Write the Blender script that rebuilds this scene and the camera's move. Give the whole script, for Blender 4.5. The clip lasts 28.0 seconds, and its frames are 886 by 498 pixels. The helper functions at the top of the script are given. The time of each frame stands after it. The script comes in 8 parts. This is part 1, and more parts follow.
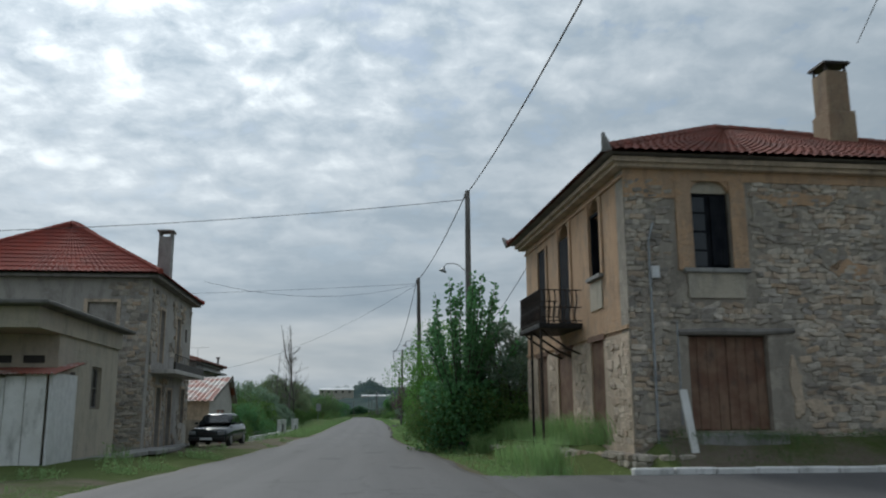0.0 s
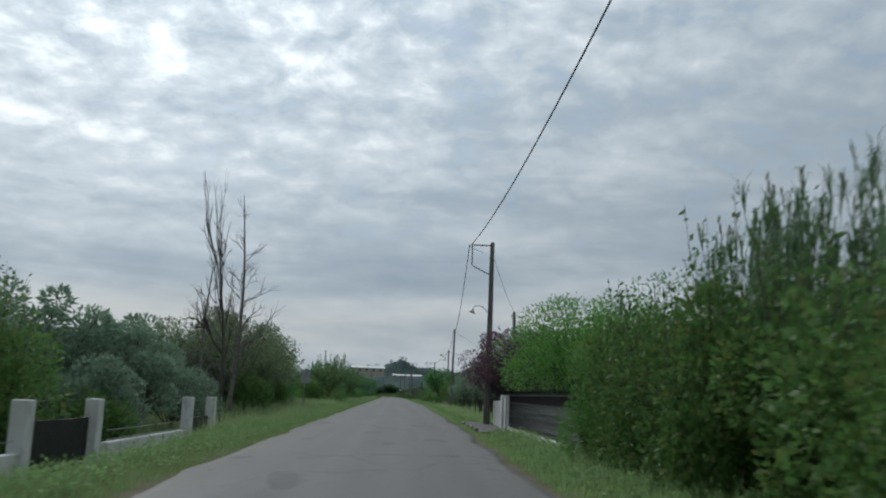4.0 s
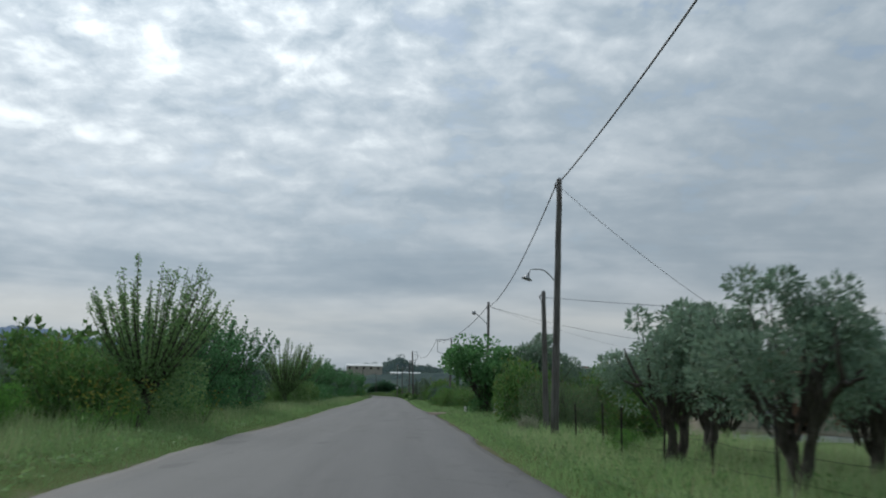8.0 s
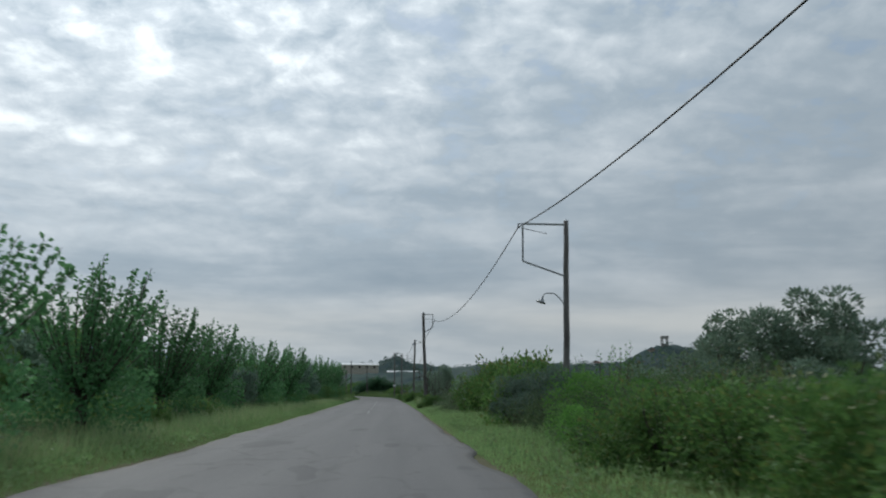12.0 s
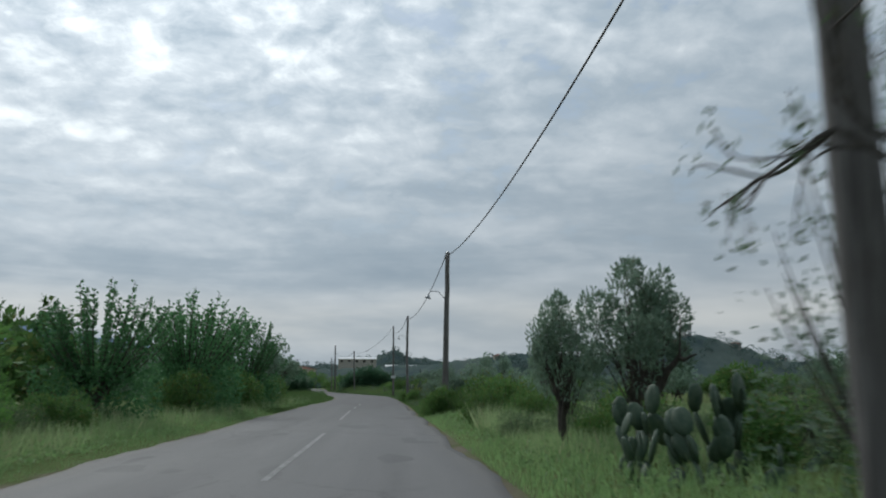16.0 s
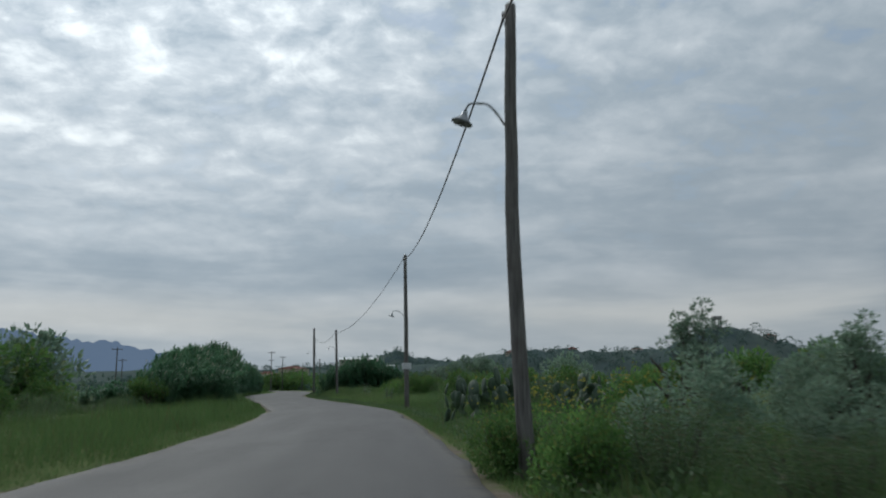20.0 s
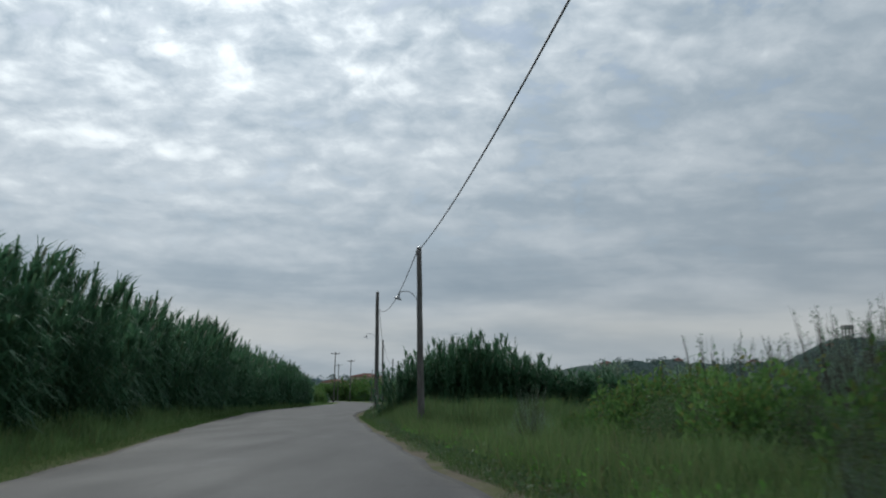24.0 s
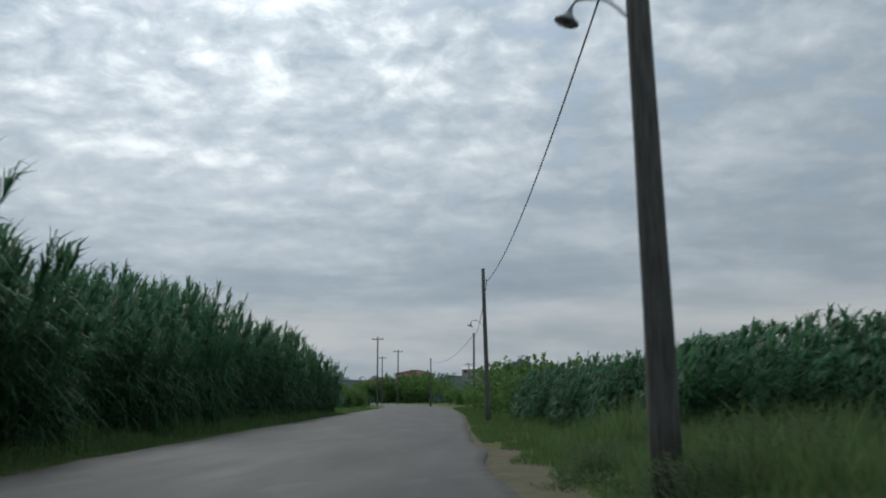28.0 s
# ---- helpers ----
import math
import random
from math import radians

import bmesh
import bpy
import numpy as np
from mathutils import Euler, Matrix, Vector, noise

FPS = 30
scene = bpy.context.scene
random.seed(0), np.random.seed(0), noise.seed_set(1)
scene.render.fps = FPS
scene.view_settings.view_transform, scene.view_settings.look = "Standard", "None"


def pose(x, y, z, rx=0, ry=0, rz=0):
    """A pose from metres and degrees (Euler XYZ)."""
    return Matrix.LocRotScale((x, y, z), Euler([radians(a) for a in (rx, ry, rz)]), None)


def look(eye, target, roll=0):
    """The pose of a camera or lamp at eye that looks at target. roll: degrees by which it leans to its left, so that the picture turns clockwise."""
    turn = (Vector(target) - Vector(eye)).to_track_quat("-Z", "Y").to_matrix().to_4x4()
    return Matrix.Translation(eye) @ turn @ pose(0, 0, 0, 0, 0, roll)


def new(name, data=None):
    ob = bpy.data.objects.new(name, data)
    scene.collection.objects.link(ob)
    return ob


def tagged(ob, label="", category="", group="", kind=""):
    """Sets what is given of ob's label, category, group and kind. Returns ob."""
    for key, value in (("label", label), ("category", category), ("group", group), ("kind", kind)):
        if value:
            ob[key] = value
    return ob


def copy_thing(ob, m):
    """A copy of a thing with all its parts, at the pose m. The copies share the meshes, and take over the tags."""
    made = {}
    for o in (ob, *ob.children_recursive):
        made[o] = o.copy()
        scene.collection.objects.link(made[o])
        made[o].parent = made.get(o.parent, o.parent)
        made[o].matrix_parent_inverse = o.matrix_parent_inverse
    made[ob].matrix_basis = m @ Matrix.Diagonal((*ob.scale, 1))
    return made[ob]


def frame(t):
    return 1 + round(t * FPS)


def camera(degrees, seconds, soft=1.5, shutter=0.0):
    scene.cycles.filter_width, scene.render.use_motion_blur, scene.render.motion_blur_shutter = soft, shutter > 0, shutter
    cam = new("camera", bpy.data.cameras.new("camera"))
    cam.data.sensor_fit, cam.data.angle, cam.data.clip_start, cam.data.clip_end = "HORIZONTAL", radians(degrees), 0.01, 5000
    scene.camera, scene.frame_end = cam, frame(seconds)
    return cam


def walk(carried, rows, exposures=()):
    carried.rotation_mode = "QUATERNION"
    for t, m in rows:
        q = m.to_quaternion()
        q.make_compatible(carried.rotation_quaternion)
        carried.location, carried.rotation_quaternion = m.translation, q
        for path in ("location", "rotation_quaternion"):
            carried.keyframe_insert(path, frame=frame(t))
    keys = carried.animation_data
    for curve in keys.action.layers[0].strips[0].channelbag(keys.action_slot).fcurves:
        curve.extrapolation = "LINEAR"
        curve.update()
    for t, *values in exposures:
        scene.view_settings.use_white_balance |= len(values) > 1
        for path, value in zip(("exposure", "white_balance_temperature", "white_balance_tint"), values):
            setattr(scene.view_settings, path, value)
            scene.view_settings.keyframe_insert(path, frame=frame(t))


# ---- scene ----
cam = camera(55.98, 28.0, soft=2.0, shutter=0.22)
PATH = [
    (0.0, 0.45, -0.00, 1.254, -4.74, 11.18, -0.29), (0.5, 0.30, 6.62, 1.238, -4.03, 11.14, -0.01),
    (1.0, 0.19, 13.11, 1.269, -3.38, 10.69, 0.38), (1.5, 0.05, 19.73, 1.275, -2.79, 10.60, 0.77),
    (2.0, -0.18, 26.31, 1.276, -2.40, 10.33, 0.96), (2.5, -0.40, 33.06, 1.252, -2.28, 10.18, 1.24),
    (3.0, -0.45, 40.04, 1.224, -2.31, 10.13, 1.72), (3.5, -0.34, 47.21, 1.218, -2.25, 10.02, 2.26),
    (5.5, 0.00, 76.35, 1.233, -2.46, 9.90, 1.45), (6.0, 0.10, 83.47, 1.247, -2.42, 9.88, 1.41),
    (6.5, 0.08, 90.78, 1.256, -2.53, 9.86, 1.46), (7.0, 0.00, 98.29, 1.261, -2.54, 9.78, 1.28),
    (7.5, -0.00, 105.98, 1.250, -2.52, 9.93, 1.39), (8.0, -0.00, 113.65, 1.256, -2.54, 9.81, 1.29),
    (8.5, -0.01, 121.33, 1.239, -2.63, 9.77, 1.12), (9.0, 0.09, 128.81, 1.248, -2.58, 9.74, 0.90),
    (9.5, 0.12, 136.31, 1.245, -2.67, 9.79, 0.91), (10.0, 0.04, 143.85, 1.247, -2.90, 9.70, 0.74),
    (10.5, -0.01, 151.36, 1.240, -2.91, 9.79, 0.63), (11.0, -0.13, 158.90, 1.253, -2.97, 9.67, 0.60),
    (11.5, -0.30, 166.58, 1.258, -2.91, 9.73, 0.69), (12.0, -0.44, 174.37, 1.257, -2.87, 9.73, 0.60),
    (12.5, -0.55, 182.20, 1.241, -2.84, 9.80, 0.53), (14.5, -1.08, 212.98, 1.252, -3.03, 9.56, 0.53),
    (15.0, -1.05, 220.65, 1.244, -3.05, 9.52, 0.36), (15.5, -0.97, 228.24, 1.257, -3.12, 9.50, 0.38),
    (16.0, -0.85, 235.80, 1.256, -3.01, 9.38, 0.48), (16.5, -0.88, 243.36, 1.250, -3.13, 9.62, 0.68),
    (17.0, -0.84, 250.84, 1.244, -3.13, 9.61, 0.64), (17.5, -0.89, 258.21, 1.245, -3.13, 9.64, 0.47),
    (18.0, -1.07, 265.45, 1.249, -3.23, 9.53, 0.29), (18.5, -1.23, 272.61, 1.259, -3.25, 9.52, 0.28),
    (19.0, -1.35, 279.72, 1.246, -3.06, 9.69, 0.07), (19.5, -1.53, 286.71, 1.253, -3.05, 9.61, -0.06),
    (20.0, -1.75, 293.69, 1.241, -2.97, 9.39, -0.25), (20.5, -1.98, 300.65, 1.244, -3.05, 9.70, 0.23),
    (22.5, -3.56, 328.33, 1.233, -0.96, 9.92, 0.27), (23.0, -4.28, 335.32, 1.231, 0.46, 9.99, 0.42),
    (23.5, -5.14, 342.36, 1.253, 1.66, 10.27, 0.88), (24.0, -6.09, 349.50, 1.251, 2.48, 10.20, 0.85),
    (24.5, -7.10, 356.74, 1.249, 3.17, 10.18, 0.80), (25.0, -8.19, 364.02, 1.241, 3.94, 10.16, 0.60),
    (25.5, -9.38, 371.25, 1.242, 4.74, 10.12, -0.10), (26.0, -10.71, 378.37, 1.248, 5.16, 10.08, -0.31),
    (26.5, -12.01, 385.46, 1.250, 5.32, 10.12, -0.47), (27.0, -13.32, 392.53, 1.252, 5.34, 10.08, -0.63),
    (27.5, -14.59, 399.64, 1.249, 5.32, 10.13, -0.36), (28.0, -15.87, 406.73, 1.252, 5.20, 10.17, -0.15),
]


def aimed(x, y, z, yaw, pitch, roll):
    a, p = radians(yaw), radians(pitch)
    ahead = Vector((-math.sin(a) * math.cos(p), math.cos(a) * math.cos(p), math.sin(p)))
    return look((x, y, z), Vector((x, y, z)) + ahead, roll)


walk(cam, [(t, aimed(*p)) for t, *p in PATH], [(0.0, 0.04, 6180, 5.0), (10.0, 0.03, 6180, 5.0), (11.0, -0.1, 6180, 5.0), (12.0, 0.03, 6180, 5.0), (17.0, 0.05, 6180, 5.0), (19.0, -0.07, 6180, 5.0), (25.0, -0.07, 6180, 5.0), (26.0, -0.12, 6180, 5.0), (27.0, -0.2, 6180, 5.0), (28.0, -0.1, 6180, 5.0)])

# ---- light ----
SUN_AZ, SUN_EL = 24.0, 38.0  # degrees left of +y, and up
sun_dir = Vector((-math.sin(radians(SUN_AZ)) * math.cos(radians(SUN_EL)), math.cos(radians(SUN_AZ)) * math.cos(radians(SUN_EL)), math.sin(radians(SUN_EL))))
world = bpy.data.worlds.new("overcast_sky")
scene.world = world
world.use_nodes = True


class Graph:
    """Short hand for node trees."""

    def __init__(self, tree):
        self.tree = tree
        tree.nodes.clear()

    def add(self, kind, ins=(), op=""):
        node = self.tree.nodes.new(kind)
        if op:
            node.operation = op
        for key, value in dict(ins).items():
            self.plug(node.inputs[key], value)
        return node

    def plug(self, socket, value):
        if isinstance(value, bpy.types.NodeSocket):
            self.tree.links.new(value, socket)
        else:
            if isinstance(value, tuple) and len(value) == 3 and socket.type == "RGBA":
                value = (*value, 1.0)
            socket.default_value = value

    def math(self, op, a, b=0.0, c=0.0):
        return self.add("ShaderNodeMath", {0: a, 1: b, 2: c}, op=op).outputs[0]

    def vec(self, op, a, b=(0, 0, 0)):
        node = self.add("ShaderNodeVectorMath", {0: a, 1: b}, op=op)
        return node.outputs["Value"] if op in ("DOT_PRODUCT", "LENGTH") else node.outputs[0]

    def noise(self, where, scale, detail=4.0, rough=0.55, distort=0.0):
        return self.add("ShaderNodeTexNoise", {"Vector": where, "Scale": scale, "Detail": detail, "Roughness": rough, "Distortion": distort}).outputs["Fac"]

    def ramp(self, fac, *stops):
        node = self.add("ShaderNodeValToRGB", {"Fac": fac})
        el = node.color_ramp.elements
        while len(el) < len(stops):
            el.new(0.5)
        for e, (p, c) in zip(el, stops):
            e.position, e.color = p, (*c, 1.0) if isinstance(c, tuple) else (c, c, c, 1.0)
        return node.outputs["Color"]

    def mix(self, fac, a, b, how="MIX"):
        node = self.add("ShaderNodeMix")
        node.data_type, node.blend_type = "RGBA", how
        self.plug(node.inputs["Factor"], fac)
        self.plug(node.inputs[6], a)
        self.plug(node.inputs[7], b)
        return node.outputs[2]

    def span(self, value, a, b, c=0.0, d=1.0):
        return self.add("ShaderNodeMapRange", {"Value": value, "From Min": a, "From Max": b, "To Min": c, "To Max": d}).outputs[0]


g = Graph(world.node_tree)
ray = g.add("ShaderNodeTexCoord").outputs["Generated"]
axis = g.add("ShaderNodeSeparateXYZ", {0: ray}).outputs
rise = g.math("MAXIMUM", axis[2], 0.0)
up = g.math("ADD", rise, 0.30)
plane = g.add("ShaderNodeCombineXYZ", {0: g.math("DIVIDE", axis[0], up), 1: g.math("DIVIDE", axis[1], up), 2: 0.0}).outputs[0]
warp = g.vec("ADD", plane, g.vec("MULTIPLY", g.add("ShaderNodeTexNoise", {"Vector": plane, "Scale": 5.0, "Detail": 3.0}).outputs["Color"], (0.11, 0.07, 0.0)))
puffs = g.noise(warp, 9.5, 8.0, 0.58, 0.10)
cells = g.add("ShaderNodeTexVoronoi", {"Vector": g.vec("MULTIPLY", warp, (1.0, 1.5, 1.0)), "Scale": 13.0})
cells.feature = "SMOOTH_F1"
cells.inputs["Smoothness"].default_value = 0.6
billow = g.math("SUBTRACT", 0.42, cells.outputs["Distance"])
banks = g.noise(g.vec("ADD", plane, (7.3, 2.1, 0.0)), 2.1, 4.0, 0.5, 0.2)
side = g.math("ARCTAN2", axis[0], axis[1])
bars = g.noise(g.add("ShaderNodeCombineXYZ", {0: g.math("MULTIPLY", side, 2.2), 1: g.math("MULTIPLY", rise, 17.0), 2: 3.7}).outputs[0], 1.0, 4.0, 0.5, 0.4)
fine = g.noise(warp, 27.0, 6.0, 0.6, 0.1)
toward = g.math("MAXIMUM", g.vec("DOT_PRODUCT", g.vec("NORMALIZE", ray), tuple(sun_dir)), 0.0)
glow = g.math("POWER", toward, 5.0)
high = g.span(rise, 0.12, 0.42)
low = g.math("SUBTRACT", 1.0, high)
depth = g.math("ADD", 0.25, g.math("MULTIPLY", glow, 0.85))
mottle = g.math("MULTIPLY", g.math("ADD", g.math("SUBTRACT", puffs, 0.5), g.math("ADD", g.math("MULTIPLY", g.math("SUBTRACT", fine, 0.5), 0.34), g.math("MULTIPLY", billow, 0.30))), g.math("MULTIPLY", depth, g.math("ADD", 0.25, g.math("MULTIPLY", high, 0.9))))
broad = g.math("ADD", g.math("MULTIPLY", g.math("SUBTRACT", banks, 0.5), 0.46), g.math("MULTIPLY", g.math("MULTIPLY", g.math("SUBTRACT", bars, 0.5), low), 0.85))
thin = g.math("ADD", g.math("ADD", 0.42, g.math("MULTIPLY", glow, 0.21)), g.math("ADD", mottle, broad))
cloud = g.ramp(thin, (0.20, (0.31, 0.375, 0.445)), (0.42, (0.43, 0.485, 0.545)), (0.60, (0.62, 0.655, 0.70)), (0.80, (0.97, 0.985, 1.0)))
shine = g.math("ADD", g.math("ADD", 0.675, g.math("MULTIPLY", high, 0.150)), g.math("MULTIPLY", glow, 0.50))
cloud = g.vec("MULTIPLY", cloud, g.add("ShaderNodeCombineXYZ", {0: shine, 1: shine, 2: shine}).outputs[0])
haze = g.math("POWER", g.math("SUBTRACT", 1.0, g.math("MINIMUM", rise, 1.0)), 16.0)
cloud = g.mix(g.math("MULTIPLY", haze, 0.45), cloud, (0.425, 0.435, 0.445))
belt = g.math("POWER", 2.718, g.math("MULTIPLY", g.math("POWER", g.math("DIVIDE", g.math("SUBTRACT", rise, 0.078), 0.034), 2.0), -1.0))
cloud = g.mix(g.math("MULTIPLY", belt, g.span(bars, 0.34, 0.62, 0.05, 0.62)), cloud, (0.565, 0.55, 0.525))
blue = g.add("ShaderNodeTexSky")
blue.sky_type, blue.sun_disc = "NISHITA", False
blue.sun_elevation, blue.sun_rotation = radians(SUN_EL), radians(-SUN_AZ)
blue = g.vec("MULTIPLY", blue.outputs[0], (0.10, 0.10, 0.10))
gaps = g.math("MULTIPLY", g.span(g.math("ADD", puffs, g.math("MULTIPLY", banks, 0.6)), 0.72, 0.62), g.math("MULTIPLY", high, 0.35))
sky = g.mix(gaps, cloud, blue)
back = g.add("ShaderNodeBackground", {"Color": sky, "Strength": 1.0})
g.add("ShaderNodeOutputWorld", {"Surface": back.outputs[0]})

sun = new("sun", bpy.data.lights.new("sun", "SUN"))
sun.data.energy, sun.data.angle, sun.data.color = 1.3, radians(20), (1.0, 0.96, 0.9)
sun.matrix_world = look((0, 0, 50), Vector((0, 0, 50)) - sun_dir)


# ---- materials ----
def material(name, build, **shader):
    mat = bpy.data.materials.new(name)
    mat.use_nodes = True
    g = Graph(mat.node_tree)
    where = g.add("ShaderNodeTexCoord").outputs["Object"]
    out = build(g, where)
    colour, rough, bump = (out + (None, None))[:3] if isinstance(out, tuple) else (out, None, None)
    bsdf = g.add("ShaderNodeBsdfPrincipled", {"Base Color": colour, "Roughness": 0.75 if rough is None else rough})
    for key, value in shader.items():
        bsdf.inputs[key.replace("_", " ")].default_value = value
    if bump is not None:
        height, strength, far = bump
        b = g.add("ShaderNodeBump", {"Height": height, "Strength": strength, "Distance": far})
        g.tree.links.new(b.outputs[0], bsdf.inputs["Normal"])
    g.add("ShaderNodeOutputMaterial", {"Surface": bsdf.outputs[0]})
    return mat


def two_tone(name, a, b, scale, rough=0.8, bump=0.3, grain=40.0, lo=0.4, hi=0.6, dirt=None, **shader):
    """A surface of two colours in patches, with fine grain, and stains where dirt is a colour."""

    def build(g, where):
        patches = g.span(g.noise(where, scale, 5.0, 0.6), lo, hi)
        colour = g.mix(patches, a, b)
        fine = g.noise(where, grain, 3.0, 0.6)
        colour = g.mix(0.35, colour, g.ramp(fine, (0.3, 0.55), (0.7, 1.0)), "MULTIPLY")
        if dirt:
            spots = g.span(g.noise(g.vec("MULTIPLY", where, (1.0, 1.0, 0.35)), scale * 2.3, 6.0, 0.7), 0.52, 0.70)
            colour = g.mix(g.math("MULTIPLY", spots, 0.8), colour, dirt)
        return colour, rough, (g.math("ADD", fine, patches), bump, 0.02)

    return material(name, build, **shader)


def leafy(name, dark, light, through_light=0.25, third=None):
    """Leaves: every one of its own shade, some light going through."""
    mat = bpy.data.materials.new(name)
    mat.use_nodes = True
    g = Graph(mat.node_tree)
    where = g.add("ShaderNodeTexCoord").outputs["Object"]
    rnd = g.add("ShaderNodeNewGeometry").outputs["Random Per Island"]
    body = g.add("ShaderNodeObjectInfo").outputs["Random"]
    # Darks lifted and blue added: a thin haze veil painted into the leaves.
    dark = tuple(0.72 * p + 0.28 * q for p, q in zip(dark, light))
    dark, light = tuple(k * c + o for k, c, o in zip((1.55, 1.80, 1.75), dark, (0.0, 0.004, 0.014))), tuple(k * c + o for k, c, o in zip((1.55, 1.80, 1.75), light, (0.0, 0.006, 0.018)))
    stops = [(0.0, dark), (0.75, light)] + ([(0.97, third)] if third else [])
    colour = g.ramp(rnd, *stops)
    colour = g.mix(g.span(g.noise(where, 0.8, 3.0), 0.35, 0.65, 0.0, 0.5), colour, tuple(0.5 * (p + q) * 0.8 for p, q in zip(dark, light)))
    tone = g.span(body, 0.0, 1.0, 0.8, 1.2)
    colour = g.vec("MULTIPLY", colour, g.add("ShaderNodeCombineXYZ", {0: tone, 1: tone, 2: tone}).outputs[0])
    bsdf = g.add("ShaderNodeBsdfPrincipled", {"Base Color": colour, "Roughness": 0.55})
    bsdf.inputs["Specular IOR Level"].default_value = 0.22
    thru = g.add("ShaderNodeBsdfTranslucent", {"Color": colour})
    both = g.add("ShaderNodeMixShader", {0: through_light + 0.14, 1: bsdf.outputs[0], 2: thru.outputs[0]})
    g.add("ShaderNodeOutputMaterial", {"Surface": both.outputs[0]})
    return mat


def asphalt_build(g, where):
    """Old grey surfacing: wheel tracks along it, a rotten rim, cracks and repairs."""
    wheel = g.add("ShaderNodeAttribute")
    wheel.attribute_name = "wheel"
    rim = g.add("ShaderNodeAttribute")
    rim.attribute_name = "rim"
    drawn = g.vec("MULTIPLY", where, (1.0, 0.16, 1.0))
    worn = g.noise(drawn, 0.8, 6.0, 0.62)
    lanes = g.noise(g.vec("MULTIPLY", where, (1.0, 0.03, 1.0)), 1.6, 5.0, 0.6)
    colour = g.mix(g.span(worn, 0.35, 0.65), (0.112, 0.108, 0.109), (0.152, 0.146, 0.145))
    colour = g.mix(g.span(lanes, 0.42, 0.64, 0.0, 0.5), colour, (0.098, 0.095, 0.096))
    colour = g.mix(g.math("MULTIPLY", wheel.outputs["Fac"], g.span(worn, 0.3, 0.6, 0.15, 0.5)), colour, (0.168, 0.162, 0.160))
    # Duller light and reed shade further on, put into the colour by distance.
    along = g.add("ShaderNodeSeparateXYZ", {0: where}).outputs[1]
    dimming = g.span(g.math("ADD", along, g.math("MULTIPLY", worn, 8.0)), 262.0, 300.0)
    colour = g.mix(g.math("MULTIPLY", dimming, 0.72), colour, (0.050, 0.048, 0.048))
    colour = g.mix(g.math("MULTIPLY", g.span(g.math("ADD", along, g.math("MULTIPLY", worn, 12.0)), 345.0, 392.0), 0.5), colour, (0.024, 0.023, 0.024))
    chips = g.noise(where, 90.0, 2.0, 0.7)
    colour = g.mix(0.5, colour, g.ramp(chips, (0.35, 0.6), (0.68, 1.25)), "MULTIPLY")
    dust = g.math("MULTIPLY", rim.outputs["Fac"], g.span(g.noise(where, 2.2, 5.0, 0.65), 0.36, 0.62))
    colour = g.mix(g.math("MULTIPLY", dust, 0.7), colour, (0.135, 0.118, 0.094))
    cells = g.add("ShaderNodeTexVoronoi")
    cells.feature = "DISTANCE_TO_EDGE"
    g.plug(cells.inputs["Vector"], g.vec("MULTIPLY", where, (1.0, 0.45, 1.0)))
    cells.inputs["Scale"].default_value = 0.8
    crack = cells.outputs["Distance"]
    zone = g.span(g.noise(where, 0.11, 3.0), 0.47, 0.58)
    wob = g.math("ADD", crack, g.math("MULTIPLY", g.math("SUBTRACT", g.noise(where, 2.4, 7.0, 0.62), 0.5), 0.42))
    line = g.math("MULTIPLY", g.math("MULTIPLY", g.span(wob, 0.02, 0.0), g.span(wob, -0.05, -0.02)), zone)
    colour = g.mix(g.math("MULTIPLY", line, 0.38), colour, (0.035, 0.034, 0.033))
    patch = g.span(g.noise(g.vec("MULTIPLY", where, (1.0, 0.4, 1.0)), 0.7, 2.0, 0.4), 0.66, 0.675)
    colour = g.mix(g.math("MULTIPLY", patch, 0.6), colour, (0.070, 0.068, 0.070))
    return colour, g.span(worn, 0.3, 0.7, 0.66, 0.8), (g.math("SUBTRACT", chips, line), 0.35, 0.010)


def ground_build(g, where):
    verge = g.add("ShaderNodeAttribute")
    verge.attribute_name = "verge"
    edge = verge.outputs["Fac"]
    big = g.noise(where, 0.06, 4.0, 0.6)
    mid = g.noise(where, 0.7, 5.0, 0.65)
    fine = g.noise(where, 14.0, 4.0, 0.7)
    colour = g.mix(g.span(big, 0.4, 0.6), (0.095, 0.135, 0.042), (0.140, 0.170, 0.062))
    colour = g.mix(g.span(mid, 0.45, 0.75, 0.0, 0.7), colour, (0.085, 0.112, 0.036))
    dirt = g.span(g.math("ADD", edge, g.math("MULTIPLY", g.math("SUBTRACT", mid, 0.5), 1.6)), 0.32, -0.1)
    earth = g.mix(g.noise(where, 3.0, 5.0), (0.140, 0.115, 0.086), (0.240, 0.205, 0.162))
    colour = g.mix(dirt, colour, earth)
    colour = g.mix(0.5, colour, g.ramp(fine, (0.3, 0.5), (0.7, 1.15)), "MULTIPLY")
    return colour, 0.95, (g.math("ADD", fine, mid), 0.7, 0.06)


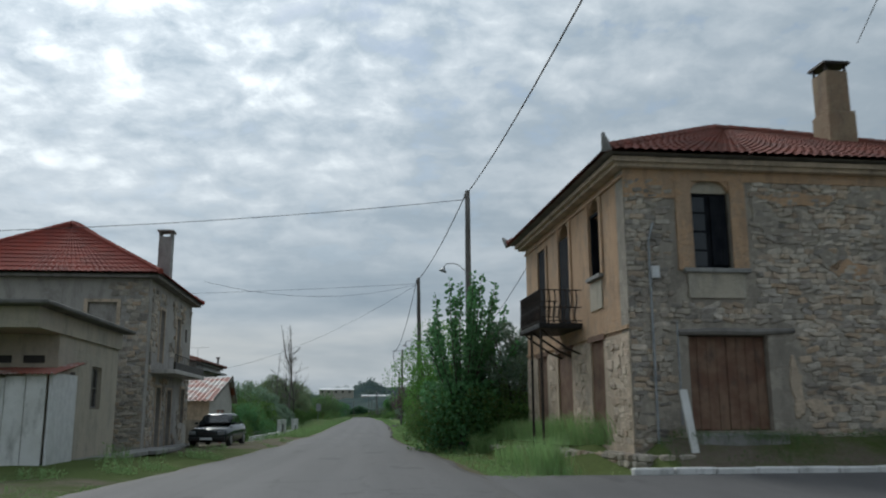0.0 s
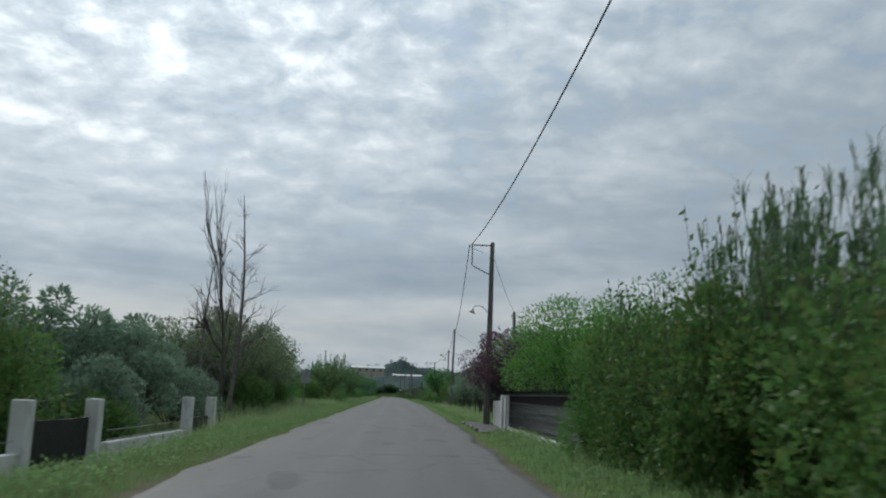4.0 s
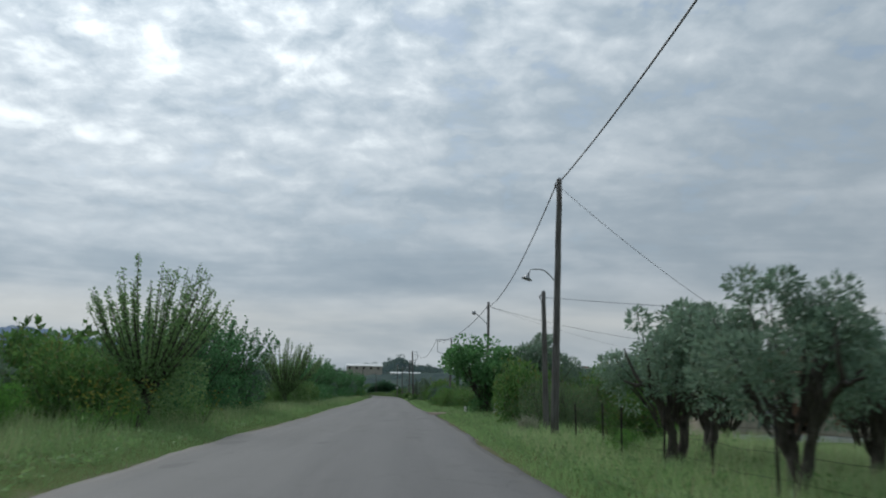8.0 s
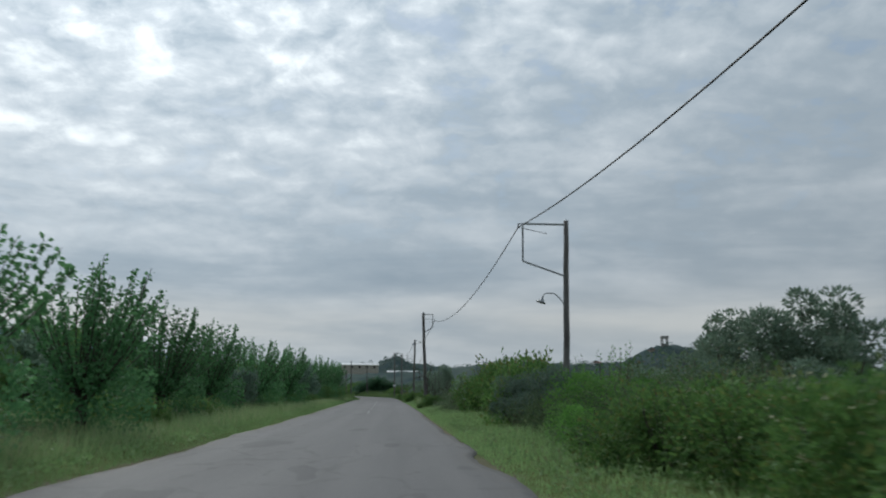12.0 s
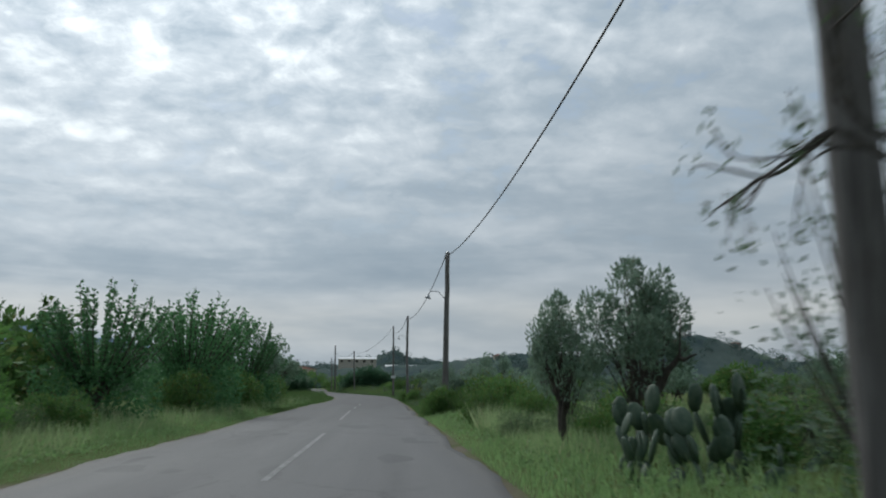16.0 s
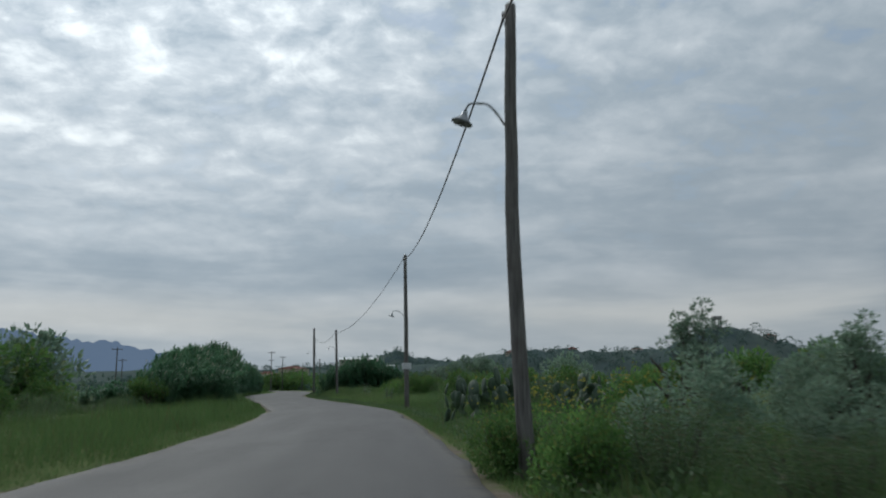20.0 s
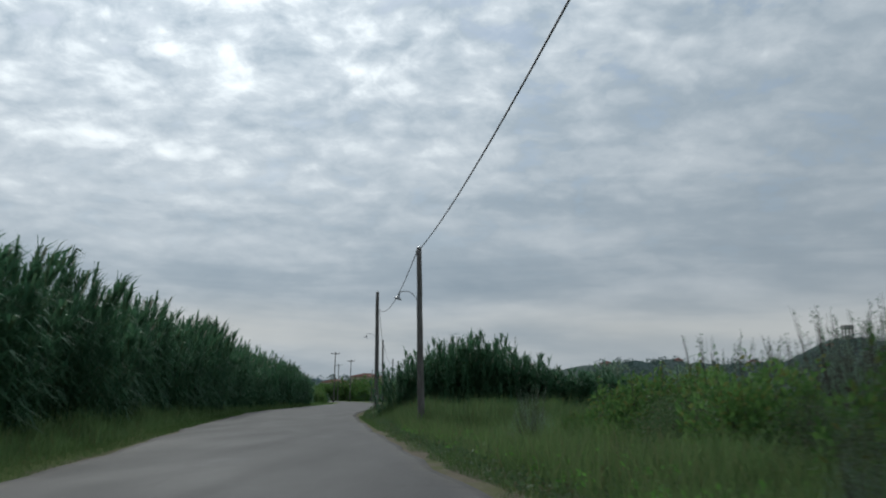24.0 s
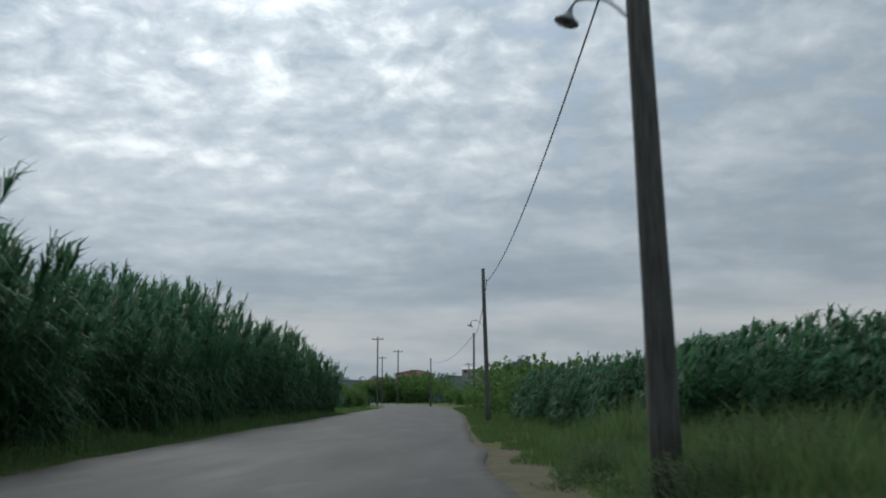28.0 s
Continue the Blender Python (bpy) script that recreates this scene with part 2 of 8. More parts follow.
def plaster_build(base, patch, stain):
    def build(g, where):
        flake = g.span(g.math("ADD", g.noise(where, 0.9, 8.0, 0.68), g.math("MULTIPLY", g.math("SUBTRACT", g.noise(where, 6.0, 5.0, 0.65), 0.5), 0.45)), 0.50, 0.56)
        colour = g.mix(g.noise(where, 2.5, 4.0), base, tuple(c * 0.78 for c in base))
        colour = g.mix(g.math("MULTIPLY", flake, 0.62), colour, patch)
        runs = g.span(g.noise(g.vec("MULTIPLY", where, (2.0, 2.0, 0.55)), 1.2, 7.0, 0.72), 0.49, 0.70)
        colour = g.mix(g.math("MULTIPLY", runs, 0.65), colour, stain)
        fine = g.noise(where, 30.0, 3.0)
        colour = g.mix(0.3, colour, g.ramp(fine, (0.3, 0.6), (0.7, 1.05)), "MULTIPLY")
        return colour, 0.92, (g.math("SUBTRACT", fine, g.math("MULTIPLY", flake, 0.6)), 0.8, 0.02)

    return build


def rock_build(tones, dirt=0.6):
    def build(g, where):
        own = g.add("ShaderNodeObjectInfo").outputs["Random"]
        isle = g.add("ShaderNodeNewGeometry").outputs["Random Per Island"]
        pick = g.math("FRACT", g.math("ADD", own, isle))
        colour = g.ramp(pick, *[(i / (len(tones) - 1), c) for i, c in enumerate(tones)])
        n = g.noise(where, 7.0, 6.0, 0.7)
        colour = g.mix(0.6, colour, g.ramp(n, (0.3, 0.45), (0.7, 1.25)), "MULTIPLY")
        spot = g.add("ShaderNodeNewGeometry").outputs["Position"]
        soot = g.span(g.noise(spot, 0.75, 7.0, 0.68), 0.47, 0.66)
        colour = g.mix(g.math("MULTIPLY", soot, dirt), colour, (0.095, 0.088, 0.080))
        lime = g.span(g.noise(g.vec("ADD", spot, (9.0, 4.0, 1.0)), 1.3, 6.0, 0.7), 0.57, 0.66)
        colour = g.mix(g.math("MULTIPLY", lime, 0.6), colour, (0.50, 0.44, 0.36))
        return colour, 0.95, (n, 0.8, 0.03)

    return build


M = {}
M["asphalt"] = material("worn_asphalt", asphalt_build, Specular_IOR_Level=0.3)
M["ground"] = material("grassy_earth", ground_build, Specular_IOR_Level=0.05)
M["paint_line"] = two_tone("worn_road_paint", (0.30, 0.30, 0.29), (0.17, 0.165, 0.16), 6.0, lo=0.42, hi=0.58)
M["ochre"] = material("ochre_plaster", plaster_build((0.62, 0.405, 0.250), (0.440, 0.322, 0.225), (0.205, 0.155, 0.115)))
M["cream_wash"] = material("cream_limewash", plaster_build((0.700, 0.555, 0.415), (0.440, 0.355, 0.272), (0.220, 0.178, 0.138)))
M["grey_render"] = material("grey_render", plaster_build((0.49, 0.455, 0.415), (0.34, 0.31, 0.28), (0.15, 0.135, 0.12)))
M["cream_render"] = material("cream_render", plaster_build((0.570, 0.504, 0.400), (0.460, 0.417, 0.346), (0.258, 0.233, 0.200)))
M["mortar"] = material("old_mortar", plaster_build((0.381, 0.336, 0.280), (0.493, 0.431, 0.353), (0.157, 0.140, 0.123)))
M["chimney_render"] = material("brown_chimney_render", plaster_build((0.40, 0.30, 0.20), (0.30, 0.20, 0.135), (0.16, 0.13, 0.105)))
M["dirt"] = two_tone("stony_dirt", (0.16, 0.13, 0.10), (0.25, 0.21, 0.165), 0.8, dirt=(0.09, 0.09, 0.05), bump=0.8, Specular_IOR_Level=0.05)
M["stone"] = material("rubble_stone", rock_build([(0.287, 0.259, 0.230), (0.506, 0.443, 0.368), (0.632, 0.546, 0.448), (0.529, 0.397, 0.282), (0.380, 0.339, 0.299), (0.713, 0.632, 0.529)]))
M["pale_stone"] = material("limewashed_stone", rock_build([(0.60, 0.47, 0.36), (0.70, 0.56, 0.43), (0.76, 0.63, 0.50), (0.64, 0.48, 0.36), (0.56, 0.46, 0.37)], 0.35))
M["concrete"] = two_tone("raw_concrete", (0.26, 0.25, 0.24), (0.36, 0.35, 0.33), 1.5, dirt=(0.13, 0.125, 0.12))
M["block"] = two_tone("grey_blockwork", (0.46, 0.43, 0.395), (0.55, 0.52, 0.48), 2.0, dirt=(0.27, 0.25, 0.23))
M["whitewash"] = two_tone("weathered_whitewash", (0.80, 0.79, 0.77), (0.69, 0.68, 0.65), 1.4, dirt=(0.30, 0.30, 0.28))
M["roof_red"] = two_tone("red_clay_tile", (0.26, 0.075, 0.050), (0.19, 0.068, 0.050), 1.1, dirt=(0.11, 0.065, 0.055), bump=0.5)
M["roof_bright"] = two_tone("bright_red_tile", (0.36, 0.070, 0.045), (0.28, 0.062, 0.045), 0.9, dirt=(0.17, 0.06, 0.048))
M["roof_brown"] = two_tone("brown_clay_tile", (0.30, 0.125, 0.085), (0.22, 0.10, 0.075), 1.0, dirt=(0.13, 0.085, 0.07))
M["tin"] = two_tone("rusty_corrugated_tin", (0.33, 0.10, 0.065), (0.50, 0.46, 0.43), 0.55, rough=0.6, lo=0.46, hi=0.54)
M["wood_red"] = two_tone("faded_red_brown_boards", (0.165, 0.085, 0.055), (0.235, 0.145, 0.095), 2.2, dirt=(0.075, 0.055, 0.045))
# Taken down to near-black so that balcony doors read as unlit openings.
M["wood_dark"] = two_tone("dark_blue_grey_wood", (0.012, 0.014, 0.019), (0.022, 0.024, 0.029), 3.0, rough=0.7, Specular_IOR_Level=0.06)
M["wood_grey"] = two_tone("grey_timber", (0.17, 0.155, 0.14), (0.25, 0.23, 0.21), 3.0)
# Near-black colour that stands in for the shade inside openings.
M["painted_dark"] = two_tone("painted_opening_dark", (0.030, 0.028, 0.026), (0.045, 0.042, 0.04), 1.0)
M["iron"] = two_tone("rusty_iron", (0.030, 0.026, 0.024), (0.055, 0.040, 0.032), 9.0, rough=0.6, Metallic=0.4)
M["black_paint"] = two_tone("black_painted_metal", (0.020, 0.019, 0.020), (0.034, 0.032, 0.031), 8.0, rough=0.55, Specular_IOR_Level=0.2)
M["galvanised"] = two_tone("galvanised_steel", (0.30, 0.31, 0.32), (0.40, 0.41, 0.42), 6.0, rough=0.5, Metallic=0.6)
M["sign_white"] = two_tone("white_sheet_metal", (0.78, 0.78, 0.78), (0.67, 0.67, 0.67), 4.0, rough=0.5)
M["sign_bar"] = two_tone("grey_lettering", (0.28, 0.29, 0.30), (0.33, 0.34, 0.35), 8.0)
M["old_paving"] = two_tone("dirty_paving", (0.115, 0.108, 0.100), (0.17, 0.16, 0.148), 1.2, dirt=(0.08, 0.085, 0.06))
M["cable"] = two_tone("black_cable", (0.022, 0.022, 0.023), (0.035, 0.035, 0.036), 10.0, rough=0.6)
M["car_paint"] = two_tone("dark_green_car_paint", (0.012, 0.018, 0.019), (0.016, 0.023, 0.024), 3.0, rough=0.18, bump=0.0, Specular_IOR_Level=0.5)
M["rubber"] = two_tone("tyre_rubber", (0.018, 0.018, 0.018), (0.028, 0.028, 0.028), 20.0)
M["rim"] = two_tone("alloy_rim", (0.34, 0.34, 0.35), (0.42, 0.42, 0.43), 9.0, rough=0.35, Metallic=0.8)
M["lens"] = two_tone("headlight_lens", (0.20, 0.21, 0.22), (0.27, 0.28, 0.29), 12.0, rough=0.12)
M["glass"] = two_tone("dark_window_glass", (0.020, 0.024, 0.028), (0.028, 0.033, 0.038), 2.0, rough=0.06, bump=0.0)
M["curtain"] = two_tone("blue_cloth", (0.045, 0.075, 0.17), (0.07, 0.11, 0.22), 5.0)


def pole_build(g, where):
    streak = g.noise(g.vec("MULTIPLY", where, (24.0, 24.0, 1.6)), 1.0, 6.0, 0.65)
    blot = g.noise(where, 1.2, 4.0)
    own = g.add("ShaderNodeObjectInfo").outputs["Random"]
    colour = g.mix(g.span(streak, 0.35, 0.65), (0.085, 0.078, 0.073), (0.200, 0.188, 0.176))
    colour = g.mix(g.span(blot, 0.5, 0.7, 0.0, 0.6), colour, (0.085, 0.070, 0.060))
    tone = g.span(own, 0.0, 1.0, 0.75, 1.15)
    colour = g.vec("MULTIPLY", colour, g.add("ShaderNodeCombineXYZ", {0: tone, 1: tone, 2: tone}).outputs[0])
    return colour, 0.9, (streak, 0.7, 0.02)


M["pole_wood"] = material("weathered_pole_wood", pole_build)


def bark_build(g, where):
    n = g.noise(g.vec("MULTIPLY", where, (1.0, 1.0, 0.3)), 9.0, 6.0, 0.7)
    return g.mix(g.span(n, 0.35, 0.65), (0.045, 0.038, 0.032), (0.125, 0.108, 0.092)), 0.95, (n, 0.9, 0.03)


M["bark"] = material("rough_bark", bark_build)
M["bark_grey"] = two_tone("smooth_grey_bark", (0.13, 0.12, 0.108), (0.21, 0.195, 0.175), 5.0, rough=0.9)
M["dark_olive_leaf"] = leafy("dark_olive_leaves", (0.044, 0.064, 0.044), (0.110, 0.136, 0.098), 0.22, (0.15, 0.175, 0.125))
M["olive_leaf"] = leafy("olive_leaves", (0.074, 0.099, 0.063), (0.174, 0.207, 0.146), 0.25, (0.202, 0.235, 0.162))
M["mulberry_leaf"] = leafy("mulberry_leaves", (0.035, 0.080, 0.030), (0.088, 0.160, 0.060), 0.38)
M["hedge_leaf"] = leafy("hedge_leaves", (0.030, 0.062, 0.015), (0.100, 0.155, 0.036), 0.3, (0.18, 0.18, 0.06))
M["bright_leaf"] = leafy("fresh_leaves", (0.040, 0.095, 0.016), (0.120, 0.215, 0.040), 0.35)
M["fig_leaf"] = leafy("fig_leaves", (0.034, 0.076, 0.026), (0.098, 0.168, 0.056), 0.3)
M["plum_leaf"] = leafy("purple_plum_leaves", (0.044, 0.026, 0.034), (0.104, 0.052, 0.062), 0.28, (0.155, 0.070, 0.072))
M["rust_leaf"] = leafy("dull_reddish_leaves", (0.072, 0.102, 0.048), (0.172, 0.196, 0.102), 0.3, (0.235, 0.145, 0.105))
M["bramble_leaf"] = leafy("bramble_leaves", (0.032, 0.050, 0.021), (0.096, 0.124, 0.050), 0.24, (0.18, 0.16, 0.10))
M["reed_leaf"] = leafy("reed_blades", (0.032, 0.072, 0.036), (0.074, 0.130, 0.062), 0.38, (0.105, 0.148, 0.076))
M["spring_leaf"] = leafy("yellow_green_young_leaves", (0.062, 0.098, 0.028), (0.128, 0.172, 0.062), 0.4)
M["cane_leaf"] = leafy("cane_blades", (0.060, 0.095, 0.040), (0.125, 0.165, 0.080), 0.35)
M["reed_plume"] = leafy("dry_reed_plumes", (0.15, 0.13, 0.09), (0.26, 0.23, 0.17), 0.2)
M["grass_blade"] = leafy("grass_blades", (0.104, 0.154, 0.054), (0.218, 0.280, 0.111), 0.3, (0.285, 0.299, 0.156))
# Dimmed copy of the grass colours: duller daylight put into the blades.
M["dimmed_blade"] = leafy("dimmed_rank_grass", (0.036, 0.060, 0.016), (0.088, 0.123, 0.034), 0.3, (0.135, 0.13, 0.06))
M["meadow_blade"] = leafy("meadow_grass_blades", (0.101, 0.136, 0.050), (0.265, 0.287, 0.138), 0.3, (0.379, 0.333, 0.224))
M["herb_blade"] = leafy("tall_herb_blades", (0.042, 0.072, 0.022), (0.120, 0.158, 0.054), 0.3, (0.20, 0.185, 0.09))
M["weed_blade"] = leafy("weedy_meadow_blades", (0.052, 0.078, 0.024), (0.126, 0.156, 0.052), 0.3, (0.22, 0.20, 0.11))
M["blossom"] = two_tone("cream_blossom", (0.42, 0.42, 0.24), (0.52, 0.50, 0.33), 6.0)
M["petal"] = leafy("yellow_petals", (0.20, 0.16, 0.02), (0.26, 0.21, 0.04), 0.2)
M["cactus"] = two_tone("prickly_pear_skin", (0.045, 0.085, 0.050), (0.085, 0.125, 0.075), 3.0, rough=0.6)
# Paler and bluer than near leaves, to paint in the haze of distance.
M["far_wood"] = leafy("hazed_distant_foliage", (0.040, 0.058, 0.052), (0.078, 0.098, 0.078), 0.1)
# Scrub green turned bluish: distance haze put into the hill colour.
M["hill"] = two_tone("hazed_scrub_hillside", (0.075, 0.105, 0.105), (0.115, 0.145, 0.130), 0.02, grain=0.25, bump=0.8, Specular_IOR_Level=0.0)


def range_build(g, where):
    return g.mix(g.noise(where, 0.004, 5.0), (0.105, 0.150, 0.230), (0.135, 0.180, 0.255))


# The range glows by itself, with distance haze put into its blue.
far_blue = bpy.data.materials.new("glowing_haze_backdrop")
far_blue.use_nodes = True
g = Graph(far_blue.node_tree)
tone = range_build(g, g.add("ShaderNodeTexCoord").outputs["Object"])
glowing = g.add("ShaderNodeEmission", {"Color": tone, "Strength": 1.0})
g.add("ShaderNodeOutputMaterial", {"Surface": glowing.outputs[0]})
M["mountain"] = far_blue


# ---- mesh helpers ----
def raw_mesh(name, verts, sizes, loops, smooth=False):
    """A mesh from arrays: places, the corner count of every face, and the corners."""
    me = bpy.data.meshes.new(name)
    verts, sizes, loops = np.asarray(verts, np.float32), np.asarray(sizes, np.int32), np.asarray(loops, np.int32)
    me.vertices.add(len(verts))
    me.vertices.foreach_set("co", verts.ravel())
    me.loops.add(len(loops))
    me.loops.foreach_set("vertex_index", loops)
    me.polygons.add(len(sizes))
    me.polygons.foreach_set("loop_start", np.concatenate([[0], np.cumsum(sizes)[:-1]]).astype(np.int32))
    me.polygons.foreach_set("use_smooth", np.full(len(sizes), smooth))
    me.update(calc_edges=True)
    return me


class Shape:
    """Gathers boxes, tubes and sheets of one part."""

    def __init__(self):
        self.v, self.s, self.l, self.n = [], [], [], 0

    def put(self, verts, faces):
        verts = np.asarray(verts, float)
        self.v.append(verts)
        for f in faces:
            self.s.append(len(f))
            self.l.extend(i + self.n for i in f)
        self.n += len(verts)
        return self

    def box(self, x0, y0, z0, x1, y1, z1, bevel=0.0):
        if bevel <= 0:
            v = [(x, y, z) for z in (z0, z1) for y in (y0, y1) for x in (x0, x1)]
            return self.put(v, [(0, 2, 3, 1), (4, 5, 7, 6), (0, 1, 5, 4), (2, 6, 7, 3), (0, 4, 6, 2), (1, 3, 7, 5)])
        b = bevel
        rings = []
        for z, i in ((z0, b), (z0 + b, 0), (z1 - b, 0), (z1, b)):
            rings.append([(x0 + b, y0 + i, z), (x1 - b, y0 + i, z), (x1 - i, y0 + b, z), (x1 - i, y1 - b, z), (x1 - b, y1 - i, z), (x0 + b, y1 - i, z), (x0 + i, y1 - b, z), (x0 + i, y0 + b, z)])
        f = [tuple(range(7, -1, -1)), tuple(range(24, 32))]
        f += [(k * 8 + i, k * 8 + (i + 1) % 8, k * 8 + 8 + (i + 1) % 8, k * 8 + 8 + i) for k in range(3) for i in range(8)]
        return self.put([p for r in rings for p in r], f)

    def tube(self, path, radii, sides=8, caps=True):
        path = np.asarray(path, float)
        radii = np.broadcast_to(np.asarray(radii, float), (len(path),))
        tang = np.gradient(path, axis=0)
        tang /= np.linalg.norm(tang, axis=1, keepdims=True) + 1e-9
        ref = np.array([1.0, 0, 0]) if abs(tang[:, 2]).mean() > 0.7 else np.array([0, 0, 1.0])
        u = np.cross(tang, ref)
        u /= np.linalg.norm(u, axis=1, keepdims=True) + 1e-9
        w = np.cross(tang, u)
        a = np.linspace(0, 2 * np.pi, sides, endpoint=False)
        ring = path[:, None] + radii[:, None, None] * (np.cos(a)[None, :, None] * u[:, None] + np.sin(a)[None, :, None] * w[:, None])
        n = len(path)
        f = [(k * sides + i, k * sides + (i + 1) % sides, (k + 1) * sides + (i + 1) % sides, (k + 1) * sides + i) for k in range(n - 1) for i in range(sides)]
        if caps:
            f += [tuple(range(sides - 1, -1, -1)), tuple(range((n - 1) * sides, n * sides))]
        return self.put(ring.reshape(-1, 3), f)

    def prism(self, outline, y0, y1):
        """An outline in x and z, drawn out along y."""
        n = len(outline)
        v = [(x, y0, z) for x, z in outline] + [(x, y1, z) for x, z in outline]
        f = [tuple(range(n)), tuple(range(2 * n - 1, n - 1, -1))] + [(i, n + i, n + (i + 1) % n, (i + 1) % n) for i in range(n)]
        return self.put(v, f)

    def mesh(self, name, smooth=False):
        return raw_mesh(name, np.concatenate(self.v), self.s, self.l, smooth)


def part(name, shape, mat, parent=None, label="", smooth=False, at=None):
    """Links a shape (or a mesh) as one object under a thing or a part."""
    me = shape.mesh(name, smooth) if isinstance(shape, Shape) else shape
    if not me.materials:
        me.materials.append(mat)
    ob = new(name, me)
    if parent is not None:
        ob.parent = parent
    if at is not None:
        ob.matrix_basis = at
    if label:
        ob["label"] = label
    return ob


def thing(name, m, label, category, group="", kind=""):
    ob = new(name)
    ob.empty_display_size = 0.3
    ob.matrix_basis = m
    return tagged(ob, label, category, group, kind)


def place(x, y, z, turn=0.0, size=1.0, tall=None):
    return pose(x, y, z, 0, 0, turn) @ Matrix.Diagonal((size, size, size if tall is None else tall, 1))


# ---- road and land ----
# left and right edge of the asphalt at stations along y
ROAD_Y = [-60, 5, 15, 24, 38, 51, 57, 87, 108, 124, 140, 154, 170, 185, 193, 223, 246, 262, 276, 291, 304, 311, 325, 339, 346, 361, 376, 390, 405, 419, 440, 472, 520, 564, 620, 700]
ROAD_L = [-5.0, -4.8, -4.5, -3.9, -3.25, -3.45, -3.2, -3.75, -4.0, -4.2, -4.6, -4.55, -4.85, -5.1, -4.95, -5.35, -5.8, -6.06, -6.4, -6.6, -6.45, -6.6, -7.3, -8.6, -9.9, -12.7, -16.0, -19.0, -22.0, -24.4, -27.0, -30.0, -34.5, -41.0, -58.0, -98.0]
ROAD_R = [3.0, 3.0, 2.9, 2.6, 1.66, 1.4, 1.68, 2.1, 2.1, 2.0, 2.08, 2.1, 1.75, 1.2, 1.15, 0.9, 0.63, 0.4, 0.02, -0.1, -0.55, -0.6, -1.2, -1.9, -3.07, -5.9, -8.9, -11.3, -14.0, -15.9, -17.9, -20.2, -25.0, -31.5, -48.5, -88.5]


def smooth_line(ys, xs):
    """A gliding line through stations."""
    fine_y = np.arange(ys[0], ys[-1] + 1, 2.0)
    x = np.interp(fine_y, ys, xs)
    k = np.array([1, 2, 3, 4, 3, 2, 1]) / 16.0
    return fine_y, np.convolve(np.pad(x, 3, mode="edge"), k, "valid")


FINE_Y, FINE_L = smooth_line(ROAD_Y, ROAD_L)
FINE_R = smooth_line(ROAD_Y, ROAD_R)[1]


def road_left(y):
    return np.interp(y, FINE_Y, FINE_L)


def road_right(y):
    return np.interp(y, FINE_Y, FINE_R)


def step(v, a, b):
    t = np.clip((np.asarray(v, float) - a) / (b - a), 0, 1)
    return t * t * (3 - 2 * t)


def wavy(x, y, f, seed=0.0):
    return np.sin(x * f * 1.3 + seed) * np.sin(y * f + 1.7 * seed + 0.5) + 0.5 * np.sin(x * f * 2.9 + y * f * 2.3 + seed * 3.1)


def wall_line(y):
    """The low stone wall under the stone house, as x for y."""
    return 6.0 - (np.asarray(y) - 16.9) * 0.165


def land(x, y):
    """The height of the ground."""
    x, y = np.asarray(x, float), np.asarray(y, float)
    out = np.maximum(road_left(y) - x, x - road_right(y))
    z = -0.06 + 0.07 * step(out, 0.1, 1.5) + step(out, 0.8, 4.0) * 0.07 * wavy(x, y, 0.55)
    left = x < road_left(y)
    z = z - np.where(left, 0.72 * step(road_left(y) - x, 1.2, 3.2) * step(y, 42, 56) * step(y, 104, 92), 0.0)
    z = z - np.where(left, 0.15 * step(road_left(y) - x, 1.5, 4.0) * step(y, 24, 30) * step(y, 60, 44), 0.0)
    right = x > road_right(y)
    bank = step(x, wall_line(y) - 0.12, wall_line(y) + 0.25) * step(y, 16.4, 16.9) * step(y, 31.0, 27.0)
    z = z + np.where(right, 0.48 * bank, 0.0)
    front = step(y, 15.8, 17.6) * step(y, 19.6, 18.4) * step(x, 6.1, 7.0) * step(x, 40, 30)
    z = z + np.where(right, 0.32 * front, 0.0)
    side = step(x, 2.0, 3.0) * step(y, 16.0, 15.2) * step(x, 60, 30)
    z = z * (1 - side) + side * -0.03
    z = z - np.where(right, 0.9 * step(x, 9, 15) * step(y, 132, 142) * step(y, 190, 176), 0.0)
    z = z + step(np.abs(x), 60, 400) * 1.5 * wavy(x, y, 0.012, 2.0)
    return z


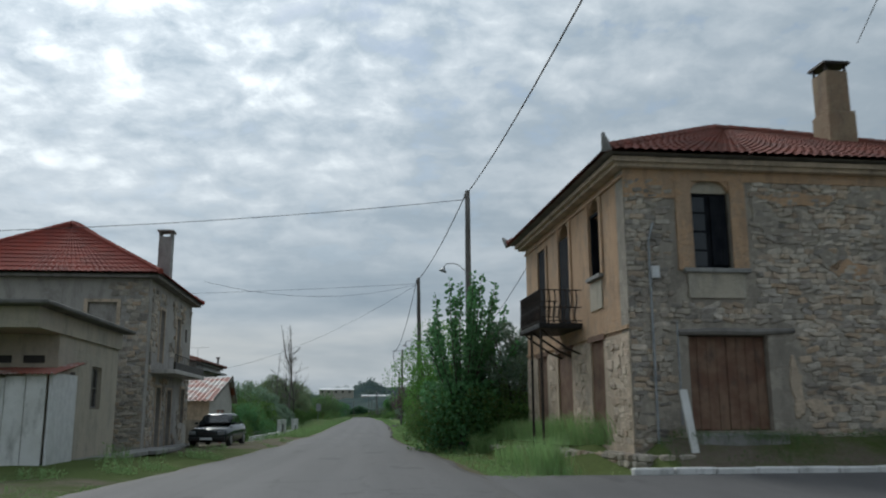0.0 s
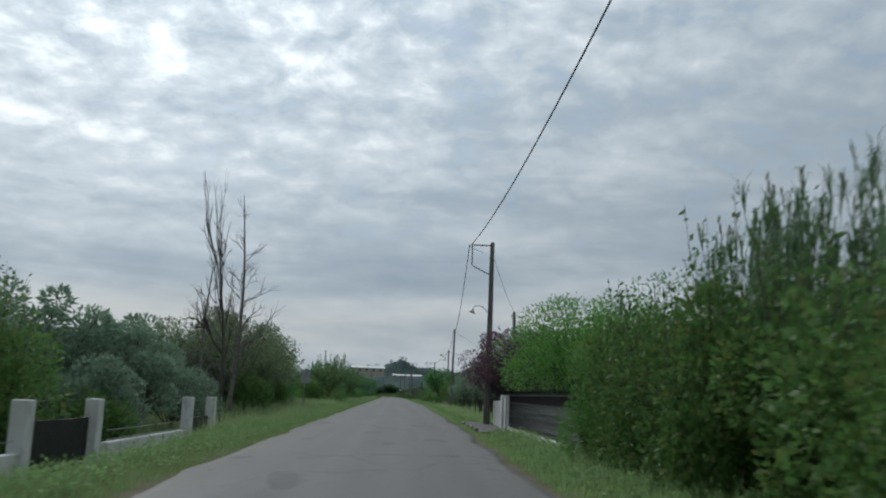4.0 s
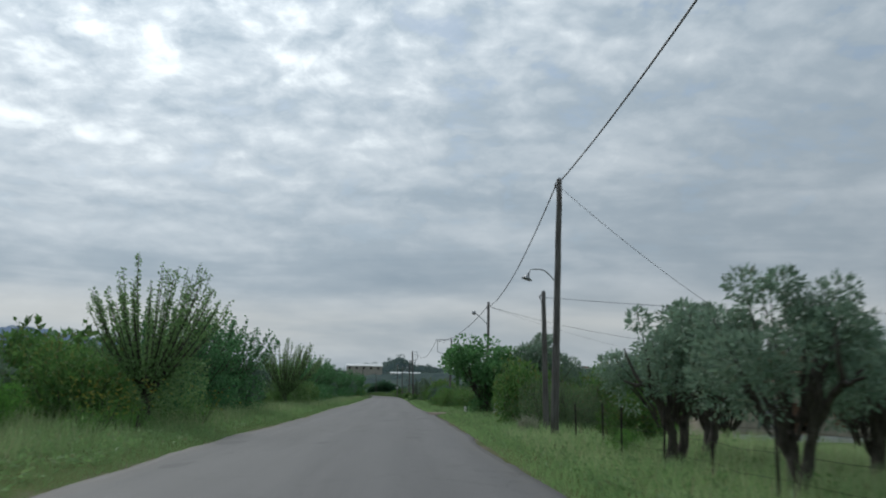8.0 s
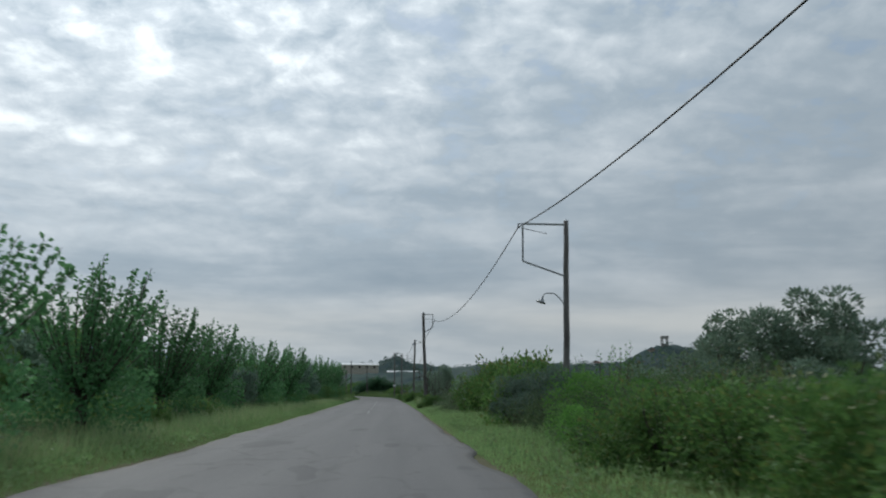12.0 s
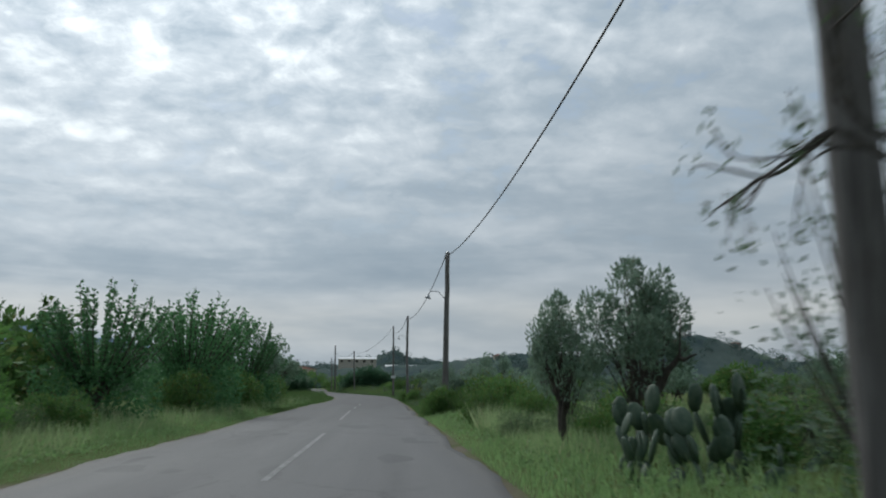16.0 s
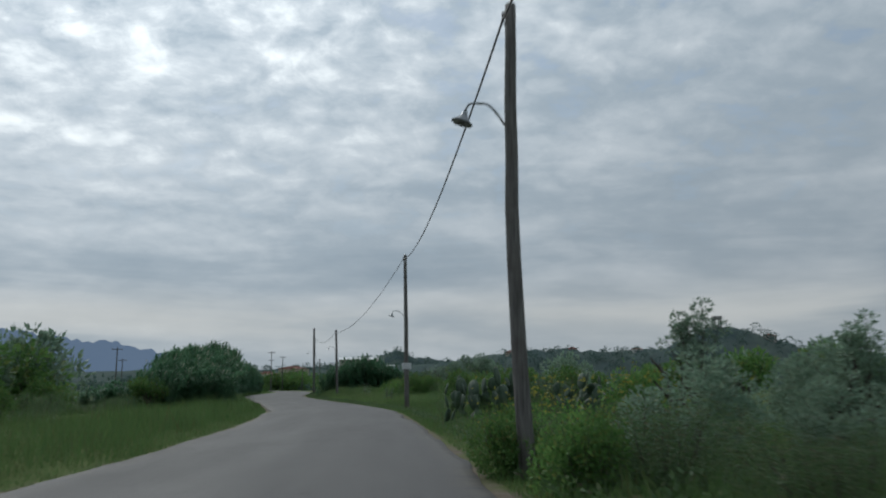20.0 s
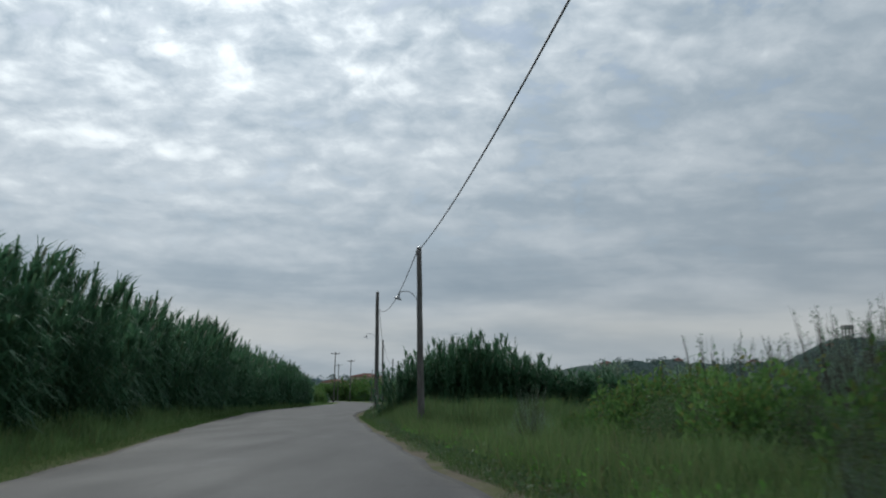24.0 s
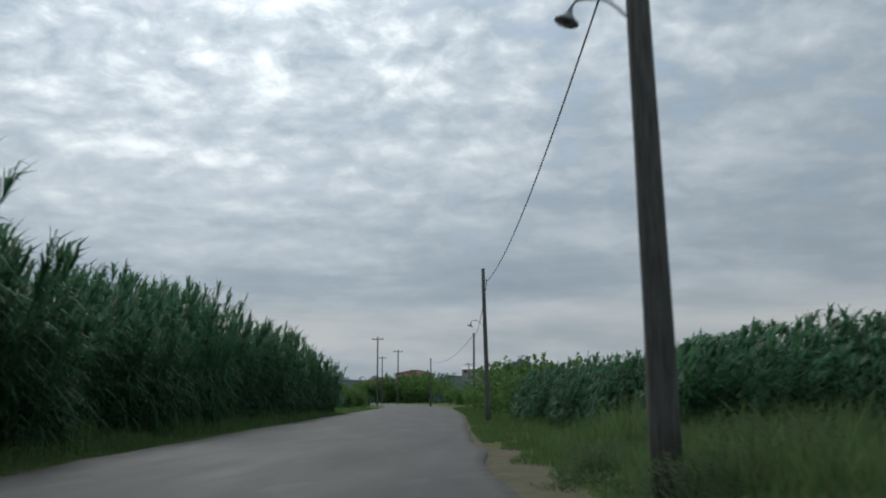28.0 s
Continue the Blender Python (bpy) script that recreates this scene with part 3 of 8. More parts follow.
def build_land():
    ys = np.concatenate([[-3000, -900, -300, -120], np.arange(-60, 520, 2.0), np.arange(520, 700, 10.0), [720, 800, 950, 1200, 1700, 2600, 4200]])
    offs = np.array([0.0, 0.25, 0.5, 0.8, 1.2, 1.7, 2.3, 3.0, 3.8, 4.6, 5.6, 7, 9, 12, 16, 22, 30, 45, 70, 110, 180, 320, 700, 1500, 3600])
    rows = []
    for y in ys:
        xl, xr = float(road_left(y)), float(road_right(y))
        x = np.concatenate([xl - offs[::-1], [xl + 0.4, xr - 0.4], xr + offs])
        z = land(x, np.full(len(x), y))
        n = len(offs)
        z[n:n + 2] = -0.14
        d = np.concatenate([offs[::-1], [0, 0], offs])
        if 4 < y < 16:
            d = np.where((x > 2.5) & (x < 40), 0.0, d)
        if 15 < y < 19:
            d = np.where((x > 6.0) & (x < 40), 0.05, d)
        if 8 < y < 20:
            d = np.where((x < -4.7) & (x > -9.5), np.minimum(d, 0.1), d)
        if 29 < y < 54:
            d = np.where((x < -2.0) & (x > -9.5), np.minimum(d, 0.0 if 33 < y < 50 else 0.3), d)
        if 408 < y < 432:
            d = np.where((x > xr) & (x < xr + 1.0), 0.0, d)
        if 352 < y < 386:
            d = np.where((x > xr) & (x < xr + 0.6), 0.0, d)
        rows.append(np.stack([x, np.full(len(x), y), z, d], 1))
    grid = np.array(rows)
    r, c = grid.shape[:2]
    idx = np.arange(r * c).reshape(r, c)
    quads = np.stack([idx[:-1, :-1], idx[:-1, 1:], idx[1:, 1:], idx[1:, :-1]], -1).reshape(-1, 4)
    me = raw_mesh("ground", grid[..., :3].reshape(-1, 3), np.full(len(quads), 4), quads.ravel(), True)
    me.attributes.new("verge", "FLOAT", "POINT").data.foreach_set("value", grid[..., 3].ravel().astype(np.float32))
    return tagged(part("ground", me, M["ground"]), "rough grassy ground with bare earth beside the road", "ground", kind="structure")


def strip_road():
    ys = np.arange(-60, 700, 0.8)
    rng = np.random.RandomState(5)
    jag_l = np.convolve(rng.normal(0, 0.16, len(ys)), np.ones(4) / 4, "same")
    jag_r = np.convolve(rng.normal(0, 0.16, len(ys)), np.ones(4) / 4, "same")
    ks = np.concatenate([[0.0, 0.01, 0.04], np.linspace(0.09, 0.91, 17), [0.96, 0.99, 1.0]])
    v, wheel, rim = [], [], []
    for i, y in enumerate(ys):
        a, b = float(road_left(y)) + jag_l[i], float(road_right(y)) + jag_r[i]
        for k in ks:
            x = a + (b - a) * k
            z = -0.15 if k in (0.0, 1.0) else 0.035 * (1 - (2 * k - 1) ** 2)
            v.append((x, y, z))
            off = min(abs(abs(x - a - (b - a) * c) - 0.72) for c in (0.27, 0.73))
            wheel.append(math.exp(-(off / 0.28) ** 2))
            rim.append(max(0.0, 1.0 - min(x - a, b - x) / 0.55))
    n = len(ks)
    f = [(i * n + k, i * n + k + 1, (i + 1) * n + k + 1, (i + 1) * n + k) for i in range(len(ys) - 1) for k in range(n - 1)]
    me = Shape().put(v, f).mesh("road", True)
    me.attributes.new("wheel", "FLOAT", "POINT").data.foreach_set("value", np.array(wheel, np.float32))
    me.attributes.new("rim", "FLOAT", "POINT").data.foreach_set("value", np.array(rim, np.float32))
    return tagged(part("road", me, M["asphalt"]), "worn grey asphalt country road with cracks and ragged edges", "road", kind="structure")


build_land()
road = strip_road()
# side street before the stone house, its kerb, and the lane further on
side = Shape()
top = [(2.7, -4, 0.004), (60, -4, 0.004), (60, 13.0, 0.004), (60, 15.66, 0.12), (5.2, 15.66, 0.12), (2.7, 17.5, 0.004), (2.7, 13.0, 0.004)]
side.put(top + [(x, y, -0.15) for x, y, z in top], [(0, 1, 2, 6), (6, 2, 3, 4), (6, 4, 5)] + [(7 + k, 7 + (k + 1) % 7, (k + 1) % 7, k) for k in range(7)])
tagged(part("side_street", side, M["asphalt"]), "asphalt side street before the stone house", "road", kind="structure")
lane = Shape()
lx = np.linspace(1.7, 30, 16)
lv, lf = [], []
for i, x in enumerate(lx):
    flare = 2.2 * math.exp(-(x - 1.7) / 1.6)
    for y in (165.0 - flare, 168.6 + flare * 0.5):
        lv += [(x, y + 0.05 * (x - 1.7), float(land(x, y)) + 0.045 if x > 2.6 else 0.012)]
lf = [(2 * i, 2 * i + 2, 2 * i + 3, 2 * i + 1) for i in range(len(lx) - 1)]
tagged(part("farm_lane", lane.put(lv, lf), M["dirt"], smooth=True), "narrow stony dirt lane leaving the road", "lane", kind="structure")
kerb = Shape()
for i in range(18):
    kerb.box(5.3 + i * 0.8, 15.68, -0.1, 6.085 + i * 0.8, 15.88, 0.235 + 0.006 * math.sin(i * 2.3), 0.025)
tagged(part("kerb", kerb, M["whitewash"]), "whitewashed stone kerb along the side street", "kerb", kind="structure")
dashes = Shape()
for y0, y1 in ((222, 226.5), (233.5, 237.5), (240.5, 243.4), (247, 258), (267, 278.4), (283.0, 285.5), (291, 294)):
    n = 6
    pts = [(0.5 * (float(road_left(y)) + float(road_right(y))) + 0.05, y) for y in np.linspace(y0, y1, n)]
    dv = [p for x, y in pts for p in ((x - 0.05, y, 0.040), (x + 0.05, y, 0.040))]
    dashes.put(dv, [(2 * i, 2 * i + 1, 2 * i + 3, 2 * i + 2) for i in range(n - 1)])
tagged(part("road_marking", dashes, M["paint_line"]), "faded white centre dashes on the asphalt", "marking", kind="structure")


# ---- distance ----
def ridge(name, points, depth, mat, label, base=-2.0, rough=0.0, seed=1, kind="structure"):
    """A long hill from its skyline (x, y, z), falling away to both sides."""
    rng = np.random.RandomState(seed)
    p = np.array(points, float)
    t = np.linspace(0, len(p) - 1, 90)
    line = np.stack([np.interp(t, np.arange(len(p)), p[:, k]) for k in range(3)], 1)
    line[:, 2] += rng.normal(0, rough, len(line))
    v, prof = [], ((-1.0, 0.0), (-0.6, 0.35), (-0.3, 0.72), (-0.1, 0.95), (0.0, 1.0), (0.3, 0.6), (1.0, 0.0))
    for x, y, z in line:
        for k, h in prof:
            v.append((x, y + k * depth, base + (z - base) * h + (rng.normal(0, rough * 0.6) if 0 < h < 1 else 0)))
    m = len(prof)
    f = [(i * m + k, (i + 1) * m + k, (i + 1) * m + k + 1, i * m + k + 1) for i in range(len(line) - 1) for k in range(m - 1)]
    return tagged(part(name, Shape().put(v, f), mat, smooth=True), label, "hill", kind=kind)


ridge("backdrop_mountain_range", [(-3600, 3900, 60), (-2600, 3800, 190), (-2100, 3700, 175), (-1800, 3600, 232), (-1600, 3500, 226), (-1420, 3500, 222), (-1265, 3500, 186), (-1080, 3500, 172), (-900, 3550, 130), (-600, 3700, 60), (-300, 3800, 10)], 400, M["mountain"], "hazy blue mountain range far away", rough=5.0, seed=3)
CONE = 3.43  # how much further off than the first ridge the wooded hillock lies
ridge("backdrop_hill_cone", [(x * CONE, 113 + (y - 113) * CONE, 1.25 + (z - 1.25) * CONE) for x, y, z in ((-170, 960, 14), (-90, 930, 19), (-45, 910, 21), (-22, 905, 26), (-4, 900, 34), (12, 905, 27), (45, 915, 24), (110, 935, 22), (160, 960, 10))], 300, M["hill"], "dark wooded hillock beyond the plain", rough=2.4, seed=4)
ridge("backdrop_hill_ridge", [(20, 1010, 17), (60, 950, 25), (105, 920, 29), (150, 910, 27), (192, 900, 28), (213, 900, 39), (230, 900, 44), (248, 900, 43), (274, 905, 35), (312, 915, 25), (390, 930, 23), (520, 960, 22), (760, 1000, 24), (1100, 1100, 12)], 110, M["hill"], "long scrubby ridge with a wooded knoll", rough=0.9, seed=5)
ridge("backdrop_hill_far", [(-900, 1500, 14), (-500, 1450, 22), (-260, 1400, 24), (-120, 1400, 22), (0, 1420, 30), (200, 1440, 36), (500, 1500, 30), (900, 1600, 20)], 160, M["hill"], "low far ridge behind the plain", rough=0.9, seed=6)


# ---- poles and cables ----
def lamp_on(pole, x, z, reach, style="bell"):
    """A street lamp on a pole: a curved arm towards the road and a shade."""
    s = -1.0
    if style == "bell":
        a = np.linspace(0, 1, 9)
        path = [(x + s * (0.09 + reach * t), 0, z - 0.28 + 0.34 * math.sin(min(t * 1.9, 1.0) * math.pi / 2) - (0.16 * max(0, t - 0.86) / 0.14)) for t in a]
        arm = part("lamp_arm", Shape().tube(path, 0.018, 6), M["galvanised"], pole, "thin curved steel arm", True)
        ex, ez = path[-1][0], path[-1][2]
        prof = [(0.03, 0.10), (0.04, 0.06), (0.07, 0.0), (0.13, -0.06), (0.17, -0.09), (0.165, -0.10), (0.05, -0.085)]
    else:
        path = [(x - 0.05, 0, z - 0.85), (x - 0.35, 0, z - 0.55), (x - reach, 0, z)]
        arm = part("lamp_arm", Shape().tube(path, 0.024, 6), M["galvanised"], pole, "straight slanting steel arm", True)
        ex, ez = path[-1][0], path[-1][2]
        prof = [(0.03, 0.12), (0.09, 0.09), (0.14, 0.02), (0.14, -0.08), (0.10, -0.14), (0.02, -0.16)]
    shade = Shape()
    n = 12
    v = [(r * math.cos(2 * math.pi * i / n), r * math.sin(2 * math.pi * i / n), h) for r, h in prof for i in range(n)]
    f = [(k * n + i, k * n + (i + 1) % n, (k + 1) * n + (i + 1) % n, (k + 1) * n + i) for k in range(len(prof) - 1) for i in range(n)]
    f += [tuple(range(n)), tuple(range((len(prof) - 1) * n, len(prof) * n))[::-1]]
    tilt = 18 if style == "bell" else 35
    part("lamp_shade", shade.put(v, f), M["galvanised"], arm, "grey metal lamp shade", True, pose(ex, 0, ez - 0.06, 0, tilt, 0))


def utility_pole(x, y, height, lean=(0.0, 0.0), lamp=None, yoke=None, hook=-0.12, radius=0.135, bend=0.0, style="bell", label="weathered grey wooden utility pole", hook_drop=0.12):
    z0 = float(land(x, y)) - 0.1
    pole = thing("utility_pole", pose(x, y, z0), label + " standing in the roadside grass", "utility pole", "poles along the road")
    h = height - z0
    t = np.linspace(0, 1, 10)
    rng = np.random.RandomState(int(y))
    path = np.stack([lean[0] * t + bend * np.sin(t * math.pi), lean[1] * t, h * t], 1) + rng.normal(0, 0.006, (10, 3)) * [1, 1, 0]
    part("shaft", Shape().tube(path, radius * (1.0 - 0.34 * t), 12), M["pole_wood"], pole, smooth=True)
    tx, ty = path[-1][0], path[-1][1]
    top = part("cap", Shape().tube([(tx, ty, h), (tx, ty, h + 0.05)], [radius * 0.67, radius * 0.25], 12), M["galvanised"], pole)
    if yoke:
        w, z1, z2 = yoke
        zz = h - 0.12
        s = Shape().tube([(tx, ty, zz), (tx + w, ty, zz + 0.0)], 0.035, 6)
        s.tube([(tx + w, ty, zz), (tx + w, ty, zz - z1)], 0.035, 6)
        s.tube([(tx + w, ty, zz - z1), (tx, ty, zz - z2)], 0.03, 6)
        part("yoke", s, M["galvanised"], pole, "welded steel offset bracket")
        hook = w + (0.15 if w > 0 else -0.15)
    hz = h - hook_drop
    s = Shape().tube([(tx, ty, hz), (tx + hook, ty, hz)], 0.014, 6)
    s.tube([(tx + hook, ty, hz), (tx + hook, ty, hz - 0.12)], 0.02, 6)
    s.tube([(tx + hook, ty, hz - 0.12), (tx + hook * 0.4, ty, hz - 0.32)], 0.010, 5)
    part("hook", s, M["iron"], pole, "dark cable clamp")
    if lamp:
        lz, reach = lamp
        f = (lz - z0) / h
        lamp_on(pole, lean[0] * f + bend * math.sin(f * math.pi), lz - z0, reach, style)
    return Vector((x + tx + hook, y + ty, z0 + hz - 0.12))


hooks = []
hooks.append(Vector((3.7, -22.0, 9.0)))
hooks.append(utility_pole(4.15, 32.5, 10.1, lamp=(7.05, 0.9), radius=0.15))
hooks.append(utility_pole(3.10, 48.0, 9.02, lean=(-0.12, 0.0), lamp=(5.32, 0.72), radius=0.15))
hooks.append(utility_pole(3.5, 92.1, 8.2, lean=(0.05, 0), lamp=(5.22, 0.72), yoke=(-0.92, 0.95, 1.4), radius=0.15))
hooks.append(utility_pole(4.46, 138.3, 7.8, lean=(0.16, 0), lamp=(4.93, 0.82), radius=0.122))
hooks.append(utility_pole(5.76, 170.7, 7.5, lean=(-0.01, 0), lamp=(6.82, 0.98), radius=0.12, style="head", hook_drop=0.25))
hooks.append(utility_pole(4.92, 201.3, 6.9, lean=(0.08, 0), lamp=(4.42, 0.72), yoke=(-1.45, 1.25, 1.75), radius=0.12))
hooks.append(utility_pole(1.66, 239.95, 7.38, lean=(-0.32, 0), lamp=(5.11, 0.72), yoke=(0.76, 1.0, 1.45), radius=0.15, hook_drop=0.5))
hooks.append(utility_pole(1.25, 273.0, 7.25, lean=(0.06, 0), lamp=(5.42, 0.75), radius=0.145))
hooks.append(utility_pole(0.07, 305.7, 7.05, lean=(-0.13, 0), lamp=(5.40, 0.62), radius=0.125, bend=-0.10, label="crooked dark wooden utility pole"))
hooks.append(utility_pole(-1.34, 341.0, 8.7, lean=(-0.14, 0), lamp=(5.45, 0.70), radius=0.14))
hooks.append(utility_pole(-8.25, 382.3, 7.2, lean=(-0.22, 0), lamp=(5.38, 0.75), radius=0.145))
hooks.append(utility_pole(-14.16, 417.0, 9.8, lean=(-0.16, 0), lamp=(6.32, 0.8), radius=0.195, hook=0.22, hook_drop=1.4))
hooks.append(utility_pole(-17.6, 452.3, 8.3, lean=(-0.2, 0), lamp=(5.4, 0.7), radius=0.14, hook=0.2, hook_drop=0.6))
hooks.append(utility_pole(-20.5, 492.0, 7.8, radius=0.13))
hooks.append(utility_pole(-30.0, 540.0, 7.6, radius=0.13))
for x, y, h in ((3.9, 58.0, 4.75), (4.94, 93.6, 5.2), (4.9, 142.2, 4.8)):
    utility_pole(x, y, h, radius=0.11, lean=(-0.12, 0), label="short grey wooden service pole")


def cable(a, b, sag, name="overhead_cable", r=0.019, label="thick black twisted overhead cable between poles", sides=5):
    t = np.linspace(0, 1, 26)
    a, b = np.array(a), np.array(b)
    path = a + (b - a) * t[:, None]
    path[:, 2] -= sag * 4 * t * (1 - t)
    tagged(part(name, Shape().tube(path, r, sides), M["cable"], smooth=True), label, "cable", "cables between poles")


for a, b in zip(hooks, hooks[1:]):
    span = (b - a).length
    cable(a, b, 0.0165 * span + 0.00021 * span * span)
thin = "thin service wire across the road"
top_a, top_b = (4.05, 32.5, 9.75), (2.98, 48.0, 8.7)
cable(top_a, (-42, 28, 7.6), 1.15, "service_wire", 0.012, thin)
cable(top_b, (-7.9, 41.4, 7.7), 0.75, "service_wire", 0.008, thin)
cable(top_b, (-42, 48, 7.8), 0.5, "service_wire", 0.008, thin)
cable(top_b, (-11.9, 66.0, 4.6), 0.8, "service_wire", 0.007, thin)
cable((5.85, 27.6, 6.55), (3.8, 58.0, 4.6), 1.45, "service_wire", 0.013, thin)
cable((14, 21, 11.5), (2.6, -5, 10.5), 0.5, "service_wire", 0.012, thin)
cable((3.5, 92.1, 7.9), (4.9, 93.6, 5.05), 0.2, "service_wire", 0.008, thin)
cable((4.9, 93.6, 5.0), (26, 99, 7.5), 0.4, "service_wire", 0.008, thin)
cable((4.7, 138.3, 7.5), (18, 150, 3.0), 0.5, "service_wire", 0.008, thin)
cable((4.8, 142.2, 4.6), (34, 150, 6.0), 0.5, "service_wire", 0.008, thin)
cable((5.8, 170.7, 7.2), (30, 166, 4.6), 1.1, "service_wire", 0.010, thin)
cable((5.8, 170.7, 7.2), (40, 215, 6.0), 1.0, "service_wire", 0.007, thin)
# box-like white notice on one pole
notice = thing("pole_notice", pose(-1.38, 340.82, 2.40), "white sheet metal notice with grey lines, fixed to a pole", "sign")
part("panel", Shape().box(-0.26, -0.02, -0.17, 0.26, 0.02, 0.17, 0.008), M["sign_white"], notice)
for k in range(3):
    part("line_bar", Shape().box(-0.2, -0.026, 0.07 - k * 0.085, 0.12 + 0.03 * k, -0.021, 0.085 - k * 0.085), M["sign_bar"], notice)


def far_pole(x, y, h):
    z0 = float(land(x, y))
    p = thing("power_pole", pose(x, y, z0), "distant wooden power pole with a cross-arm", "utility pole", "far power poles")
    part("shaft", Shape().tube([(0, 0, 0), (0, 0, h)], [0.16, 0.11], 8), M["pole_wood"], p)
    part("crossarm", Shape().box(-1.1, -0.08, h - 0.5, 1.1, 0.08, h - 0.35), M["pole_wood"], p)
    for k in (-0.95, 0.0, 0.95):
        part("insulator", Shape().tube([(k, 0, h - 0.35), (k, 0, h - 0.12)], 0.05, 6), M["galvanised"], p)


for x, y, h in ((-42.0, 560.0, 12.5), (-44.0, 600.0, 12.5), (-51.0, 620.0, 12.0), (-60.0, 470.0, 9.5), (-75.0, 520.0, 9.0), (-30.0, 640.0, 11)):
    far_pole(x, y, h)
# back of a road sign in the grass
sign = thing("road_sign", pose(-6.5, 108.0, float(land(-6.5, 108)) - 0.1, 0, 0, 8), "grey back of a road sign on a steel post", "road sign")
part("post", Shape().tube([(0, 0, 0), (0, 0, 2.75)], 0.032, 8), M["galvanised"], sign, smooth=True)
part("plate", Shape().box(-0.24, -0.03, 1.75, 0.34, -0.018, 2.6, 0.003), M["galvanised"], sign)


# ---- buildings ----
def panel(u0, u1, z0, z1, holes, y0, y1):
    """A wall between u0 and u1 with holes (u0, u1, z0, z1) through it, in one piece."""
    holes = [(max(h[0], u0), min(h[1], u1), max(h[2], z0), min(h[3], z1)) for h in holes if h[0] < u1 and h[1] > u0 and h[2] < z1 and h[3] > z0]
    us = sorted({u0, u1, *[v for h in holes for v in h[:2]]})
    zs = sorted({z0, z1, *[v for h in holes for v in h[2:]]})
    nu, nz = len(us) - 1, len(zs) - 1
    solid = {(i, j) for i in range(nu) for j in range(nz) if not any(h[0] <= us[i] and us[i + 1] <= h[1] and h[2] <= zs[j] and zs[j + 1] <= h[3] for h in holes)}
    verts = [(u, y, z) for y in (y0, y1) for z in zs for u in us]
    at = lambda i, j, k: k * (nu + 1) * (nz + 1) + j * (nu + 1) + i
    faces = []
    for i, j in sorted(solid):
        faces += [(at(i, j, 0), at(i + 1, j, 0), at(i + 1, j + 1, 0), at(i, j + 1, 0)), (at(i, j, 1), at(i, j + 1, 1), at(i + 1, j + 1, 1), at(i + 1, j, 1))]
        for di, dj, p, q in ((0, -1, (i, j), (i + 1, j)), (1, 0, (i + 1, j), (i + 1, j + 1)), (0, 1, (i + 1, j + 1), (i, j + 1)), (-1, 0, (i, j + 1), (i, j))):
            if (i + di, j + dj) not in solid:
                faces.append((at(*p, 0), at(*p, 1), at(*q, 1), at(*q, 0)))
    used_here = sorted({k for f in faces for k in f})
    index = {k: n for n, k in enumerate(used_here)}
    return Shape().put([verts[k] for k in used_here], [tuple(index[k] for k in f) for f in faces])


def arch(u0, u1, z0, rise, y0, y1):
    """The spandrel over a segmental arch within a square opening."""
    t = np.linspace(0, 1, 11)
    low = [(u0 + (u1 - u0) * k, z0 + rise * math.sqrt(max(0.0, 1 - (2 * k - 1) ** 2))) for k in t]
    top = [(u, z0 + rise + 0.02) for u, _ in low]
    v = [(u, y, z) for y in (y0, y1) for u, z in low + top]
    n = len(low)
    f = [(i, i + 1, n + i + 1, n + i) for i in range(n - 1)] + [(2 * n + i, 3 * n + i, 3 * n + i + 1, 2 * n + i + 1) for i in range(n - 1)]
    f += [(i, 2 * n + i, 2 * n + i + 1, i + 1) for i in range(n - 1)] + [(n + i, n + i + 1, 3 * n + i + 1, 3 * n + i) for i in range(n - 1)]
    return Shape().put(v, f)


def tiled_slope(a, b, c, d, pitch=0.22, height=0.045, rows=0.4):
    """Barrel tiles between the eave a-b and the ridge c-d: rounded runs, stepped row by row."""
    a, b, c, d = (np.array(p, float) for p in (a, b, c, d))
    n = max(3, int(np.linalg.norm(b - a) / pitch))
    m = max(2, int(np.linalg.norm((c + d) / 2 - (a + b) / 2) / rows))
    up = np.cross(b - a, d - a)
    up = up / np.linalg.norm(up) * np.sign(up[2])
    v, f = [], []
    k = 4
    for j in range(m):
        for end in (0, 1):
            t = (j + end) / m
            left, right = a + (c - a) * t, b + (d - b) * t
            for i in range(n * k + 1):
                w = i / (n * k)
                bump = height * abs(math.sin(math.pi * i / k)) + (0.03 if end == 0 else 0.0)
                v.append(left + (right - left) * w + up * (bump + 0.03))
    q = n * k + 1
    for j in range(2 * m - 1):
        f += [(j * q + i, j * q + i + 1, (j + 1) * q + i + 1, (j + 1) * q + i) for i in range(q - 1)]
    return v, f


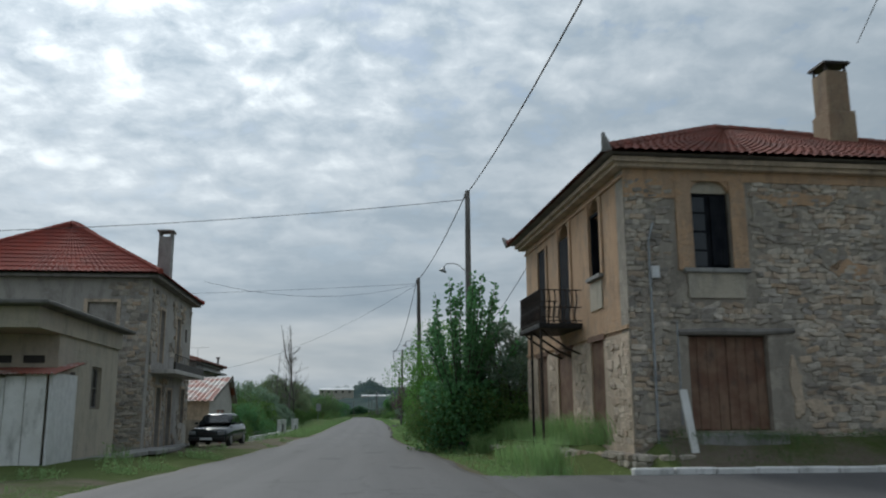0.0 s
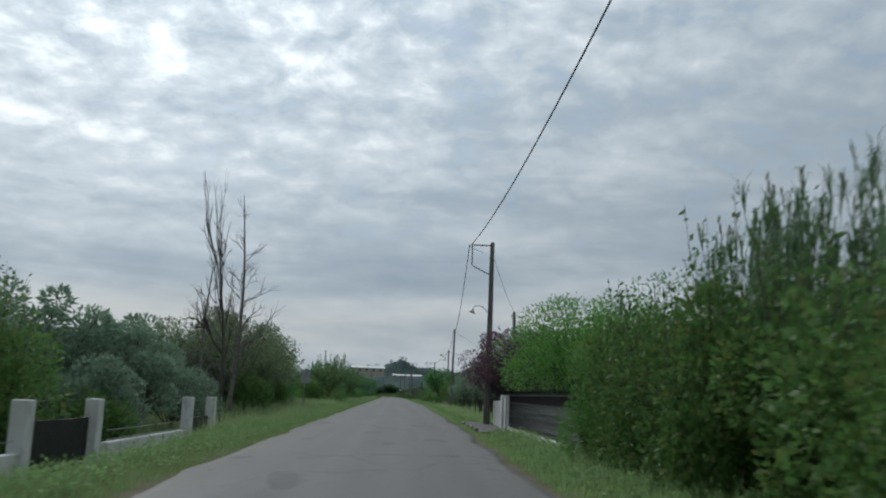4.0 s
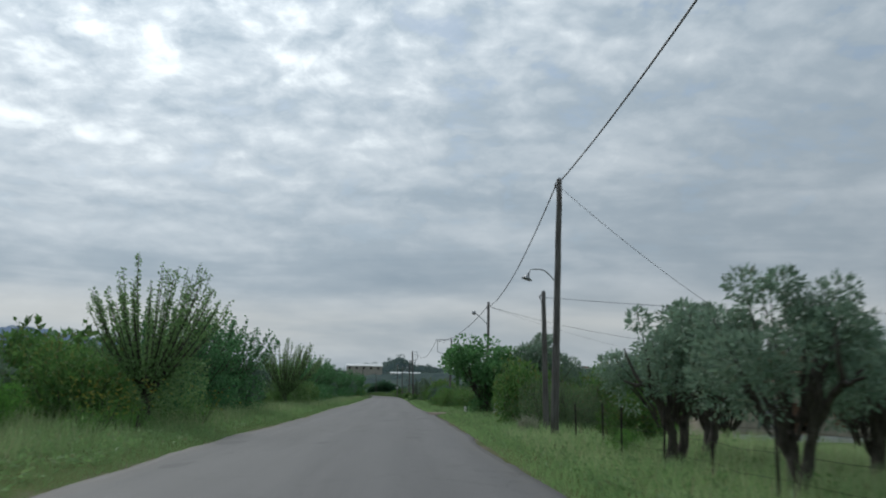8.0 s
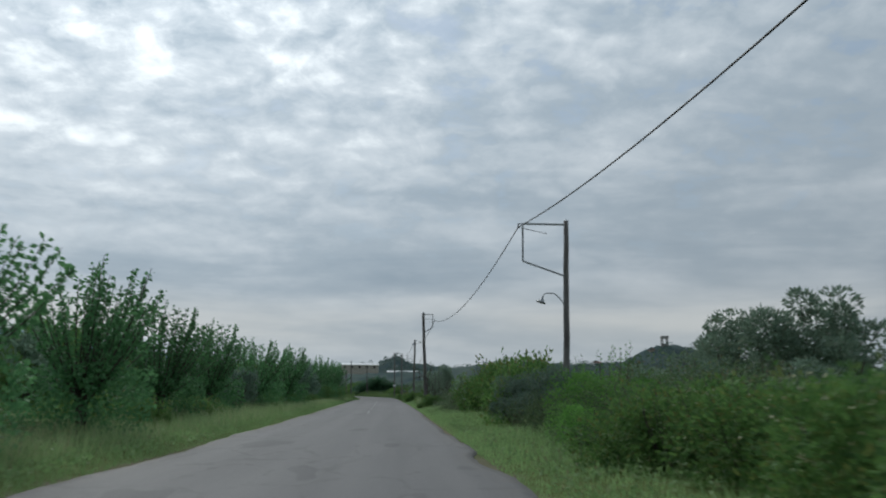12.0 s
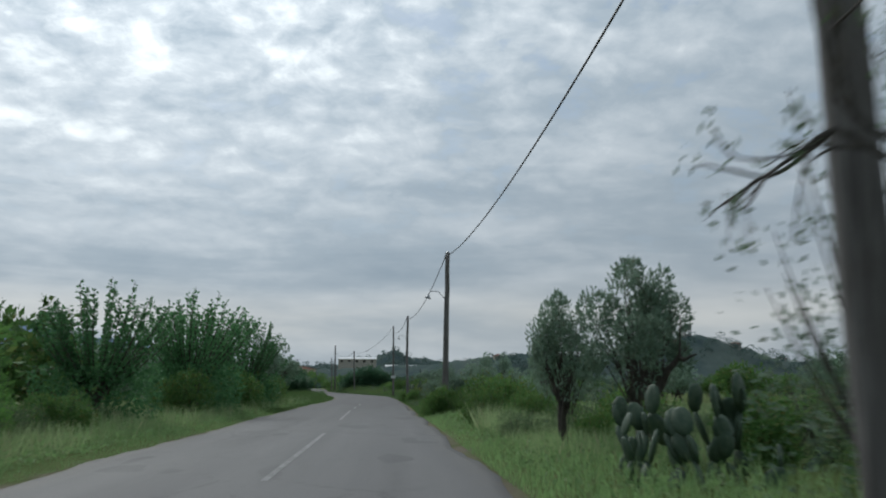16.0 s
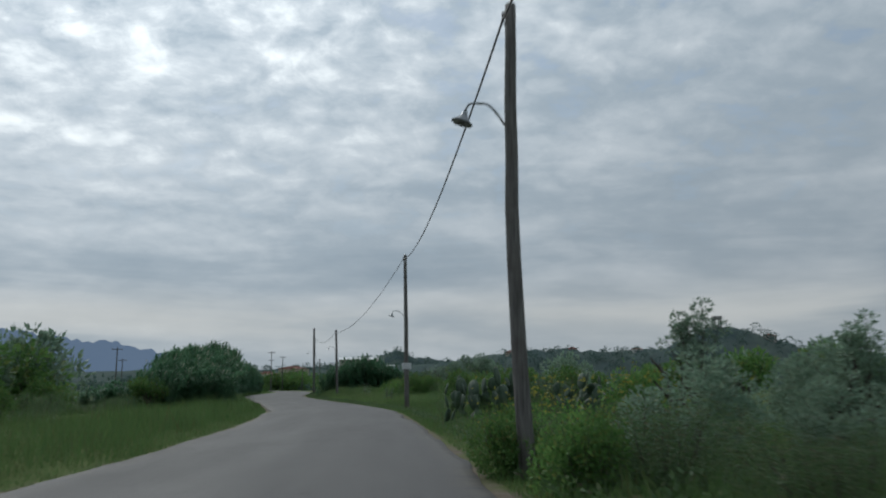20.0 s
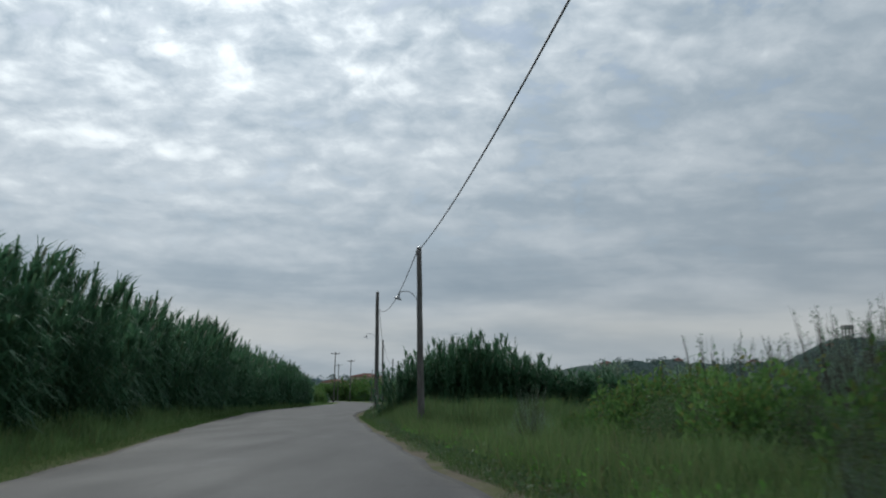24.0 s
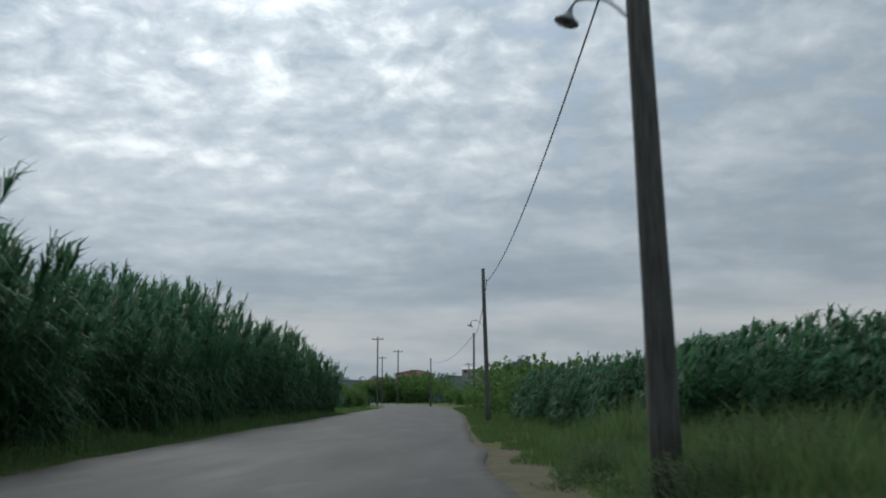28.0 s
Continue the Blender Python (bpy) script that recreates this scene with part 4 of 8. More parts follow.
def hip_roof(parent, x0, y0, x1, y1, z, ridge_a, ridge_b, mat, label=""):
    """Four tiled slopes; the ridge runs from ridge_a to ridge_b."""
    ra, rb = ridge_a, ridge_b
    corners = [(x0, y0, z), (x1, y0, z), (x1, y1, z), (x0, y1, z)]
    along_x = abs(rb[0] - ra[0]) > abs(rb[1] - ra[1])
    slopes = [(corners[0], corners[1], ra, rb if along_x else ra), (corners[1], corners[2], rb if along_x else ra, rb), (corners[2], corners[3], rb, ra if along_x else rb), (corners[3], corners[0], ra if along_x else rb, ra)]
    roof = None
    for s in slopes:
        v, f = tiled_slope(*s)
        if roof is None:
            roof = part("roof", Shape().put(v, f), mat, parent, label)
        else:
            part("roof_slope", Shape().put(v, f), mat, roof)
    under = Shape().put(corners + [ra, rb], [(3, 2, 1, 0)])
    part("roof_underside", under, M["wood_grey"], roof)
    hips = Shape()
    for p, q in ((corners[0], ra), (corners[1], rb if along_x else ra), (corners[2], rb), (corners[3], ra if along_x else rb), (ra, rb)):
        if np.linalg.norm(np.subtract(q, p)) > 0.1:
            a, b = np.array(p) + (0, 0, 0.09), np.array(q) + (0, 0, 0.09)
            n = max(2, int(np.linalg.norm(b - a) / 0.4))
            for i in range(n):
                hips.tube([a + (b - a) * (i / n), a + (b - a) * ((i + 1) / n)], [0.12, 0.10], 7)
    part("ridge_tiles", hips, mat, roof)
    return roof


rock_meshes = []
for k in range(6):
    rng = np.random.RandomState(40 + k)
    sh = Shape().box(-0.5, -0.5, -0.5, 0.5, 0.5, 0.5, 0.16)
    sh.v[0] = sh.v[0] + rng.normal(0, 0.055, sh.v[0].shape)
    rm = sh.mesh("stone")
    rm.materials.append(M["stone"])
    rock_meshes.append(rm)


def lay_stones(parent, u0, u1, z0, z1, holes, seed, course=0.24, wide=0.42, y=0.0, most=300, keep=None, mat="stone", proud=1.0):
    """Rubble stones proud of a wall plane: each its own object, the rest past the first ones joined."""
    rng = np.random.RandomState(seed)
    z, count, rest = z0, 0, Shape()
    while z < z1 - 0.06:
        h = course * rng.uniform(0.7, 1.3)
        u = u0 - rng.uniform(0, 0.2)
        while u < u1 - 0.05:
            w = wide * rng.uniform(0.45, 1.6)
            a, b, c, d = max(u, u0), min(u + w, u1), z, min(z + h, z1)
            free = not any(a < q[1] and b > q[0] and c < q[3] and d > q[2] for q in holes)
            if free and b - a > 0.07 and rng.uniform() < 0.95 and (keep is None or keep((a + b) / 2, (c + d) / 2)):
                mesh = rock_meshes[rng.randint(6)]
                deep, tall = rng.uniform(0.05, 0.13) * proud, (d - c) * rng.uniform(0.8, 1.18)
                m = Matrix.Translation(((a + b) / 2, y, (c + d) / 2 + rng.normal(0, 0.012))) @ Euler((rng.normal(0, 0.08), rng.normal(0, 0.16), rng.normal(0, 0.08))).to_matrix().to_4x4() @ Matrix.Diagonal(((b - a) * rng.uniform(0.9, 1.03), deep, tall, 1))
                if count < most:
                    ob = new("stone", mesh)
                    ob.parent = parent
                    ob.matrix_basis = m
                    ob.material_slots[0].link = "OBJECT"
                    ob.material_slots[0].material = M[mat]
                else:
                    rest.put([m @ v.co for v in mesh.vertices], [tuple(p.vertices) for p in mesh.polygons])
                count += 1
            u += w
        z += h
    if rest.n:
        part("stonework", rest, M[mat], parent)["kind"] = "stuff"
    return count


def window_leaf(parent, u0, u1, z0, z1, y, name="window", mat="wood_dark", panes=3, label="", leaves=2):
    """A casement: frame, two leaves, bars and dark glass."""
    win = part(name, Shape().box(u0, y, z0, u0 + 0.06, y + 0.07, z1).box(u1 - 0.06, y, z0, u1, y + 0.07, z1).box(u0 + 0.06, y, z1 - 0.06, u1 - 0.06, y + 0.07, z1).box(u0 + 0.06, y, z0, u1 - 0.06, y + 0.07, z0 + 0.06), M[mat], parent, label)
    um = (u0 + u1) / 2
    s = Shape().box(um - 0.04, y + 0.003, z0 + 0.06, um + 0.04, y + 0.06, z1 - 0.06)
    for k in range(1, panes):
        zz = z0 + (z1 - z0) * k / panes
        s.box(u0 + 0.06, y + 0.006, zz - 0.018, um - 0.04, y + 0.05, zz + 0.018).box(um + 0.04, y + 0.006, zz - 0.018, u1 - 0.06, y + 0.05, zz + 0.018)
    part("glazing_bar", s, M[mat], win)
    for a, b in ((u0 + 0.06, um - 0.04), (um + 0.04, u1 - 0.06)):
        part("pane", Shape().box(a, y + 0.03, z0 + 0.06, b, y + 0.036, z1 - 0.06), M["glass"], win)
    return win


def board_door(parent, u0, u1, z0, z1, y, boards, mat="wood_red", name="door", label=""):
    door = part(name, Shape().box(u0, y + 0.04, z0, u1, y + 0.07, z1), M[mat], parent, label)
    w = (u1 - u0) / boards
    rng = np.random.RandomState(int(abs(u0 * 100)) + boards)
    for k in range(boards):
        part("board", Shape().box(u0 + k * w + 0.006, y + rng.uniform(0, 0.012), z0 + rng.uniform(0, 0.03), u0 + (k + 1) * w - 0.006, y + 0.04, z1, 0.004), M[mat], door)
    return door


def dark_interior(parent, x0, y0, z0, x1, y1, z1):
    """Rooms behind the openings, their lack of light painted as near-black walls."""
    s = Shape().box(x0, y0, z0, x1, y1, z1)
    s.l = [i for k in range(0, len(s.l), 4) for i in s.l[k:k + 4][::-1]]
    part("interior", s, M["painted_dark"], parent)


# --- stone house beside the road ---
# local axes: u along the street front (x), y into the house; the road front is the wall at u = 0
SH = place(5.97, 17.7, 0.0, 2.6)
house = thing("stone_house", SH, "derelict two-storey stone house with ochre plaster and a red tiled roof", "house")
Z0, Z1 = 0.15, 6.75
LEN_U, LEN_V, T = 10.5, 9.7, 0.5
front_holes = [(1.57, 2.50, 4.42, 6.45), (1.32, 3.17, 0.86, 2.92), (6.6, 7.5, 4.42, 6.3), (6.5, 7.5, 0.86, 2.9)]
wall_f = part("front_wall", panel(0.0, LEN_U, Z0, Z1, front_holes, 0.0, T), M["mortar"], house, "rubble stone wall with crumbling plaster")
road_holes = [(1.70, 2.58, 4.55, 6.45), (4.40, 5.50, 3.60, 6.45), (7.0, 7.95, 3.75, 6.25), (1.72, 2.75, 0.55, 2.98), (4.45, 5.9, 0.55, 2.92), (7.1, 8.3, 0.55, 2.95)]
turned = pose(0, 0, 0, 0, 0, 90)  # the road front: u runs away from the street, y into the house is -x here
road_wall = part("road_wall", panel(T + 0.003, LEN_V, Z0, Z1, road_holes, -T, 0.0), M["ochre"], house, "ochre plastered wall above, pale limewashed stone below", at=turned)
part("rear_wall", Shape().box(T, LEN_V - T, Z0, LEN_U, LEN_V, Z1), M["ochre"], house)
part("end_wall", Shape().box(LEN_U - T, T, Z0, LEN_U, LEN_V - T, Z1), M["mortar"], house)
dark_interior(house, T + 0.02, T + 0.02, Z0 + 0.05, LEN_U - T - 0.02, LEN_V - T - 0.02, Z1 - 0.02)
# plaster still on the front: corner strip, frieze, window surround and apron
pl = Shape().box(0.0, -0.035, 6.42, LEN_U, 0.0, Z1).box(1.20, -0.05, 4.36, 1.57, 0.0, 6.42).box(2.50, -0.05, 4.36, 2.86, 0.0, 6.42).box(0.0, -0.03, 6.0, 1.20, 0.0, 6.42)
part("plaster", pl, M["ochre"], wall_f, "faded ochre plaster")
part("apron", Shape().box(1.40, -0.06, 3.74, 2.72, 0.0, 4.30), M["cream_render"], wall_f, "pale yellow plaster panel")
part("window_sill", Shape().box(1.30, -0.14, 4.30, 2.85, 0.03, 4.40, 0.012), M["concrete"], wall_f)
part("arch", arch(1.57, 2.50, 6.16, 0.29, 0.0, T), M["ochre"], wall_f)
part("lunette", Shape().box(1.57, 0.10, 6.16, 2.50, 0.13, 6.45), M["cream_render"], wall_f)
front_window = window_leaf(house, 1.59, 2.48, 4.42, 6.16, 0.16, panes=4, label="dark blue-grey wooden casement window, one leaf ajar")
for k in range(3):
    part("shutter_board", Shape().box(2.08 + k * 0.125, 0.10 + 0.006 * (k % 2), 4.50, 2.20 + k * 0.125, 0.135, 6.10, 0.006), M["wood_dark"], front_window, "dark shutter board")
board_door(house, 1.34, 2.235, 0.87, 2.90, 0.14, 4, label="weathered red-brown board leaf of the wide door")
board_door(house, 2.255, 3.15, 0.87, 2.90, 0.155, 4, label="weathered red-brown board leaf of the wide door, sagging")
part("lintel", Shape().tube([(1.1, -0.02, 2.97), (1.9, -0.04, 3.0), (2.8, -0.03, 2.99), (3.8, -0.02, 3.03)], [0.07, 0.085, 0.08, 0.06], 7), M["wood_grey"], wall_f, "crumbling whitish timber lintel")
part("door_step", Shape().box(1.3, -0.40, 0.5, 3.3, 0.0, 0.82, 0.05), M["concrete"], house, "worn stone door step")
board_door(house, 6.5, 7.5, 0.87, 2.9, 0.16, 4, label="closed weathered board door")
window_leaf(house, 6.6, 7.5, 4.42, 6.3, 0.16, panes=4)
stones_holes = [(1.15, 2.92, 3.7, 6.5), (1.05, 3.85, 0.3, 3.1), (6.3, 7.7, 4.2, 6.5), (6.3, 7.7, 0.3, 3.0)]
lay_stones(wall_f, 0.02, 9.4, 0.45, 6.42, stones_holes, 11, 0.105, 0.25, y=0.012, most=300)


def blotch(u, z, w, h, seed, deep=0.035):
    """A patch of plaster left on a wall, with a ragged outline."""
    rng = np.random.RandomState(seed)
    n = 26
    a = np.linspace(0, 2 * math.pi, n, endpoint=False)
    r = 1 + 0.22 * np.sin(a * 2 + rng.uniform(0, 6)) + 0.16 * np.sin(a * 5 + rng.uniform(0, 6)) + rng.normal(0, 0.07, n)
    rim = [(u + w * k * math.cos(b), 0.02, z + h * k * math.sin(b)) for k, b in zip(r, a)]
    face = [(u + 0.93 * w * k * math.cos(b), -deep, z + 0.93 * h * k * math.sin(b)) for k, b in zip(r, a)]
    return Shape().put(rim + face, [(i, (i + 1) % n, n + (i + 1) % n, n + i) for i in range(n)] + [tuple(n + i for i in range(n))])


for k, (u, z, w, h) in enumerate(((4.4, 1.35, 0.42, 0.2), (5.5, 1.7, 0.5, 0.16), (3.75, 1.75, 0.16, 0.62), (6.0, 1.1, 0.6, 0.2), (5.3, 4.4, 0.45, 0.3), (6.9, 3.6, 0.5, 0.4), (4.2, 6.05, 0.8, 0.2), (0.55, 1.2, 0.4, 0.5), (0.5, 3.3, 0.32, 0.6), (3.6, 3.5, 0.55, 0.22), (4.9, 4.9, 0.45, 0.4), (3.3, 5.6, 0.3, 0.5), (8.3, 2.2, 0.7, 0.6), (5.8, 6.1, 0.6, 0.25), (0.9, 4.6, 0.22, 0.4))):
    part("plaster_patch", blotch(u, z, w, h, 300 + k), M["cream_wash"] if k < 4 else M["ochre"] if k < 7 else M["mortar"], wall_f, "remnant of old plaster")
# the road front
low = panel(0.0, LEN_V, Z0, 2.98, road_holes, -0.004, 0.03)
part("limewash", low, M["cream_wash"], road_wall, "pale limewashed stone base")
lay_stones(road_wall, 0.05, LEN_V - 0.05, 0.4, 2.96, [(a - 0.14, b + 0.14, c, d + 0.15) for a, b, c, d in road_holes[3:]], 13, 0.17, 0.34, y=0.018, most=160, mat="pale_stone", proud=0.55)
part("string_course", Shape().box(0.0, -0.004, 3.06, LEN_V, 0.05, 3.14).box(0.0, -0.004, 6.45, LEN_V, 0.05, 6.52), M["ochre"], road_wall)
for a, b, z in ((1.70, 2.58, 6.15), (4.40, 5.50, 6.08)):
    part("arch", arch(a, b, z, 0.30 if z > 6.1 else 0.37, -T, 0.0), M["ochre"], road_wall)
for a, b, c, d in road_holes[:3]:
    part("window_surround", Shape().box(a - 0.16, -0.004, c, a, 0.045, d).box(b, -0.004, c, b + 0.16, 0.045, d), M["ochre"], road_wall)
part("sill", Shape().box(1.6, -0.01, 4.45, 2.68, 0.12, 4.55, 0.01), M["concrete"], road_wall)
part("apron", Shape().box(1.70, -0.006, 3.72, 2.60, 0.035, 4.40), M["cream_render"], road_wall)


def on_road_front(build, *args, **kw):
    ob = build(*args, **kw)
    ob.matrix_basis = turned
    return ob


part("window_frame", Shape().box(1.70, -0.10, 4.55, 1.77, -0.03, 6.15).box(2.51, -0.10, 4.55, 2.58, -0.03, 6.15).box(1.77, -0.10, 6.08, 2.51, -0.03, 6.15).box(1.77, -0.10, 4.55, 2.51, -0.03, 4.61).box(1.705, -0.48, 4.58, 1.735, -0.10, 6.10).box(2.545, -0.48, 4.58, 2.575, -0.10, 6.10), M["wood_dark"], house, "dark empty casement frame with its leaves swung in", at=turned)
# Flush near-black boards carry the shade of the open doorways in their colour.
on_road_front(board_door, house, 4.42, 5.48, 3.62, 6.08, -0.07, 4, "wood_dark", "balcony_door", "dark half-open balcony door")
on_road_front(board_door, house, 7.02, 7.93, 3.78, 6.2, -0.07, 4, "wood_dark", "balcony_door", "dark balcony door")
for a, b, c, d in road_holes[3:]:
    on_road_front(board_door, house, a + 0.02, b - 0.02, c, d - 0.02, -0.09, 4, "wood_red", "door", "narrow red-brown board door")
    part("door_head", Shape().box(a - 0.12, -0.006, d - 0.02, b + 0.12, 0.06, d + 0.12), M["wood_red"], road_wall)
# balcony on brackets, with iron railing and props
B0, B1, BD, BZ = 3.45, 5.75, 1.15, 3.40
balcony = part("balcony", Shape().box(B0, 0.0, BZ, B1, BD, BZ + 0.13, 0.015), M["black_paint"], house, "blackened balcony slab with ornate rusty iron railing", at=turned)
rail = Shape()
for z in (BZ + 0.2, BZ + 0.55, BZ + 1.0):
    rail.tube([(B0 + 0.04, 0.0, z), (B0 + 0.04, BD - 0.04, z), (B1 - 0.04, BD - 0.04, z), (B1 - 0.04, 0.0, z)], 0.016, 5)
part("rail", rail, M["iron"], balcony, "rusty iron hand rail")
curl = [(0.055 * math.sin(a) * (1 - a / 9), a) for a in np.linspace(0, 6.2, 12)]
runs = [((B0 + 0.04 + (B1 - B0 - 0.08) * k / 15, BD - 0.04), (1, 0)) for k in range(0, 16)] + [((B0 + 0.1 + (B1 - B0 - 0.2) * k / 14, BD - 0.035), (-1, 0)) for k in range(15)] + [((u, BD * k / 8), (0, 1)) for u in (B0 + 0.04, B1 - 0.04) for k in range(1, 8)]
for (u, w), (du, dw) in runs:
    part("baluster", Shape().tube([(u + du * c, w + dw * c, BZ + 0.13 + 0.87 * a / 6.2) for c, a in curl], 0.017, 4), M["iron"], balcony)
for u in (B0 + 0.25, (B0 + B1) / 2, B1 - 0.25):
    part("bracket", Shape().tube([(u, 0.0, BZ - 0.65), (u, 0.35, BZ - 0.5), (u, 0.8, BZ - 0.2), (u, BD - 0.1, BZ)], 0.03, 6), M["iron"], balcony)
for u in (B0 + 0.15, B0 + 1.2):
    part("prop", Shape().tube([(u, BD - 0.08, 0.3), (u, BD - 0.08, BZ)], 0.035, 6), M["iron"], balcony)
# cornice, roof and chimney
cor = Shape().box(-0.32, -0.32, 6.75, LEN_U + 0.3, LEN_V + 0.3, 6.86).box(-0.22, -0.22, 6.66, LEN_U + 0.2, LEN_V + 0.2, 6.75)
part("cornice", cor, M["cream_wash"], house, "projecting plaster cornice")
hip_roof(house, -0.5, -0.5, LEN_U + 0.5, LEN_V + 0.5, 6.90, (4.6, 4.8, 9.4), (6.0, 4.9, 9.4), M["roof_red"], "old red clay tiles")
part("ridge_ornament", Shape().tube([(-0.5, -0.5, 6.9), (-0.55, -0.55, 7.1), (-0.62, -0.62, 7.28)], [0.12, 0.09, 0.03], 8), M["concrete"], house)
part("ridge_ornament", Shape().tube([(-0.5, LEN_V + 0.5, 6.9), (-0.57, LEN_V + 0.57, 7.08), (-0.66, LEN_V + 0.62, 7.2)], [0.11, 0.09, 0.04], 8), M["concrete"], house)
chim = part("chimney", Shape().box(6.98, 2.75, 7.2, 7.78, 3.60, 9.4, 0.03).box(7.04, 2.82, 9.4, 7.70, 3.53, 10.6, 0.03), M["chimney_render"], house, "tall tapering chimney of stained brown brick and render")
part("chimney_cap", Shape().box(6.98, 2.76, 10.78, 7.76, 3.59, 10.85).box(7.06, 2.86, 10.6, 7.12, 2.92, 10.78).box(7.62, 2.86, 10.6, 7.68, 2.92, 10.78).box(7.06, 3.43, 10.6, 7.12, 3.49, 10.78).box(7.62, 3.43, 10.6, 7.68, 3.49, 10.78), M["iron"], chim)
part("drain_pipe", Shape().tube([(0.5, -0.09, 0.3), (0.5, -0.09, 5.0), (0.62, -0.09, 5.4)], 0.03, 6).tube([(1.05, -0.09, 1.0), (1.05, -0.09, 3.2)], 0.02, 6), M["galvanised"], house)
part("meter_box", Shape().box(0.52, -0.16, 4.15, 0.70, -0.05, 4.42, 0.01), M["sign_white"], house)
# leaning board beside the door
plank = thing("leaning_plank", pose(7.05, 17.05, 0.3, -9, -5, 0), "pale weathered plank leaning on the stone wall", "plank")
part("plank_board", Shape().box(-0.08, -0.03, 0, 0.08, 0.03, 1.45, 0.01), M["whitewash"], plank)

# --- low dry stone wall under the bank ---
low_wall = thing("low_stone_wall", Matrix(), "low crumbling dry stone wall holding the bank", "wall")
core = Shape()
for i in range(12):
    y0, y1 = 17.0 + i, 18.0 + i
    xa, xb = float(wall_line(y0)), float(wall_line(y1))
    h = 0.40 + 0.04 * math.sin(i * 2.1) - 0.015 * i
    core.put([(xa, y0, -0.1), (xb, y1, -0.1), (xb, y1, h), (xa, y0, h), (xa + 0.3, y0, -0.1), (xb + 0.3, y1, -0.1), (xb + 0.3, y1, h), (xa + 0.3, y0, h)],
             [(0, 3, 2, 1), (4, 5, 6, 7), (3, 7, 6, 2), (0, 4, 7, 3), (1, 2, 6, 5)])
part("core", core, M["mortar"], low_wall)
rng = np.random.RandomState(77)
for i in range(11 * 3):
    for z in (0.07, 0.21, 0.35):
        y = 17.0 + i * 0.36 + rng.uniform(-0.05, 0.05)
        ob = new("stone", rock_meshes[rng.randint(6)])
        ob.parent = low_wall
        ob.matrix_basis = Matrix.Translation((float(wall_line(y)) - 0.02, y, z - 0.006 * i)) @ Euler((rng.normal(0, 0.1), rng.normal(0, 0.1), radians(9) + rng.normal(0, 0.1))).to_matrix().to_4x4() @ Matrix.Diagonal((0.16, rng.uniform(0.25, 0.4), rng.uniform(0.11, 0.16), 1))
for i in range(6):
    ob = new("stone", rock_meshes[i])
    ob.parent = low_wall
    ob.matrix_basis = Matrix.Translation((6.1 + 0.14 * i, 16.92, 0.1 + 0.12 * (i % 3))) @ Matrix.Diagonal((0.3, 0.2, 0.15, 1))

# --- concrete strip before the grey house ---
for a, b, c, d in ((-8.15, 25.0, -7.35, 30.6), (-8.2, 30.7, -7.1, 34.6), (-8.0, 34.7, -7.2, 38.4)):
    tagged(part("paving_slab", Shape().box(a, b, -0.1, c, d, 0.035, 0.01), M["concrete"]), "worn concrete slab before the grey house", "paving", kind="structure")

# --- grey house across the road ---
GH = place(-8.2, 32.75, 0.0, 1.6)
grey = thing("grey_house", GH, "grey rendered two-storey house with bare stone corner and red tiled roof", "house")
# local: u = -x (away from the road), near wall at y = 0, road wall at x = 0
near_holes = [(-2.28, -1.20, 4.28, 5.52)]
near_w = part("near_wall", panel(-8.6, 0.0, -0.4, 6.45, near_holes, 0.0, 0.4), M["grey_render"], grey)
road_h = [(2.0, 2.75, 3.35, 5.5), (5.3, 6.05, 3.35, 5.5), (7.3, 7.75, 4.6, 5.2), (1.9, 2.8, -0.05, 2.35), (4.0, 4.85, -0.05, 2.3), (6.9, 7.7, 0.9, 2.45)]
road_w = part("road_wall", panel(0.403, 8.7, -0.4, 6.45, road_h, -0.4, 0.0), M["grey_render"], grey, "stained grey rendered wall", at=pose(0, 0, 0, 0, 0, 90) @ Matrix.Diagonal((1, -1, 1, 1)))
part("far_wall", Shape().box(-8.6, 8.3, -0.4, -0.4, 8.7, 6.45).box(-8.6, 0.4, -0.4, -8.2, 8.3, 6.45), M["grey_render"], grey)
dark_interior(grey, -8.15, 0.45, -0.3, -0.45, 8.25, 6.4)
part("window_surround", Shape().box(-2.42, -0.05, 4.16, -1.06, 0.0, 4.28).box(-2.42, -0.05, 5.52, -1.06, 0.0, 5.64).box(-2.42, -0.05, 4.28, -2.28, 0.0, 5.52).box(-1.20, -0.05, 4.28, -1.06, 0.0, 5.52), M["cream_wash"], near_w)
part("shutter", Shape().box(-2.27, 0.12, 4.29, -1.21, 0.16, 5.51), M["grey_render"], grey, "closed grey shutter")
lay_stones(near_w, -2.4, -0.02, 0.1, 6.3, [(-2.5, -1.0, 4.05, 5.75)], 21, 0.135, 0.27, y=0.012, most=300, keep=lambda u, z: u > -1.75 + 0.3 * wavy(u, z, 1.3, 1.0))
flip = pose(0, 0, 0, 0, 0, 90) @ Matrix.Diagonal((1, -1, 1, 1))
for a, b, c, d in road_h[:2] + road_h[3:]:
    ob = board_door(grey, a + 0.02, b - 0.02, c, d - 0.02, -0.22, 3, "wood_grey" if c > 3 else "wood_dark", "shutter_door", "closed shabby shutter")
    ob.matrix_basis = flip
    part("surround", Shape().box(a - 0.12, -0.002, c, a, 0.04, d).box(b, -0.002, c, b + 0.12, 0.04, d).box(a - 0.12, -0.002, d, b + 0.12, 0.04, d + 0.1), M["cream_wash"], road_w)
